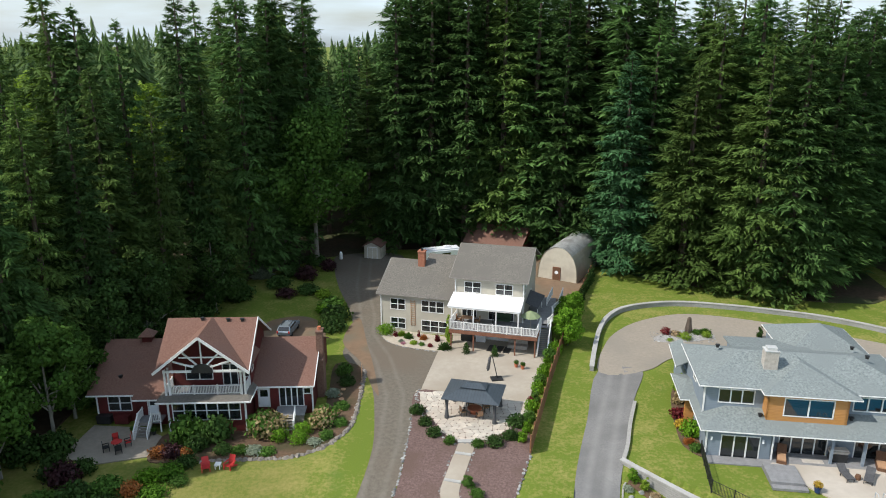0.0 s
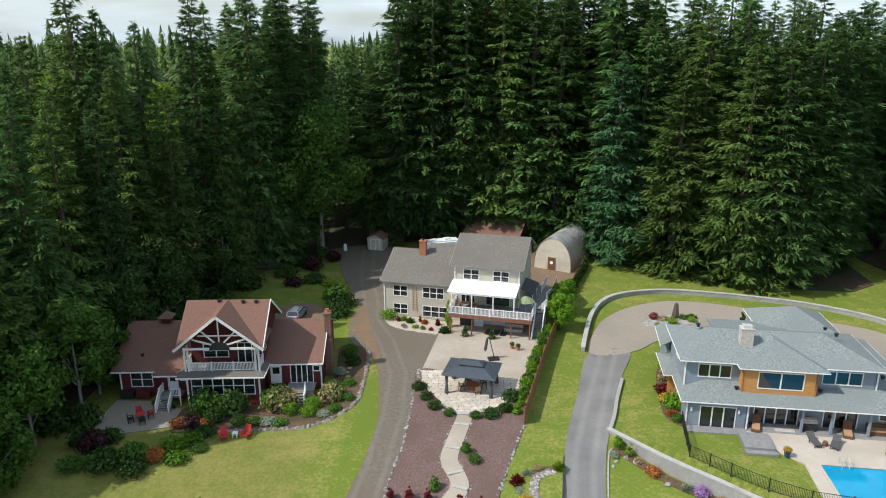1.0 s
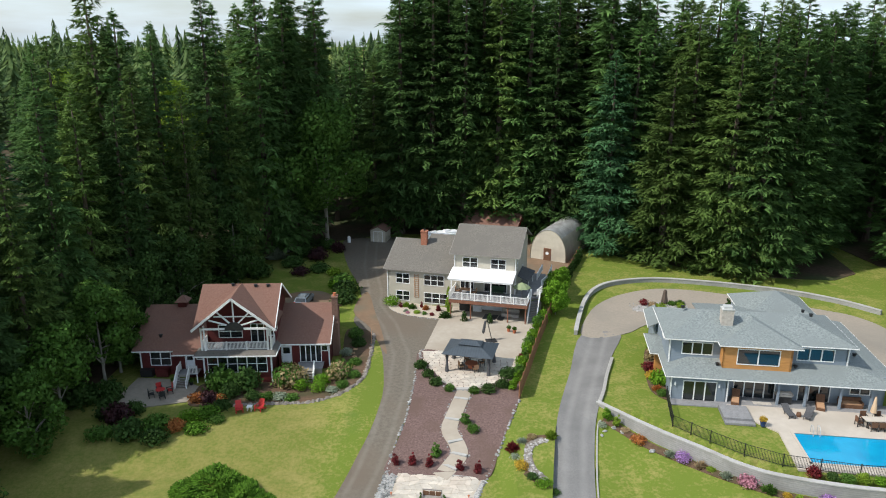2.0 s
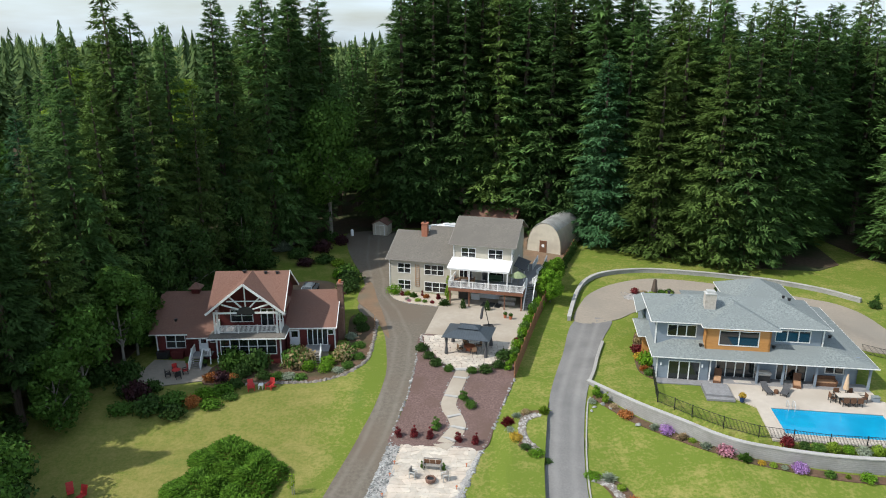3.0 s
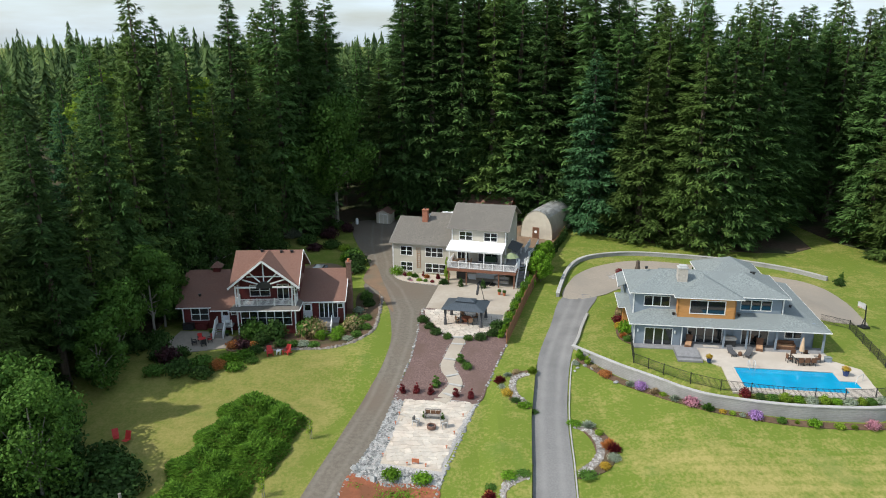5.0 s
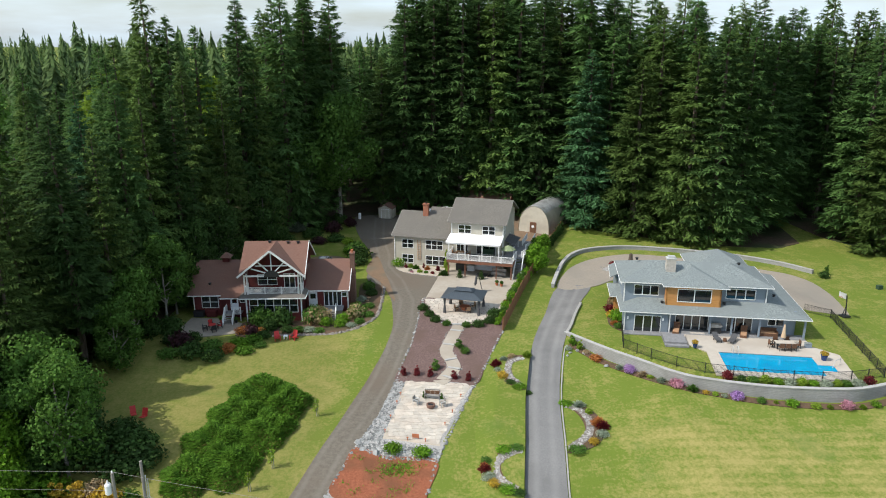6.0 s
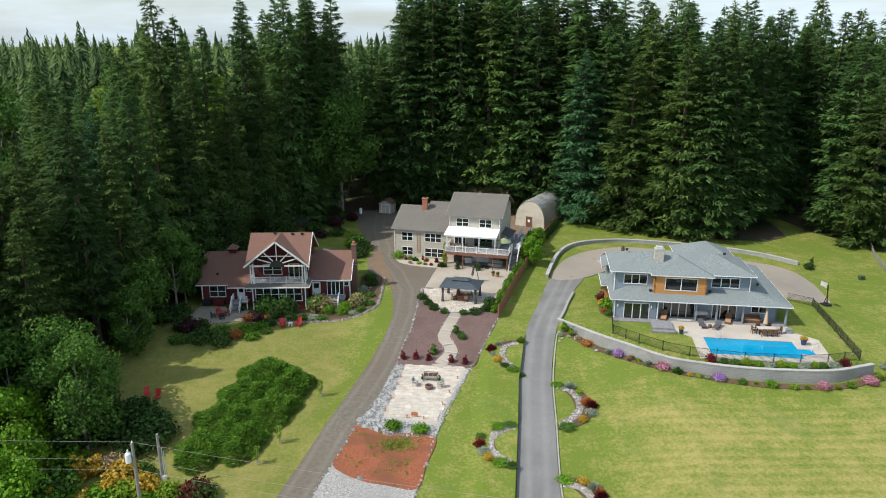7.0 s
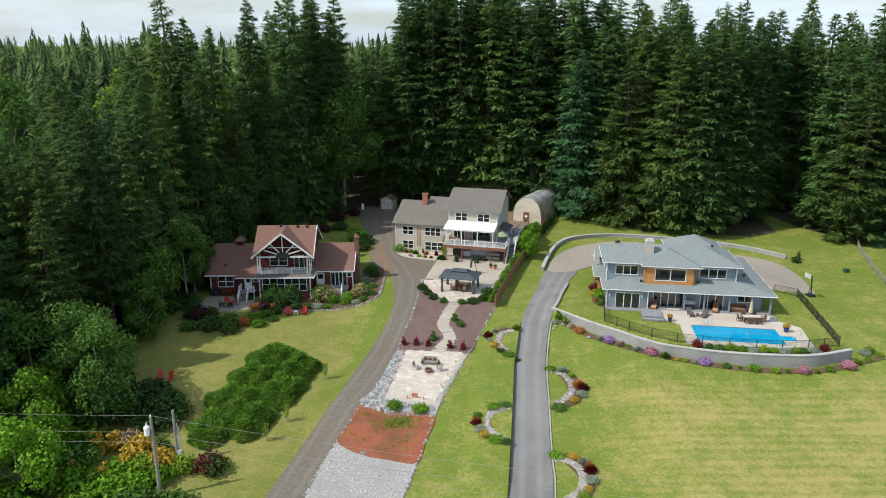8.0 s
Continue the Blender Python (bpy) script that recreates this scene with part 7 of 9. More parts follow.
hoop()
ub = thing("utility_box", pose(67.4, 71.3, ground(67, 71), 0, 0, 10), "dark green utility box on the lawn", "box")
part("body", boxes((-0.4, 0.4, -0.3, 0.3, 0, 0.5)), "dark_green_fabric", ub)
part("lid", boxes((-0.43, 0.43, -0.33, 0.33, 0.5, 0.58)), "dark_green_fabric", ub)

# ---- poles and wires by the road ----
pole = thing("utility_pole", pose(-26.1, 17.3, ground(-26, 17)), "grey wooden utility pole with a transformer and wires", "utility pole")
top = 3.3 - ground(-26, 17)
part("pole", turned([(0.17, -0.3), (0.15, top * 0.5), (0.12, top)], 12), "grey_wood", pole)
tr = part("transformer", turned([(0.22, 0), (0.27, 0.06), (0.27, 0.85), (0.2, 0.95), (0.05, 1.0)], 16), "porcelain", pole, "pale grey transformer can")
tr.location = (-0.45, -0.05, top - 1.9)
part("bushing", turned([(0.06, 0), (0.09, 0.06), (0.05, 0.12), (0.08, 0.18), (0.03, 0.3)], 8), "porcelain", tr).location = (0, 0, 1.0)
part("bracket", beams([((-0.3, 0, top - 1.3), (0, 0, top - 1.3))], 0.08), "black_metal", pole)
part("insulator", turned([(0.05, 0), (0.08, 0.08), (0.04, 0.2)], 8), "porcelain", pole).location = (0, 0, top)
pole2 = thing("service_pole", pose(-26.1, 22.2, ground(-26, 22)), "short weathered service pole with conduits", "utility pole")
t2 = 1.2 - ground(-26, 22)
part("pole", turned([(0.15, -0.3), (0.12, t2)], 12), "grey_wood", pole2)
part("conduit", turned([(0.05, 0), (0.05, t2 - 1.4)], 8), "steel", pole2).location = (0.25, 0, 0)
part("conduit", turned([(0.05, 0), (0.05, t2 - 1.8)], 8), "steel", pole2).location = (0.38, 0.05, 0)
part("meter_box", boxes((0.1, 0.5, -0.22, -0.05, 0.9, 1.5)), "steel", pole2)


def wire(p, q, sag, label):
    bm = bmesh.new()
    pts = [Vector(p).lerp(Vector(q), i / 16) - Vector((0, 0, sag * 4 * (i / 16) * (1 - i / 16))) for i in range(17)]
    for a, b in zip(pts, pts[1:]):
        beam(bm, a, b, 0.018)
    solo("overhead_wire", bm, "grey_wood", label, "cable", group="overhead wires")


for dz, pz, sg in ((0.1, 3.3, 0.5), (-1.6, 1.9, 0.6), (-2.6, 0.6, 0.6)):
    wire((-26.1, 17.3, 3.3 + dz), (20.0, 8.5, pz - 1.2), sg, "thin grey overhead wire strung from the pole")
    wire((-26.1, 17.3, 3.3 + dz), (-75.0, 20.0, pz + 0.6), sg, "thin grey overhead wire strung from the pole")

# ---- garden furniture ----
for x, y, a in ((-21.3, 53.3, 20), (-19.2, 53.6, -20)):
    h = thing("adirondack_chair", pose(x, y, ground(x, y), 0, 0, a), "red wooden Adirondack chair facing down the lawn", "chair", group="red chairs")
    part("seat", beams([((0, -0.45, 0.38), (0, 0.3, 0.22))], 0.55, 0.05), "red_paint", h)
    part("backrest", beams([((0, 0.2, 0.22), (0, 0.55, 1.05))], 0.6, 0.05), "red_paint", h)
    for s in (-0.34, 0.34):
        part("armrest", boxes((s - 0.07, s + 0.07, -0.5, 0.4, 0.55, 0.59)), "red_paint", h)
        part("leg", boxes((s - 0.04, s + 0.04, -0.48, -0.38, 0, 0.56)), "red_paint", h)
        part("leg", beams([((s, -0.3, 0.35), (s, 0.6, 0.0))], 0.05, 0.12), "red_paint", h)
st = thing("side_table", pose(-20.25, 53.5, ground(-20.2, 53.5)), "small white side table between the red chairs", "table")
part("tabletop", boxes((-0.27, 0.27, -0.27, 0.27, 0.45, 0.5)), "porcelain", st)
for x in (-0.2, 0.2):
    for y in (-0.2, 0.2):
        part("leg", boxes((x - 0.03, x + 0.03, y - 0.03, y + 0.03, 0, 0.45)), "porcelain", st)
for x, y, a in ((-33.0, 36.3, 30), (-31.8, 35.9, -10)):
    h = thing("adirondack_chair", pose(x, y, ground(x, y), 0, 0, a), "red wooden chair in shade at the lawn's edge", "chair", group="red chairs")
    part("seat", beams([((0, -0.45, 0.38), (0, 0.3, 0.22))], 0.55, 0.05), "red_paint", h)
    part("backrest", beams([((0, 0.2, 0.22), (0, 0.55, 1.05))], 0.6, 0.05), "red_paint", h)
drape("patio_red_house", [(-35.0, 61.0), (-30.2, 60.6), (-27.4, 59.0), (-27.4, 55.3), (-31.7, 54.0), (-35.4, 55.2)], "aggregate", 0.05, "grey paved patio beside the red house", "patio")
bt = thing("bistro_table", pose(-30.8, 56.8, ground(-30.8, 56.8) + 0.05), "dark metal bistro table with a red top", "table")
part("tabletop", turned([(0.5, 0.7), (0.5, 0.74)], 18), "red_paint", bt)
part("leg", turned([(0.3, 0), (0.05, 0.06), (0.05, 0.7)], 10), "black_metal", bt)
for k, a in enumerate((30, 120, 210, 300)):
    c, s = math.cos(radians(a)), math.sin(radians(a))
    chair(pose(-30.8 + 0.95 * c, 56.8 + 0.95 * s, ground(-30.8, 56.8) + 0.05, 0, 0, a - 90), "black_metal", "red_paint" if k < 2 else "black_metal", "metal patio chair beside the red house", "bistro chairs")
for u in (-35.0 + 1.2, -32.0):
    b = thing("storage_bin", pose(u - 0.3, 61.6, ground(u, 61.6) + 0.05), "dark storage bin against the red wall", "box")
    part("body", boxes((-0.7, 0.7, -0.4, 0.4, -0.02, 0.75)), "black_metal" if u < -33 else "red_siding", b)
    part("lid", boxes((-0.73, 0.73, -0.43, 0.43, 0.75, 0.82)), "black_metal" if u < -33 else "red_siding", b)


def bench():
    z = ground(-1.0, 39.5) + 0.08
    h = thing("garden_bench", pose(-1.0, 39.9, z, 0, 0, -8), "weathered wooden garden bench with cushions on the lower patio", "bench")
    part("seat", boxes((-0.85, 0.85, -0.3, 0.25, 0.4, 0.46)), "grey_wood", h)
    for i in range(3):
        part("cushion", boxes((-0.8 + 0.55 * i, -0.3 + 0.55 * i, 0.1, 0.2, 0.48, 0.85)), "wicker", h)
    part("back_rail", boxes((-0.85, 0.85, 0.22, 0.28, 0.88, 0.98)), "grey_wood", h)
    for x in (-0.82, 0.82):
        part("armrest", boxes((x - 0.05, x + 0.05, -0.32, 0.28, 0.64, 0.69)), "grey_wood", h)
        for y in (-0.27, 0.24):
            part("leg", boxes((x - 0.04, x + 0.04, y - 0.04, y + 0.04, 0, 0.92 if y > 0 else 0.65)), "grey_wood", h)
    h = thing("fire_pit", pose(-1.15, 38.0, z), "round brick fire pit with a dark bowl on the lower patio", "fire pit")
    bm = bmesh.new()
    rings = [(0.46, 0), (0.48, 0.3), (0.34, 0.32), (0.33, 0.12)]
    lathe(bm, rings, 22)
    part("ring", bm, "dark_brick", h)
    part("bowl", turned([(0.30, 0.14), (0.33, 0.2)], 18), "black_metal", h)


bench()
for x, y, a in ((-2.75, 38.6, 65), (0.15, 38.2, -70)):
    chair(pose(x, y, ground(x, y) + 0.08, 0, 0, a), "steel", "grey_wood", "pale weathered chair beside the fire pit", "fire pit chairs")
# on and beneath the deck of the cream house
E0 = pose(-8.0, 84.5, 0, 0, 0, -14.5)
um = thing("green_umbrella", E0 @ pose(19.8, -1.8, 2.25), "open sage-green patio umbrella on the deck", "umbrella")
part("pole", turned([(0.03, 0), (0.03, 2.4)], 8), "grey_wood", um)
bm = lathe(bmesh.new(), [(1.25, 1.75), (0.75, 2.1), (0.04, 2.45)], 8)
part("canopy", bm, "green_fabric", um)
sw = thing("swing_seat", E0 @ pose(16.2, -0.9, 2.25), "porch swing seat with a dark green canopy on the deck", "swing seat")
part("canopy", boxes((-1.2, 1.2, -0.6, 0.6, 1.75, 1.85)), "dark_green_fabric", sw)
part("seat", boxes((-1.0, 1.0, -0.3, 0.4, 0.45, 0.6)), "dark_green_fabric", sw)
part("backrest", boxes((-1.0, 1.0, 0.35, 0.48, 0.6, 1.2)), "dark_green_fabric", sw)
for x in (-1.15, 1.15):
    part("frame", beams([((x, -0.6, 0), (x, 0, 1.8)), ((x, 0.6, 0), (x, 0, 1.8))], 0.06), "black_metal", sw)
dt = thing("deck_table", E0 @ pose(12.0, -1.6, 2.25), "wooden table on the deck beneath the awning", "table")
part("tabletop", boxes((-0.8, 0.8, -0.5, 0.5, 0.7, 0.76)), "tan_cushion", dt)
for x in (-0.7, 0.7):
    for y in (-0.4, 0.4):
        part("leg", boxes((x - 0.04, x + 0.04, y - 0.04, y + 0.04, 0, 0.7)), "wicker", dt)
for x in (-1.2, 1.2):
    chair(E0 @ pose(12.0 + x, -1.6, 2.25, 0, 0, -90 if x > 0 else 90), "wicker", "tan_cushion", "wooden deck chair with a tan seat", "deck chairs")
for k in range(3):
    m = thing("dark_mat", E0 @ pose(15.2 + 1.0 * k, -2.6, -0.44, 0, 0, -4), "dark rubber mat on the patio below the deck", "mat", group="dark mats")
    part("mat", boxes((-0.42, 0.42, -0.95, 0.95, 0, 0.03)), "black_metal", m)
s2 = thing("patio_sofa", E0 @ pose(18.3, -1.6, -0.44), "grey covered patio sofa below the deck", "sofa")
part("seat", boxes((-1.2, 1.2, -0.45, 0.45, 0, 0.45)), "chimney_stone", s2)
part("backrest", boxes((-1.2, 1.2, 0.3, 0.5, 0.45, 0.9)), "chimney_stone", s2)
ac = thing("dark_bin", E0 @ pose(11.7, -0.8, -0.44), "dark box stored beneath the deck", "box")
part("body", boxes((-0.7, 0.7, -0.4, 0.4, 0, 1.0)), "black_metal", ac)
part("lid", boxes((-0.74, 0.74, -0.44, 0.44, 1.0, 1.07)), "black_metal", ac)
fz = thing("white_cabinet", E0 @ pose(13.5, -0.7, -0.44), "low white cabinet beneath the deck", "cabinet")
part("body", boxes((-0.6, 0.6, -0.35, 0.35, 0, 0.85)), "porcelain", fz)
part("lid", boxes((-0.63, 0.63, -0.38, 0.38, 0.85, 0.92)), "porcelain", fz)
tk = thing("white_tank", pose(-17.3, 113.5, ground(-17, 113)), "white upright tank beside the parking", "tank")
part("tank", turned([(0.25, 0), (0.3, 0.1), (0.3, 1.1), (0.15, 1.3), (0.06, 1.35)], 12), "porcelain", tk)

# ---- shrubs ----
SHRUBS = {}


def shrub_mesh(style, material):
    """A leafy mound of unit radius, on a dense dark core of the same leaves."""
    key = (style, material)
    if key in SHRUBS:
        return SHRUBS[key]
    r = random.Random(len(SHRUBS) + 7)
    if style == "mound":
        bl = [(0.45 * math.cos(a), 0.45 * math.sin(a), 0.42 + 0.12 * r.random(), 0.5 + 0.1 * r.random()) for a in np.arange(0, 6.28, 1.05)] + [(0, 0, 0.75, 0.52)]
        me = leaf_cloud("foliage", len(SHRUBS) + 40, bl, 900, 0.2, material)
    elif style == "ball":
        me = leaf_cloud("foliage", len(SHRUBS) + 40, [(0, 0, 0.8, 0.85), (0.12, 0.1, 0.75, 0.85)], 900, 0.17, material)
    elif style == "upright":
        bl = [(0.25 * math.cos(a * 2.1), 0.25 * math.sin(a * 2.1), 0.35 + 0.3 * a, 0.5 - 0.065 * a) for a in range(6)]
        me = leaf_cloud("foliage", len(SHRUBS) + 40, bl, 800, 0.19, material)
    elif style == "spiky":
        rr = np.random.RandomState(len(SHRUBS) + 3)
        V, Fc = [], []
        for i in range(320):
            a, e = rr.uniform(0, 6.28), rr.uniform(0.25, 1.5)
            L = rr.uniform(0.6, 1.15)
            d = np.array([math.cos(a) * math.cos(e), math.sin(a) * math.cos(e), math.sin(e)])
            s = np.array([-math.sin(a), math.cos(a), 0]) * 0.05
            b = np.array([rr.uniform(-0.25, 0.25), rr.uniform(-0.25, 0.25), 0])
            n = len(V)
            V += [tuple(b - s), tuple(b + s), tuple(b + d * L * 0.7 + s), tuple(b + d * L + np.array([0, 0, -0.12])), tuple(b + d * L * 0.7 - s)]
            Fc.append((n, n + 1, n + 2, n + 3, n + 4))
        me = leaf_mesh("foliage", V, Fc, material)
    SHRUBS[key] = me
    return me


WORDS = {"shrub": "dark green", "bright_shrub": "bright green", "red_leaf": "burgundy red", "purple_leaf": "dark purple", "yellow_leaf": "golden yellow", "orange_leaf": "orange red", "grey_leaf": "silvery green", "pink_flower": "pink flowering", "lilac_flower": "lilac flowering", "cream_flower": "cream flowering", "maple": "mid-green", "juniper": "fresh green", "dry_grass": "straw-coloured", "yellow_green": "yellow-green"}
FORMS = {"mound": "mounded shrub", "ball": "clipped round shrub", "upright": "upright shrub", "spiky": "grassy clump"}
spin = random.Random(17)


def plant(x, y, r, h, material, style="mound", where="in the garden bed", lift=0.0, group="garden shrubs", z=None):
    g = ground(x, y) if z is None else z
    top = {"mound": 1.2, "ball": 1.6, "upright": 2.0, "spiky": 1.1}[style]
    solo("shrub", shrub_mesh(style, material), None, f"{WORDS[material]} {FORMS[style]} {where}", "shrub", pose(x, y, g + lift - 0.05, 0, 0, spin.uniform(0, 360)) @ Matrix.Diagonal((r, r * spin.uniform(0.88, 1.1), h / top, 1)), group=group)


def plants(rows, where, group):
    for x, y, r, h, material, style in rows:
        plant(x, y, r, h, material, style, where, group=group)


plants([(-2.6, 62.3, 0.85, 1.1, "shrub", "mound"), (-1.7, 60.0, 0.75, 1.0, "shrub", "mound"), (-0.8, 58.0, 0.8, 1.0, "shrub", "mound"), (0.7, 56.6, 0.65, 0.9, "maple", "mound"), (3.3, 56.0, 0.65, 0.9, "maple", "mound"), (4.9, 56.3, 1.0, 1.0, "shrub", "mound"), (6.5, 57.4, 0.9, 1.05, "shrub", "mound"), (7.3, 59.8, 1.0, 1.3, "shrub", "mound"), (7.6, 56.9, 0.8, 1.3, "bright_shrub", "upright")], "at the rim of the flagstone patio", "patio shrubs")
plants([(2.2, 50.3, 0.8, 1.3, "maple", "upright"), (2.9, 49.2, 0.7, 0.9, "maple", "mound"), (-0.7, 46.0, 0.8, 1.3, "maple", "upright")], "in the bark bed beside the path", "bed shrubs")
plants([(x, y, 0.6, 1.25, "red_leaf", "upright") for x, y in ((-4.5, 44.9), (-2.9, 44.9), (-1.3, 44.7), (1.5, 44.2), (3.2, 43.9))], "in a row above the lower patio", "red barberry row")
plants([(-4.8, 30.6, 0.9, 1.0, "bright_shrub", "mound"), (-1.9, 30.1, 0.9, 1.0, "bright_shrub", "mound"), (-1.95, 40.0, 0.3, 0.95, "maple", "upright"), (0.05, 39.7, 0.3, 0.95, "maple", "upright")], "beside the lower patio", "lower patio plants")
plants([(8.2, 58.6, 0.75, 1.4, "bright_shrub", "upright"), (8.7, 60.6, 0.8, 1.3, "maple", "mound"), (9.2, 62.8, 0.8, 1.4, "bright_shrub", "mound"), (9.8, 64.8, 0.8, 1.4, "maple", "upright"), (10.3, 66.8, 0.8, 1.4, "bright_shrub", "mound"), (10.9, 68.8, 0.8, 1.3, "maple", "mound"), (11.5, 70.8, 0.8, 1.5, "bright_shrub", "mound"), (12.1, 72.8, 0.9, 1.6, "bright_shrub", "upright"), (12.8, 74.8, 1.0, 1.8, "maple", "mound"), (13.6, 76.6, 1.0, 1.9, "bright_shrub", "mound")], "along the cedar fence", "fence shrubs")
plants([(17.2, 86.0, 1.0, 1.6, "maple", "mound"), (19.6, 92.8, 0.8, 2.1, "shrub", "upright"), (20.2, 94.4, 0.8, 2.1, "shrub", "upright"), (20.8, 96.0, 0.8, 2.2, "shrub", "upright"), (21.4, 97.6, 0.8, 2.1, "shrub", "upright"), (21.9, 99.2, 0.8, 2.2, "shrub", "upright"), (22.5, 100.8, 0.8, 2.1, "shrub", "upright"), (23.1, 102.4, 0.8, 2.2, "shrub", "upright"), (23.7, 104.0, 0.8, 2.1, "shrub", "upright")], "in the hedge by the fence", "fence hedge")
# bed of the cream house
drape("bed_cream_house", smooth_line([(-8.0, 83.2), (-7.2, 80.8), (-5.6, 79.2), (-3.2, 78.2), (-0.8, 77.5), (0.6, 77.4), (1.2, 81.0), (-2.0, 82.6), (-6.0, 83.7)], 3, True), "flag_bed", 0.06, "pale gravel bed with flowers before the cream house", "flower bed", grid=0.8)
plants([(-7.2, 82.7, 1.15, 1.5, "bright_shrub", "ball"), (-6.0, 81.9, 0.5, 0.9, "red_leaf", "upright"), (-5.2, 82.2, 0.7, 0.9, "yellow_green", "spiky"), (-4.3, 81.4, 0.75, 1.0, "maple", "spiky"), (-3.0, 81.6, 0.35, 1.1, "red_leaf", "upright"), (-2.4, 81.0, 0.55, 0.9, "orange_leaf", "spiky"), (-3.6, 79.6, 0.5, 0.6, "yellow_green", "mound"), (-2.6, 79.2, 0.45, 0.55, "maple", "mound"), (-1.5, 78.7, 0.35, 0.6, "red_leaf", "mound"), (-0.6, 80.4, 0.4, 1.3, "red_leaf", "spiky"), (0.3, 78.0, 1.0, 1.2, "shrub", "spiky"), (0.8, 79.8, 0.7, 4.0, "yellow_green", "upright"), (-5.2, 80.2, 0.4, 0.5, "grey_leaf", "mound"), (-4.9, 79.6, 0.35, 0.4, "pink_flower", "mound")], "before the cream house", "cream house flowers")
for x, y, s in ((2.9, 76.7, 1.0), (6.3, 75.9, 1.0)):
    t = thing("topiary", pose(x, y, ground(x, y)), "small clipped cone evergreen on the patio", "shrub", group="topiaries")
    part("foliage", leaf_cloud("foliage", 90, [(0, 0, 0.35, 0.45), (0, 0, 0.75, 0.36), (0, 0, 1.1, 0.26), (0, 0, 1.4, 0.14)], 700, 0.13, "shrub"), None, t)
    part("stem", turned([(0.05, 0), (0.04, 0.6)], 8), "bark_trunk", t)


def potted(m, pot_mat, leaf_mat, label, r=0.24, h=0.4):
    t = thing("potted_plant", m, label, "potted plant")
    part("pot", turned([(r * 0.7, 0), (r, h), (r * 1.08, h), (r * 1.08, h + 0.05), (r * 0.9, h + 0.05)], 14), pot_mat, t)
    p = part("foliage", shrub_mesh("mound", leaf_mat), None, t)
    p.matrix_local = pose(0, 0, h) @ Matrix.Diagonal((r * 1.3, r * 1.3, 0.45, 1))


potted(pose(8.6, 72.9, ground(8, 72) + 0.055), "terracotta", "maple", "green plant in a terracotta pot on the patio")
potted(pose(9.3, 72.4, ground(9, 72) + 0.055), "terracotta", "maple", "green plant in a terracotta pot on the patio")
potted(pose(9.2, 63.9, ground(9, 64) + 0.06), "red_paint", "red_leaf", "red pot beside the fence", 0.28, 0.45)
potted(on_terrace(8.7, -4.0, 0.2), "blue_glaze", "yellow_leaf", "yellow flowers in a dark blue pot by the platform", 0.3, 0.5)
potted(on_terrace(23.0, -5.6, 0.235), "blue_glaze", "yellow_leaf", "yellow flowers in a blue glazed pot at the pool corner", 0.38, 0.6)
potted(pose(-30.4, 59.4, ground(-30, 59) + 0.05), "terracotta", "maple", "potted plant at the foot of the stairs", 0.22, 0.35)
potted(pose(-28.3, 59.3, ground(-28, 59) + 0.05), "black_metal", "maple", "potted plant at the foot of the stairs", 0.22, 0.35)

# retaining wall: row above, row below
TOP_ROW = ((31.9, 40.0, 0.8, 1.15, "red_leaf"), (33.3, 39.6, 0.65, 0.7, "shrub"), (34.5, 39.3, 0.8, 0.7, "maple"), (35.7, 39.1, 0.75, 1.0, "yellow_green"), (37.0, 38.9, 0.65, 0.7, "bright_shrub"), (38.3, 38.7, 0.9, 0.7, "grey_leaf"), (39.5, 38.6, 0.75, 1.0, "yellow_green"), (40.7, 38.5, 0.7, 0.65, "bright_shrub"), (42.0, 38.3, 0.9, 0.7, "grey_leaf"), (43.2, 38.3, 0.65, 0.85, "yellow_green"), (44.3, 38.4, 0.7, 0.7, "maple"), (45.5, 38.4, 0.9, 0.75, "grey_leaf"), (46.9, 38.7, 0.85, 1.1, "red_leaf"))
for x, y, r, h, mt in TOP_ROW:
    plant(x, y, r * 0.85, h, mt, "mound", "between wall and pool fence", z=0.1, group="wall top shrubs")
drape("bed_wall_foot", ribbon(smooth_line([(16.6, 51.2), (19.8, 47.4), (22.8, 44.6), (25.8, 41.5), (29.0, 39.4), (35.4, 37.4), (42.0, 36.7), (45.9, 36.9), (50.6, 38.3), (54.5, 39.8)], 5), 0.1, 0.8), "bed_soil", 0.04, "brown soil bed along the foot of the retaining wall", "flower bed", grid=0.7)
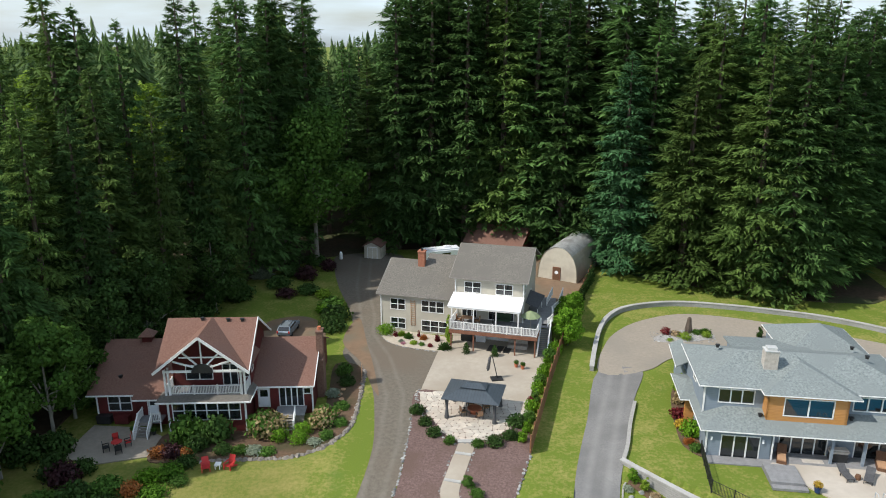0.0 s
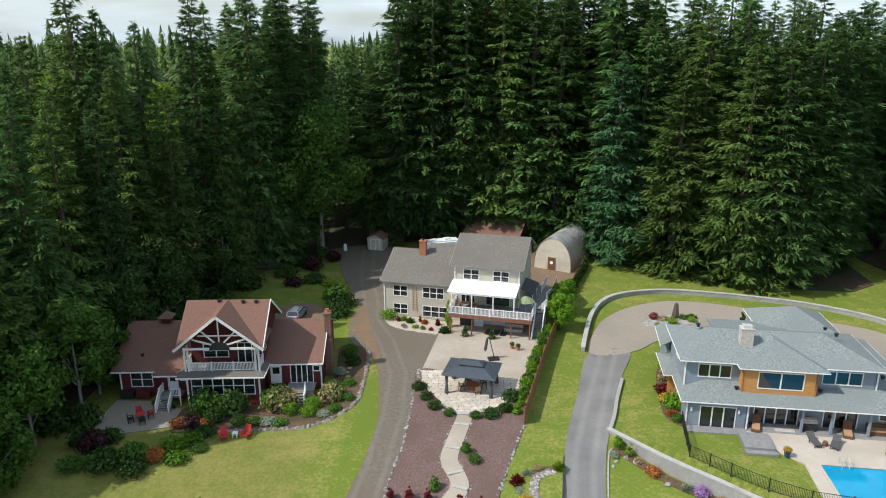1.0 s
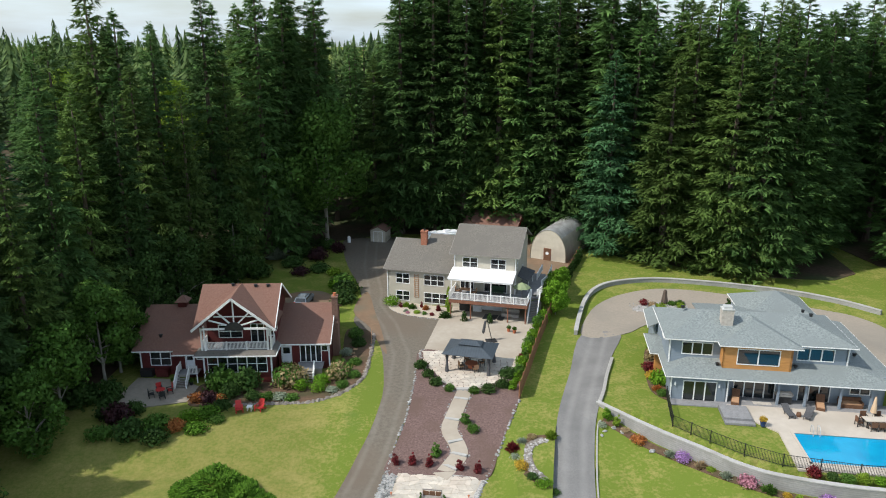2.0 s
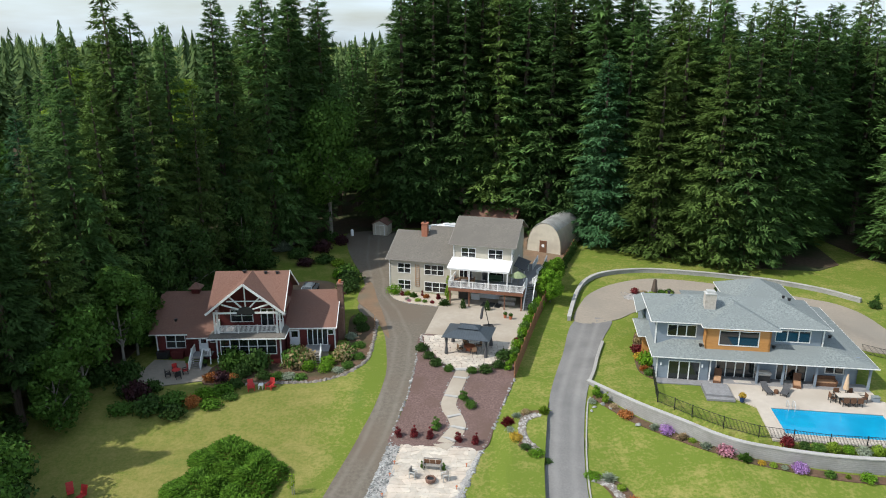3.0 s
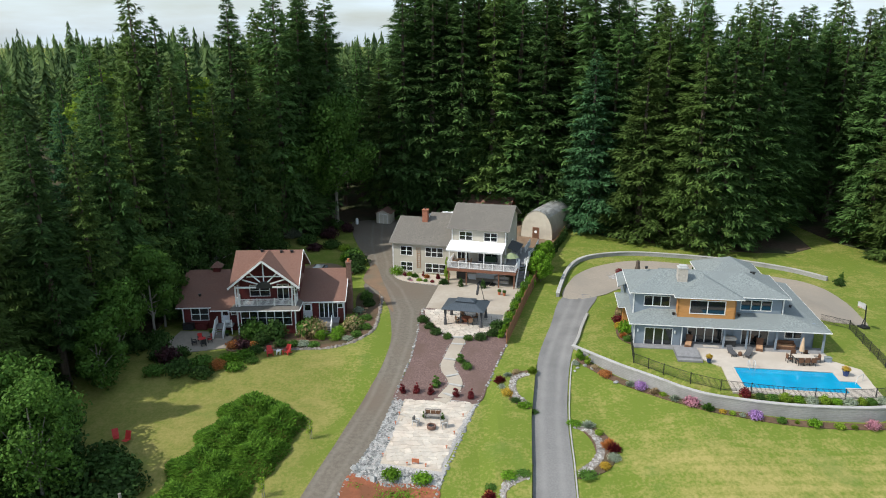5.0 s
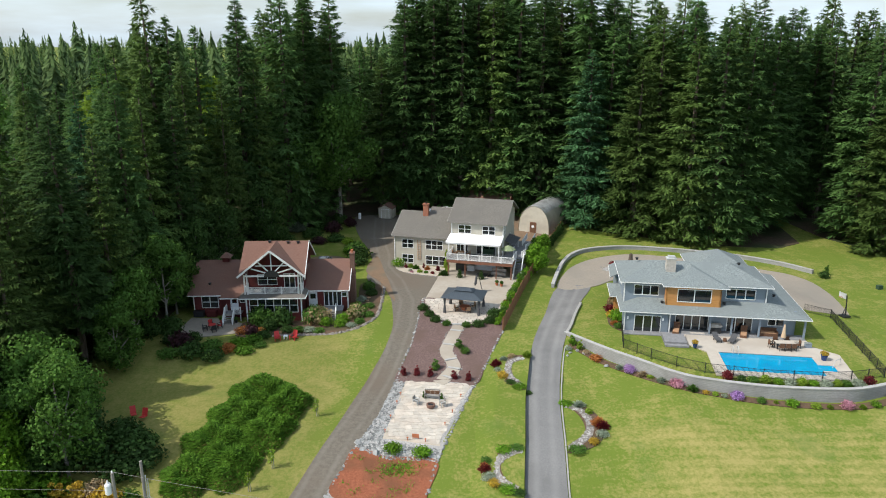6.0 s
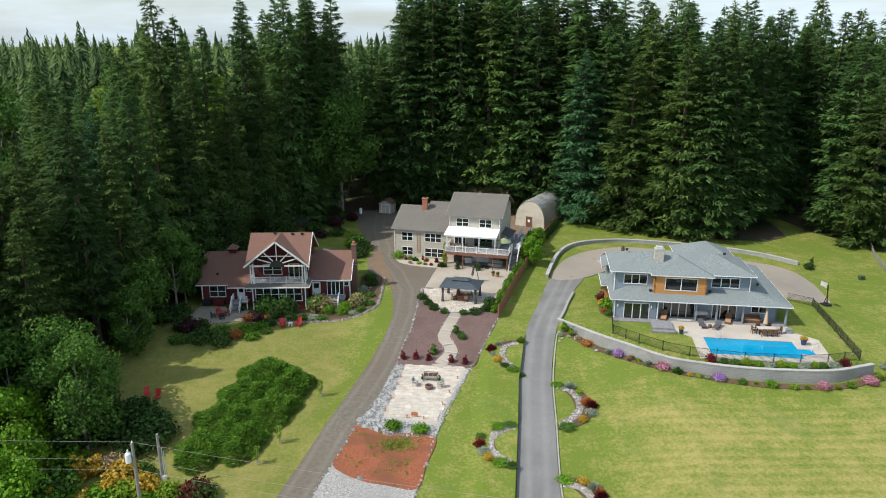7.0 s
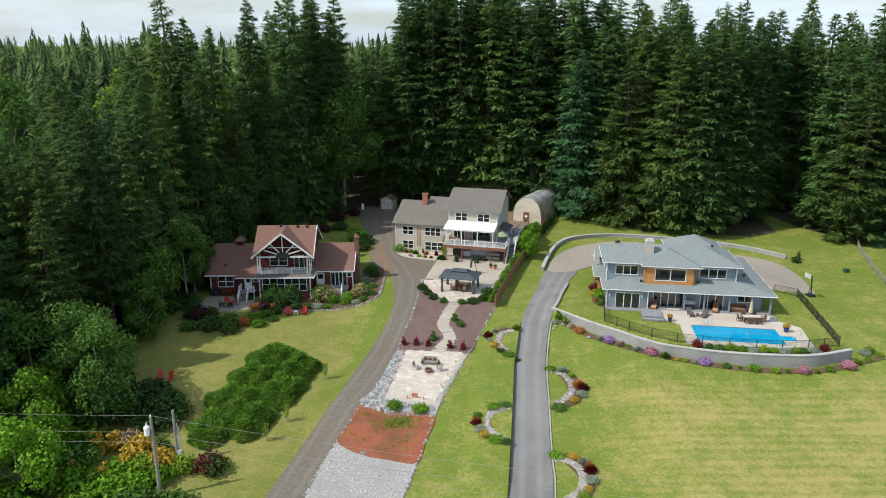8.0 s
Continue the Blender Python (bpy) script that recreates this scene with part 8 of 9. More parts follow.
FOOT = [(18.9, 47.6, 0.80, 0.77, "orange_leaf", "mound"), (21.3, 45.4, 0.64, 0.68, "grey_leaf", "spiky"), (22.2, 44.6, 0.76, 0.98, "lilac_flower", "ball"), (23.5, 43.4, 0.64, 0.85, "dry_grass", "spiky"), (24.2, 42.8, 0.44, 0.42, "yellow_green", "mound"), (25.1, 41.6, 0.64, 0.77, "grey_leaf", "spiky"), (26.5, 40.4, 0.88, 0.94, "pink_flower", "mound"), (27.9, 39.4, 0.72, 0.94, "maple", "spiky"), (29.2, 38.8, 0.40, 0.42, "yellow_leaf", "mound"), (30.1, 38.4, 0.36, 0.51, "yellow_green", "mound"), (31.0, 38.1, 0.36, 0.38, "grey_leaf", "mound"), (32.2, 37.8, 0.80, 0.89, "lilac_flower", "mound"), (34.6, 37.1, 0.52, 0.68, "maple", "mound"), (36.1, 36.9, 0.32, 0.51, "yellow_green", "spiky"), (37.7, 36.6, 0.72, 0.81, "bright_shrub", "mound"), (40.1, 36.2, 0.60, 0.59, "yellow_green", "mound"), (41.5, 36.1, 0.40, 0.59, "yellow_green", "spiky"), (43.3, 36.0, 0.76, 0.98, "pink_flower", "ball"), (45.0, 36.1, 0.48, 0.59, "yellow_green", "spiky"), (46.6, 36.4, 0.52, 0.68, "bright_shrub", "mound"), (49.2, 37.1, 0.96, 1.02, "pink_flower", "mound"), (50.8, 37.9, 0.64, 0.85, "yellow_green", "spiky"), (52.4, 38.6, 0.56, 0.51, "bright_shrub", "mound"), (53.8, 40.9, 0.72, 0.94, "yellow_green", "mound"), (53.0, 40.4, 0.80, 0.68, "grey_leaf", "mound"), (54.6, 40.1, 0.64, 0.59, "yellow_green", "mound")]
plants(FOOT, "at the foot of the retaining wall", "wall foot shrubs")
plants([(16.5, 50.9, 0.75, 1.5, "bright_shrub", "upright"), (17.3, 49.9, 0.6, 1.3, "yellow_green", "upright"), (15.9, 49.9, 0.5, 0.5, "grey_leaf", "mound"), (18.0, 49.1, 0.5, 0.45, "dry_grass", "mound")], "at the corner of wall and drive", "corner shrubs")
# bed along the blue house
drape("bed_blue_house", smooth_line([(23.3, 53.6), (22.3, 55.5), (22.6, 58.5), (23.2, 61.5), (24.3, 65.5), (25.8, 68.0), (26.4, 66.0), (25.3, 62.0), (24.2, 57.5), (23.9, 54.5)], 3, True), "bed_soil", 0.04, "brown planting bed along the blue house", "flower bed", grid=0.8)
plants([(25.2, 66.0, 1.0, 2.2, "yellow_green", "upright"), (24.4, 63.4, 1.0, 1.9, "cream_flower", "upright"), (23.5, 60.6, 0.95, 1.1, "red_leaf", "mound"), (23.2, 58.6, 0.8, 0.9, "yellow_leaf", "mound"), (23.6, 57.2, 1.1, 1.8, "bright_shrub", "mound"), (23.0, 55.7, 0.7, 0.8, "orange_leaf", "spiky"), (23.2, 54.5, 0.6, 0.9, "maple", "mound")], "in the bed along the blue house", "blue house shrubs")


# beds beside the asphalt drive: soil, a crescent of pale gravel, shrubs
CRESCENTS = []


def drive_bed(poly, crescent, rows, name):
    drape("bed_" + name, smooth_line(poly, 4, True), "bed_soil", 0.035, "small curved planting bed beside the drive", "flower bed", grid=0.7)
    CRESCENTS.append(smooth_line(crescent, 5))
    drape("gravel_" + name, ribbon(smooth_line(crescent, 5), 0.42), "rubble", 0.05, "crescent of pale gravel in the planting bed", "gravel", grid=0.5)
    plants(rows, "in the crescent bed beside the drive", "drive bed shrubs")


drive_bed([(10.6, 48.3), (8.4, 48.0), (6.8, 46.6), (6.6, 45.0), (7.4, 42.8), (8.8, 41.2), (10.0, 40.9), (9.2, 42.2), (8.2, 44.2), (8.2, 46.2), (9.2, 47.4)], [(9.8, 47.6), (8.4, 46.8), (7.9, 45.4), (8.2, 43.6), (9.2, 41.9)], [(6.7, 46.5, 0.95, 1.0, "red_leaf", "spiky"), (7.6, 47.4, 0.6, 0.6, "grey_leaf", "spiky"), (8.6, 47.9, 0.5, 0.5, "cream_flower", "mound"), (10.5, 48.0, 0.7, 0.9, "yellow_green", "spiky"), (6.8, 45.4, 0.55, 0.5, "grey_leaf", "mound"), (7.2, 44.0, 0.75, 0.8, "yellow_leaf", "ball"), (8.0, 42.5, 0.6, 0.5, "shrub", "mound"), (8.9, 41.5, 0.8, 0.5, "bright_shrub", "mound"), (9.8, 41.0, 0.6, 0.4, "shrub", "mound")], "left_upper")
drive_bed([(8.2, 30.8), (6.4, 30.2), (4.7, 29.3), (3.9, 27.8), (4.4, 26.2), (5.8, 25.2), (7.7, 24.4), (6.6, 25.8), (5.8, 27.4), (6.0, 29.0), (7.2, 30.2)], [(7.8, 30.2), (6.2, 29.4), (5.3, 28.2), (5.5, 26.6), (7.1, 25.2)], [(4.5, 29.0, 0.65, 0.6, "maple", "mound"), (4.3, 28.0, 0.85, 0.95, "red_leaf", "spiky"), (4.2, 28.3, 0.45, 0.7, "orange_leaf", "mound"), (4.6, 26.9, 0.75, 0.6, "grey_leaf", "mound"), (5.0, 25.8, 0.65, 0.75, "yellow_leaf", "ball"), (6.2, 30.1, 0.9, 0.5, "bright_shrub", "mound"), (7.5, 30.4, 0.8, 0.4, "maple", "mound"), (6.2, 25.1, 0.9, 0.5, "bright_shrub", "mound"), (7.2, 24.7, 0.7, 0.4, "shrub", "mound")], "left_lower")
drive_bed([(13.5, 39.3), (15.4, 38.6), (16.8, 36.6), (17.1, 34.0), (16.2, 31.8), (14.2, 30.6), (12.6, 30.4), (14.0, 31.8), (15.0, 33.6), (15.0, 36.0), (14.2, 38.0)], [(13.9, 38.5), (15.3, 37.2), (15.7, 34.8), (14.9, 32.6), (13.1, 31.0)], [(13.8, 38.8, 0.8, 0.4, "bright_shrub", "mound"), (15.2, 38.4, 0.85, 0.7, "grey_leaf", "spiky"), (16.0, 37.0, 0.5, 0.6, "yellow_green", "mound"), (16.6, 34.8, 0.9, 1.0, "orange_leaf", "spiky"), (16.9, 34.2, 0.8, 1.0, "red_leaf", "spiky"), (16.6, 32.9, 0.7, 0.6, "grey_leaf", "mound"), (15.5, 31.7, 0.6, 0.6, "yellow_leaf", "mound"), (13.6, 30.8, 1.0, 0.4, "maple", "mound")], "right_upper")
drive_bed([(11.9, 23.6), (14.0, 23.4), (15.4, 21.8), (15.6, 19.6), (14.8, 17.6), (13.0, 16.4), (12.4, 16.8), (13.6, 18.4), (13.9, 20.2), (13.2, 21.8)], [(12.2, 22.9), (13.9, 22.0), (14.4, 20.2), (13.8, 18.2), (12.2, 16.9)], [(12.2, 23.3, 0.9, 0.4, "bright_shrub", "mound"), (13.9, 22.9, 0.65, 0.7, "yellow_leaf", "ball"), (14.9, 22.3, 0.75, 0.6, "grey_leaf", "spiky"), (15.3, 21.0, 0.85, 1.0, "red_leaf", "spiky"), (15.2, 21.4, 0.45, 0.9, "orange_leaf", "mound"), (15.2, 19.5, 0.75, 0.6, "grey_leaf", "mound"), (14.6, 18.3, 0.5, 0.5, "yellow_leaf", "mound"), (14.0, 17.4, 0.7, 0.6, "yellow_green", "mound")], "right_lower")

# island in the court
drape("bed_island", smooth_line([(26.9, 80.9), (29.0, 83.0), (32.0, 83.8), (34.8, 82.6), (34.6, 81.2), (31.5, 80.2), (28.6, 79.9)], 4, True), "gravel", 0.08, "pale river-stone island in the court", "rock bed", grid=0.8)
plants([(28.9, 82.6, 0.7, 1.0, "red_leaf", "ball"), (30.2, 82.2, 0.8, 0.7, "dry_grass", "mound"), (31.0, 81.0, 0.9, 1.0, "yellow_green", "ball"), (32.9, 82.6, 0.6, 0.8, "maple", "mound"), (33.8, 81.6, 0.7, 0.9, "yellow_green", "ball"), (34.2, 82.8, 0.9, 0.9, "maple", "spiky"), (28.9, 80.6, 0.5, 0.4, "yellow_green", "mound")], "on the stone island in the court", "island shrubs")
rk = thing("standing_stone", pose(32.0, 83.0, ground(32, 83)), "brown standing stone on the court island", "rock")
bm = turned([(0.45, 0), (0.5, 0.5), (0.35, 1.3), (0.28, 2.0), (0.12, 2.2)], 7)
part("stone", bm, "bark_trunk", rk)
plants([(61.7, 76.8, 0.9, 1.2, "shrub", "mound"), (62.9, 78.4, 0.7, 1.7, "maple", "upright"), (40.6, 81.4, 0.6, 1.8, "shrub", "upright")], "on the lawn by the court wall", "court shrubs")

# red house garden
drape("bed_red_house", smooth_line([(-9.2, 72.6), (-8.9, 66.1), (-9.2, 60.2), (-10.6, 56.9), (-13.2, 55.3), (-18.5, 54.9), (-24.4, 54.4), (-27.2, 54.8), (-27.0, 59.6), (-19.4, 60.0), (-13.0, 60.5), (-12.3, 66.0), (-12.6, 74.0)], 4, True), "bed_soil", 0.04, "shaded garden bed round the red house", "flower bed")
plants([(-24.6, 58.2, 1.7, 3.0, "maple", "mound"), (-21.8, 58.4, 1.6, 2.9, "shrub", "mound"), (-23.2, 56.6, 1.3, 1.8, "shrub", "mound"), (-17.2, 59.4, 1.75, 2.45, "cream_flower", "mound"), (-17.5, 59.6, 1.85, 2.6, "maple", "mound"), (-11.8, 60.4, 1.35, 1.95, "cream_flower", "mound"), (-11.7, 60.6, 1.45, 2.05, "maple", "mound"), (-15.8, 58.2, 0.9, 1.4, "bright_shrub", "ball"), (-13.6, 59.0, 0.95, 1.4, "bright_shrub", "ball"), (-13.7, 57.5, 0.9, 1.3, "bright_shrub", "ball"), (-26.4, 55.6, 1.0, 1.0, "orange_leaf", "mound"), (-25.2, 55.5, 1.2, 1.2, "purple_leaf", "mound"), (-24.0, 55.6, 0.8, 0.9, "orange_leaf", "mound"), (-20.6, 56.2, 1.0, 0.9, "shrub", "mound"), (-19.0, 56.0, 0.9, 0.9, "maple", "mound"), (-17.6, 56.0, 1.0, 0.8, "grey_leaf", "mound"), (-16.4, 55.9, 0.9, 0.7, "maple", "mound"), (-11.1, 57.8, 0.8, 0.9, "maple", "mound"), (-12.1, 57.0, 0.8, 0.6, "grey_leaf", "mound"), (-10.0, 60.0, 0.7, 0.8, "maple", "mound"), (-10.5, 68.7, 1.0, 1.2, "shrub", "mound"), (-10.4, 63.4, 0.9, 0.8, "maple", "mound"), (-11.2, 71.5, 1.1, 1.4, "maple", "mound"), (-11.7, 66.2, 0.8, 1.0, "grey_leaf", "mound")], "by the red house", "red house shrubs")
plants([(-30.8, 48.6, 1.6, 2.0, "shrub", "mound"), (-28.6, 49.6, 1.5, 1.9, "maple", "mound"), (-28.0, 47.8, 1.4, 1.5, "shrub", "mound"), (-26.7, 49.8, 1.0, 1.2, "orange_leaf", "mound"), (-25.8, 51.8, 1.4, 1.0, "bright_shrub", "mound"), (-24.2, 52.6, 1.4, 1.1, "juniper", "mound"), (-24.6, 49.6, 1.3, 0.9, "juniper", "mound"), (-23.2, 53.9, 1.0, 1.2, "shrub", "mound"), (-33.0, 51.2, 1.6, 2.2, "purple_leaf", "mound"), (-32.1, 53.0, 1.2, 1.5, "shrub", "mound"), (-34.6, 52.5, 1.6, 2.2, "shrub", "mound"), (-35.8, 56.0, 1.5, 2.6, "shrub", "mound"), (-23.1, 51.3, 0.9, 0.7, "maple", "mound"), (-33.6, 48.4, 1.3, 1.3, "maple", "mound")], "below the red house", "lawn edge shrubs")
# greenery beside the drive and at the wood's foot
plants([(-14.4, 84.0, 2.0, 2.0, "shrub", "mound"), (-14.6, 87.6, 2.2, 2.2, "shrub", "mound"), (-15.6, 91.5, 2.0, 1.8, "maple", "mound"), (-17.6, 96.0, 1.4, 1.2, "yellow_green", "mound"), (-20.0, 97.5, 1.8, 1.6, "shrub", "mound"), (-23.0, 96.0, 1.6, 1.4, "purple_leaf", "mound"), (-25.0, 100.0, 2.0, 2.0, "shrub", "mound"), (-21.3, 103.5, 1.8, 2.4, "purple_leaf", "mound"), (-24.0, 105.5, 1.8, 2.2, "shrub", "mound"), (-28.5, 104.0, 2.0, 2.5, "grey_leaf", "spiky"), (-29.5, 95.0, 2.2, 2.4, "shrub", "mound"), (-33.0, 88.0, 2.4, 2.8, "shrub", "mound"), (-34.5, 79.0, 2.2, 2.6, "shrub", "mound"), (-18.6, 108.0, 1.6, 2.0, "purple_leaf", "mound"), (-21.0, 110.5, 1.8, 2.2, "shrub", "mound"), (-16.4, 90.0, 1.4, 1.2, "bright_shrub", "mound")], "at the wood's edge beside the drive", "edge shrubs")
plants([(-33.3, 24.2, 1.5, 2.3, "yellow_leaf", "upright"), (-30.0, 22.9, 1.7, 2.6, "yellow_leaf", "mound"), (-27.6, 21.6, 1.6, 2.2, "yellow_leaf", "mound"), (-25.2, 21.0, 1.3, 1.8, "yellow_green", "mound"), (-31.8, 24.8, 1.3, 1.9, "dry_grass", "mound"), (-22.6, 21.2, 1.6, 1.9, "red_leaf", "mound"), (-22.3, 21.0, 1.7, 1.9, "shrub", "mound"), (-30.7, 21.2, 1.6, 2.4, "yellow_leaf", "upright"), (-34.8, 23.6, 1.3, 2.6, "yellow_leaf", "upright"), (-32.3, 19.4, 1.2, 2.2, "yellow_leaf", "upright"), (-35.4, 19.8, 1.0, 2.2, "yellow_leaf", "upright"), (-29.0, 20.6, 1.5, 2.2, "yellow_green", "mound"), (-26.9, 19.4, 1.4, 1.9, "bright_shrub", "mound"), (-28.8, 18.2, 1.6, 2.0, "bright_shrub", "mound"), (-28.6, 23.6, 1.3, 1.8, "maple", "mound")], "in the rough growth below the poles", "broom thicket")
plants([(x, y, 2.3, h, mt, "mound") for x, y, h, mt in ((-41.5, 17.0, 2.6, "bright_shrub"), (-38.0, 18.0, 2.6, "maple"), (-34.6, 18.5, 2.4, "bright_shrub"), (-31.4, 17.5, 2.2, "bright_shrub"), (-28.2, 16.0, 2.0, "maple"), (-43.5, 22.5, 3.0, "maple"), (-39.5, 22.8, 3.0, "bright_shrub"), (-36.0, 21.5, 2.6, "maple"), (-33.0, 14.5, 2.2, "bright_shrub"), (-37.0, 13.5, 2.4, "bright_shrub"), (-29.5, 12.5, 2.0, "maple"), (-34.4, 29.0, 2.6, "shrub"), (-30.6, 31.0, 1.9, "shrub"), (-32.6, 32.6, 2.0, "shrub"), (-29.4, 29.2, 1.7, "shrub"), (-37.5, 28.0, 3.0, "shrub"), (-30.8, 27.8, 2.0, "shrub"), (-39.5, 38.5, 2.6, "shrub"), (-37.8, 35.0, 2.4, "shrub"), (-36.2, 32.0, 2.6, "shrub"), (-42.0, 41.5, 2.6, "maple"), (-24.6, 15.5, 1.6, "maple"), (-26.5, 13.0, 2.0, "bright_shrub"), (-35.0, 10.0, 2.2, "bright_shrub"), (-40.5, 11.0, 2.4, "bright_shrub"), (-46.0, 17.5, 3.0, "bright_shrub"), (-31.0, 20.0, 1.9, "bright_shrub"), (-36.6, 24.6, 2.4, "bright_shrub"), (-40.0, 27.0, 3.0, "maple"), (-41.0, 31.5, 3.0, "shrub"), (-40.6, 35.5, 3.0, "shrub"), (-44.0, 45.0, 2.6, "shrub"), (-40.5, 48.6, 2.2, "shrub"), (-38.6, 55.2, 2.6, "shrub"), (-38.0, 66.0, 3.0, "shrub"), (-37.4, 74.0, 3.0, "shrub"))], "in the thicket below the lawn", "thicket")


def juniper(cx, cy, rx, ry, hh, n, seed):
    """A low spreading juniper: long feathery sprays over a rounded bank."""
    r = np.random.RandomState(seed)
    V, Fc = [], []
    for i in range(int(2.5 * n)):
        q = math.sqrt(r.uniform(0, 1))
        a = r.uniform(0, 6.28)
        x, y = cx + rx * q * math.cos(a) * (1 + 0.12 * math.sin(5 * a)), cy + ry * q * math.sin(a) * (1 + 0.12 * math.sin(4 * a + 1))
        lump = 0.28 * math.sin(2.0 * x + 0.9 * y) * math.cos(1.6 * y - 0.7 * x)
        z = ground(x, y) + hh * (1 - q ** 4) * (0.8 + lump) * r.uniform(0.72, 1.0)
        d = np.array([math.cos(a) * 0.5 - 0.3 + r.normal() * 0.45, math.sin(a) * 0.5 - 0.35 + r.normal() * 0.45, r.uniform(-0.1, 0.5)])
        d /= np.linalg.norm(d)
        c = np.cross(d, [0, 0, 1.0]) + r.uniform(-0.35, 0.35, 3)
        c /= np.linalg.norm(c)
        L = r.uniform(0.24, 0.52)
        p = np.array([x, y, z])
        k = len(V)
        V += [tuple(p - c * 0.06 * L), tuple(p + c * 0.06 * L), tuple(p + d * L * 0.55 + c * 0.16 * L), tuple(p + d * L), tuple(p + d * L * 0.55 - c * 0.16 * L)]
        Fc.append((k, k + 1, k + 2, k + 3, k + 4))
    solo("juniper", leaf_mesh("juniper", V, Fc, "juniper"), None, "spreading bright green juniper on the sloping lawn", "shrub", group="junipers")


for k, row in enumerate(((-20.4, 40.6, 3.4, 3.4, 1.7, 3000), (-17.8, 38.2, 3.2, 4.2, 1.7, 3000), (-21.6, 36.0, 3.2, 3.6, 1.7, 2800), (-18.6, 33.6, 3.2, 3.6, 1.5, 2600), (-22.8, 31.2, 3.2, 3.6, 1.5, 2600), (-20.6, 28.4, 2.8, 2.8, 1.7, 2000), (-24.2, 27.0, 2.4, 2.6, 1.5, 1500))):
    juniper(*row, 60 + k)
for x, y in ((-18.0, 25.6), (-16.4, 28.4), (-13.4, 36.4)):
    t = thing("sapling", pose(x, y, ground(x, y)), "thin staked sapling with few yellow-green leaves", "tree", group="saplings")
    part("stem", turned([(0.04, 0), (0.02, 2.0)], 6), "grey_wood", t)
    part("stake", boxes((0.15, 0.2, -0.03, 0.03, 0, 1.4)), "grey_wood", t)
    part("leaves", leaf_cloud("leaves", 77, [(0, 0, 1.2, 0.35), (0.1, 0, 1.8, 0.3), (-0.1, 0.1, 0.8, 0.3)], 160, 0.17, "yellow_green"), None, t)

# ---- stones ----
def rock_mesh(spots, name, material, label, category, seed=1, jitter=0.3):
    """Many small stones, each a rough block of its own, in one mesh. spots: x, y, size."""
    r = np.random.RandomState(seed)
    base = np.array([(1, 0, 0.1), (0.5, 0.85, 0), (-0.5, 0.85, 0.1), (-1, 0, 0), (-0.5, -0.85, 0.1), (0.5, -0.85, 0), (0.45, 0.25, 0.62), (-0.3, 0.4, 0.66), (-0.35, -0.4, 0.6), (0.3, -0.45, 0.64)])
    fcs = [(0, 1, 6), (1, 2, 7, 6), (2, 3, 7), (3, 4, 8), (3, 8, 7), (4, 5, 9, 8), (5, 0, 6, 9), (6, 7, 8, 9)]
    V, Fc = [], []
    for x, y, s in spots:
        a = r.uniform(0, 6.28)
        c, sn = math.cos(a), math.sin(a)
        q = base * (1 + r.uniform(-jitter, jitter, base.shape)) * s * np.array([1, r.uniform(0.6, 1), r.uniform(0.6, 1.0)])
        z = ground(x, y)
        n = len(V)
        V += [(x + c * p[0] - sn * p[1], y + sn * p[0] + c * p[1], z + p[2] - 0.02) for p in q]
        Fc += [tuple(n + i for i in f) for f in fcs]
    me = leaf_mesh(name, V, Fc, material)
    return tagged(new(name, me), label, category, kind="stuff")


def along(line, step, size, r, spread=0.08):
    out = []
    for a, b in zip(line, line[1:]):
        L = math.dist(a, b)
        k = max(1, int(L / step))
        for i in range(k):
            s = (i + r.uniform(0, 1)) / k
            out.append((a[0] + (b[0] - a[0]) * s + r.uniform(-spread, spread), a[1] + (b[1] - a[1]) * s + r.uniform(-spread, spread), size * r.uniform(0.65, 1.3)))
    return out


rr = random.Random(31)
EDGE1 = smooth_line([(-2.5, 67.3), (-3.1, 61.9), (-3.2, 58.1), (-3.8, 51.4), (-4.7, 47.2), (-5.5, 42.9), (-6.5, 37.4), (-8.6, 31.2), (-10.4, 26.0), (-11.4, 22.8), (-12.5, 17.3)], 5)
rock_mesh(along(EDGE1, 0.3, 0.2, rr), "stone_edging", "rock", "row of pale grey edging stones along the drive", "stones", 2)
EDGE2 = smooth_line([(8.0, 54.3), (5.8, 48.0), (3.9, 43.0), (1.9, 36.6), (0.1, 30.6), (-0.4, 29.2), (-1.3, 25.2), (-2.0, 22.1), (-3.1, 17.4)], 5)
rock_mesh(along(EDGE2, 0.3, 0.2, rr), "stone_edging", "rock", "row of grey edging stones along the lawn", "stones", 3)
left, right = ribbon(PATH_C, 0.92)[:len(PATH_C)], ribbon(PATH_C, 0.92)[len(PATH_C):]
rock_mesh(along(left, 0.26, 0.15, rr) + along(right, 0.26, 0.15, rr), "stone_edging", "rock", "small pale stones edging the garden path", "stones", 4)
RIM = smooth_line([(-2.5, 67.2), (-2.8, 65.4), (-1.8, 61.7), (-0.4, 58.3), (1.3, 56.5), (3.0, 56.3), (4.7, 56.8), (6.7, 58.4), (8.8, 61.5)], 5)
rock_mesh(along(RIM, 0.22, 0.22, rr, 0.2), "stone_edging", "rock", "rim of rocks below the flagstone patio", "stones", 5)
EDGE3 = smooth_line([(-9.0, 72.4), (-8.8, 66.1), (-9.0, 60.2), (-10.5, 56.9), (-13.3, 55.2), (-18.4, 54.9), (-22.3, 54.5)], 5)
rock_mesh(along(EDGE3, 0.24, 0.26, rr, 0.12) + along(EDGE3, 0.3, 0.3, rr, 0.1), "stone_edging", "rubble", "low dark rubble wall round the red house bed", "stones", 6)
EDGE4 = smooth_line([(-8.1, 83.0), (-7.2, 80.7), (-5.6, 79.1), (-3.2, 78.0), (-0.7, 77.3)], 5)
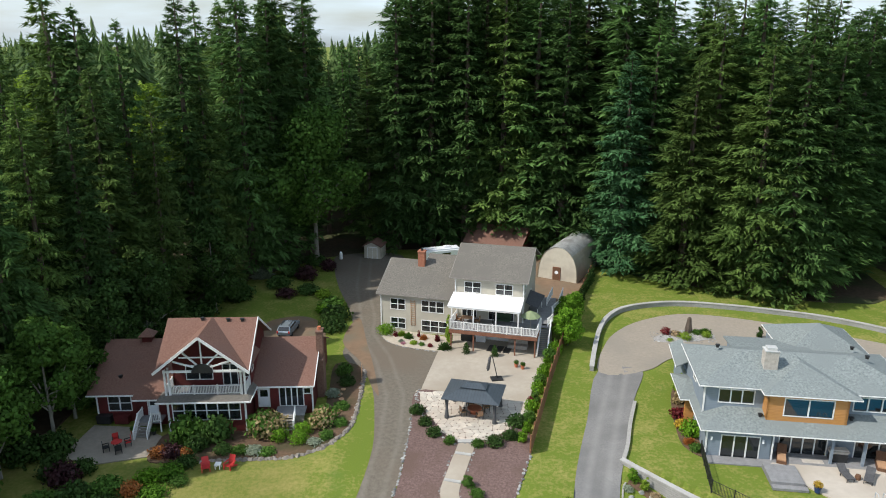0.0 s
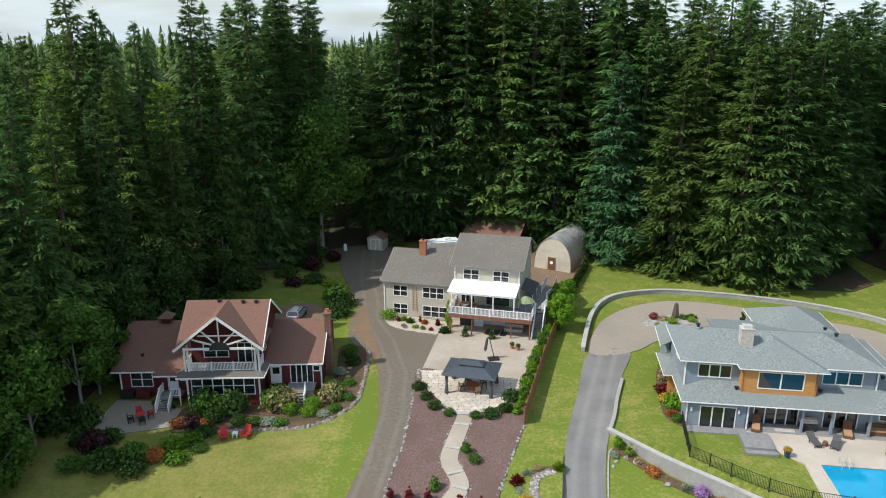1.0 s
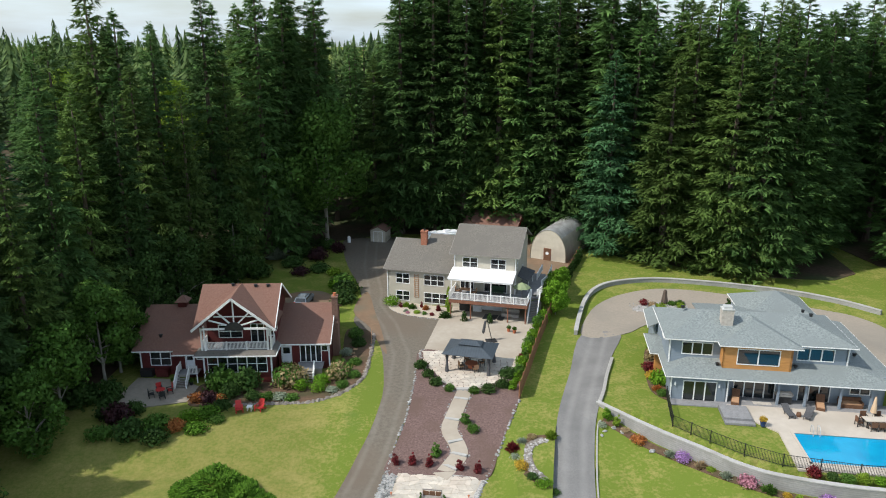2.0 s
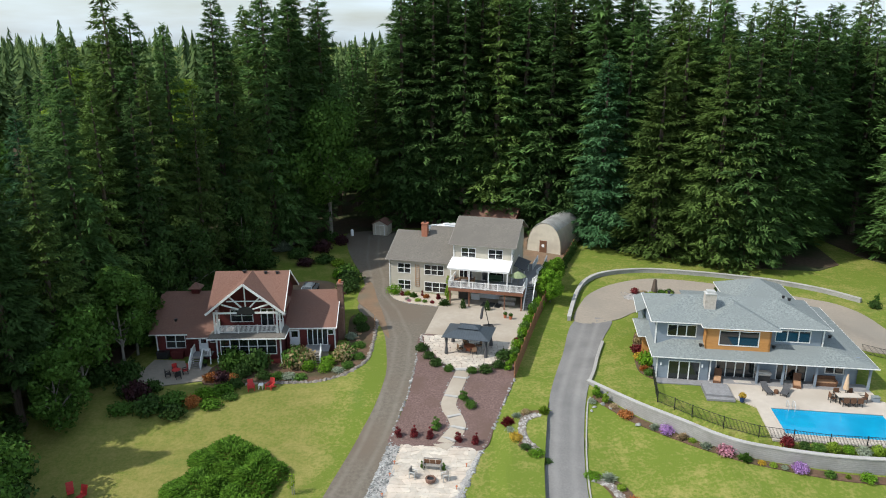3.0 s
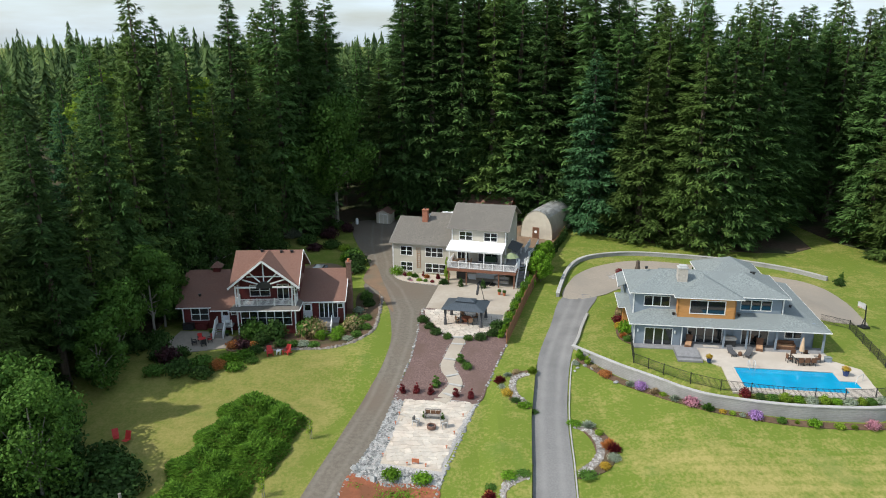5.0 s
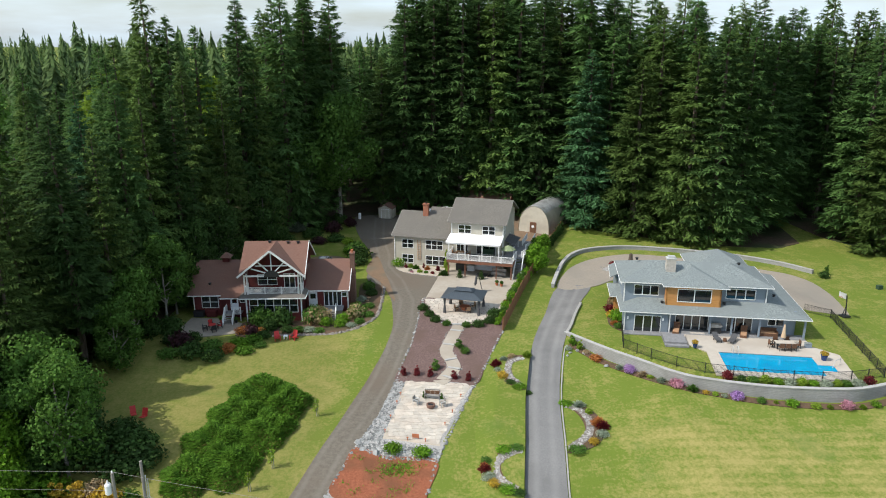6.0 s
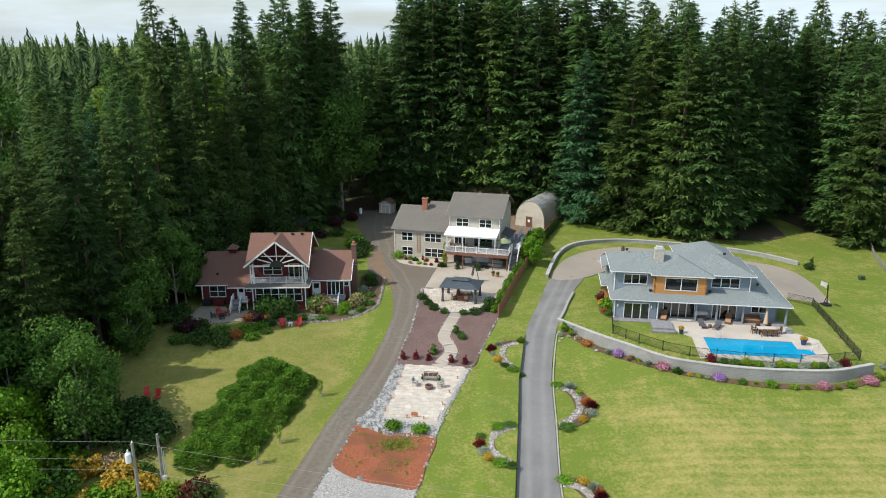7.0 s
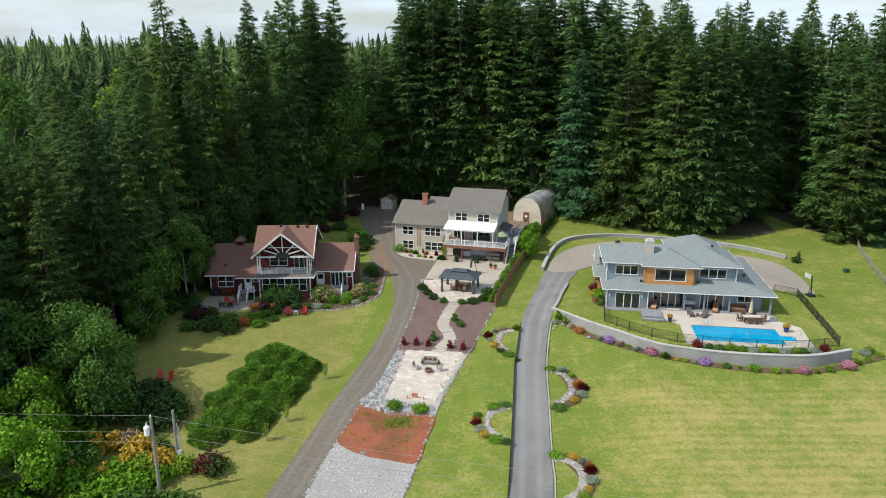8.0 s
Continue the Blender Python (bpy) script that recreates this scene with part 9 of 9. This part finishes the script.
rock_mesh(along(EDGE4, 0.28, 0.2, rr), "stone_edging", "rock", "rounded stones edging the cream house bed", "stones", 7)
spots = []
while len(spots) < 2300:
    x, y = rr.uniform(-8.7, 0.2), rr.uniform(29, 44.5)
    if inside([(-5.4, 44.0), (-4.0, 44.4), (-6.1, 32.0), (-0.1, 30.8), (-0.3, 29.2), (-5.3, 29.5), (-8.6, 31.0), (-6.6, 37.2)], x, y):
        spots.append((x, y, rr.uniform(0.08, 0.22)))
rock_mesh(spots, "river_rock", "rock", "grey river rock beside the lower patio", "stones", 8)
spots = []
while len(spots) < 3800:
    x, y = rr.uniform(-14, -2), rr.uniform(13, 25.5)
    if inside([(-10.4, 25.3), (-7.7, 23.2), (-4.8, 22.4), (-2.1, 22.0), (-3.2, 17.4), (-4.3, 13), (-13.6, 13), (-12.3, 17.3), (-11.3, 22.6)], x, y):
        spots.append((x, y, rr.uniform(0.07, 0.16)))
rock_mesh(spots, "crushed_gravel", "gravel", "pale crushed rock covering the parking strip", "stones", 9)
rock_mesh([(17.0, 49.6, 0.35), (17.6, 49.0, 0.3), (19.9, 46.2, 0.4), (16.0, 49.2, 0.3), (15.6, 48.6, 0.25), (-8.4, 31.8, 0.5), (-7.9, 30.9, 0.4), (-6.5, 30.4, 0.45), (-7.6, 23.6, 0.4)], "boulder", "rock", "pale boulders set in the beds", "stones", 10)
rock_mesh([(rr.uniform(26.8, 34.8), rr.uniform(80.0, 83.4), rr.uniform(0.1, 0.24)) for _ in range(260)], "island_stones", "rock", "pale river stones on the court island", "stones", 12)
for k, line in enumerate(CRESCENTS):
    rock_mesh(along(line, 0.04, 0.17, rr, 0.36), "cobbles", "gravel", "pale cobbles filling the crescent bed", "stones", 20 + k)
bark_chips = []
while len(bark_chips) < 60:
    x, y = rr.uniform(-9.5, -1), rr.uniform(22.5, 30)
    if inside([(-8.6, 31.1), (-5.3, 29.9), (-0.4, 29.4), (-2.0, 22.1), (-7.7, 23.3), (-10.5, 25.4)], x, y):
        bark_chips.append((x, y))
rw = np.random.RandomState(6)
V, Fc = [], []
for k in range(900):
    if k % 3:
        x, y = rw.normal(-4.2, 1.0), rw.normal(28.2, 0.55)
    else:
        x, y = bark_chips[k % 60][0] + rw.normal(0, 0.25), bark_chips[k % 60][1] + rw.normal(0, 0.25)
    a = rw.uniform(0, 6.28)
    z = ground(x, y) + 0.05
    n = len(V)
    V += [(x - 0.07 * math.sin(a), y + 0.07 * math.cos(a), z), (x + 0.07 * math.sin(a), y - 0.07 * math.cos(a), z), (x + 0.14 * math.cos(a), y + 0.14 * math.sin(a), z + rw.uniform(0.06, 0.16))]
    Fc.append((n, n + 1, n + 2))
tagged(new("weeds", leaf_mesh("weeds", V, Fc, "bright_shrub")), "sparse green weeds growing in the red bark", "weeds", kind="stuff")

# path risers
for k in (5, 12, 19, 25, 30):
    a, b = PATH_C[k], PATH_C[k + 1]
    ang = math.degrees(math.atan2(b[1] - a[1], b[0] - a[0])) + 90
    st = thing("step_stone", pose(a[0], a[1], ground(*a) + 0.02, 0, 0, ang), "pale stone riser set across the path", "step", group="path risers")
    part("stone", boxes((-0.75, 0.75, -0.17, 0.17, 0, 0.14)), "block_cap", st)
for k, (dy, dz) in enumerate(((0.0, 0.05), (-0.45, -0.12))):
    st = thing("step_stone", pose(2.4, 56.7 + dy, ground(2.4, 56) + dz, 0, 0, 0), "broad pale stone step down from the patio", "step", group="path risers")
    part("stone", boxes((-0.95, 0.95, -0.25, 0.25, -0.1, 0.14)), "block_cap", st)


def flagstones(name, poly, label, cell=1.0, seed=3):
    """Irregular flat stones with sunken joints; each stone is a part."""
    base = drape(name, poly, "flag_bed", 0.045, label, "patio", grid=0.8)
    r = random.Random(seed)
    x0, x1 = min(p[0] for p in poly), max(p[0] for p in poly)
    y0, y1 = min(p[1] for p in poly), max(p[1] for p in poly)
    ni, nj = int((x1 - x0) / cell) + 2, int((y1 - y0) / cell) + 2
    P = {(i, j): (x0 + (i - 0.5) * cell + r.uniform(-0.3, 0.3) * cell + (0.5 * cell if j % 2 else 0), y0 + (j - 0.5) * cell + r.uniform(-0.3, 0.3) * cell) for i in range(ni + 1) for j in range(nj + 1)}
    for i in range(ni):
        for j in range(nj):
            q = [P[(i, j)], P[(i + 1, j)], P[(i + 1, j + 1)], P[(i, j + 1)]]
            cx, cy = sum(p[0] for p in q) / 4, sum(p[1] for p in q) / 4
            if not inside(poly, cx, cy) or edge_distance(poly, cx, cy) < 0.25 * cell:
                continue
            ring = []
            for a, b in zip(q, q[1:] + q[:1]):
                for s in (0.12, 0.88):
                    px, py = a[0] + (b[0] - a[0]) * s, a[1] + (b[1] - a[1]) * s
                    ring.append((cx + (px - cx) * 0.955, cy + (py - cy) * 0.955))
            ring = [p for p in ring if inside(poly, *p)]
            if len(ring) < 4:
                continue
            bm = bmesh.new()
            plate(bm, [(x, y, ground(x, y) + 0.068 + r.uniform(-0.004, 0.004)) for x, y in ring], 0.05)
            bmesh.ops.recalc_face_normals(bm, faces=bm.faces)
            part("flagstone", bm, "flagstone", base)


flagstones("patio_flagstone", smooth_line([(-2.3, 67.4), (-2.7, 65.6), (-1.7, 61.9), (-0.3, 58.5), (1.3, 56.9), (2.8, 56.6), (4.5, 57.1), (6.4, 58.7), (8.7, 61.9), (9.3, 64.6), (3.5, 65.9)], 3, True), "rounded patio of cream flagstones round the gazebo", 0.66, 3)
flagstones("patio_lower", [(-4.1, 44.2), (3.6, 43.1), (-0.1, 31.2), (-6.0, 32.3)], "lower patio of cream flagstones with a bench and fire pit", 0.62, 4)
for x, y in ((-5.8, 33.4), (-4.9, 38.8), (-4.6, 40.6), (-5.4, 36.0), (1.2, 37.0), (2.2, 40.2), (0.4, 34.6), (-3.4, 32.0), (-1.6, 31.8)):
    t = thing("path_light", pose(x, y, ground(x, y) + 0.05), "small copper garden light at the patio's edge", "garden light", group="path lights")
    part("stem", turned([(0.04, 0), (0.04, 0.3)], 8), "terracotta", t)
    part("cap", turned([(0.12, 0.3), (0.03, 0.4)], 10), "terracotta", t)
sg = thing("garden_sign", pose(-2.6, 32.2, ground(-2.6, 32.2) + 0.08, 0, 0, -10), "small rust-brown plaque at the patio's front", "sign")
part("plaque", boxes((-0.35, 0.35, -0.04, 0.04, 0.15, 0.55)), "terracotta", sg)
part("leg", boxes((-0.3, -0.24, -0.03, 0.03, 0, 0.2)), "terracotta", sg)
part("leg", boxes((0.24, 0.3, -0.03, 0.03, 0, 0.2)), "terracotta", sg)
# stepping stones in the red house bed
for x, y in ((-10.9, 64.2), (-10.7, 65.3), (-11.0, 66.4), (-10.8, 67.5), (-11.0, 68.8), (-10.5, 62.9)):
    st = thing("stepping_stone", pose(x, y, ground(x, y) + 0.05), "round pale stepping stone in the garden bed", "stone", group="stepping stones")
    part("stone", turned([(0.28, 0), (0.3, 0.05), (0.24, 0.07)], 10), "tan_cushion", st)
pk = thing("picket_fence", Matrix.Identity(4), "short weathered bamboo fence beside the red house", "fence")
for i in range(16):
    x, y = -9.2 + 0.02 * i, 71.6 - 0.19 * i
    part("picket", boxes((x - 0.03, x + 0.03, y - 0.03, y + 0.03, ground(x, y), ground(x, y) + 1.1)), "tan_cushion", pk)
part("rail", beams([((-9.2, 71.6, 0.2), (-8.9, 68.7, 0.2))], 0.05), "tan_cushion", pk)
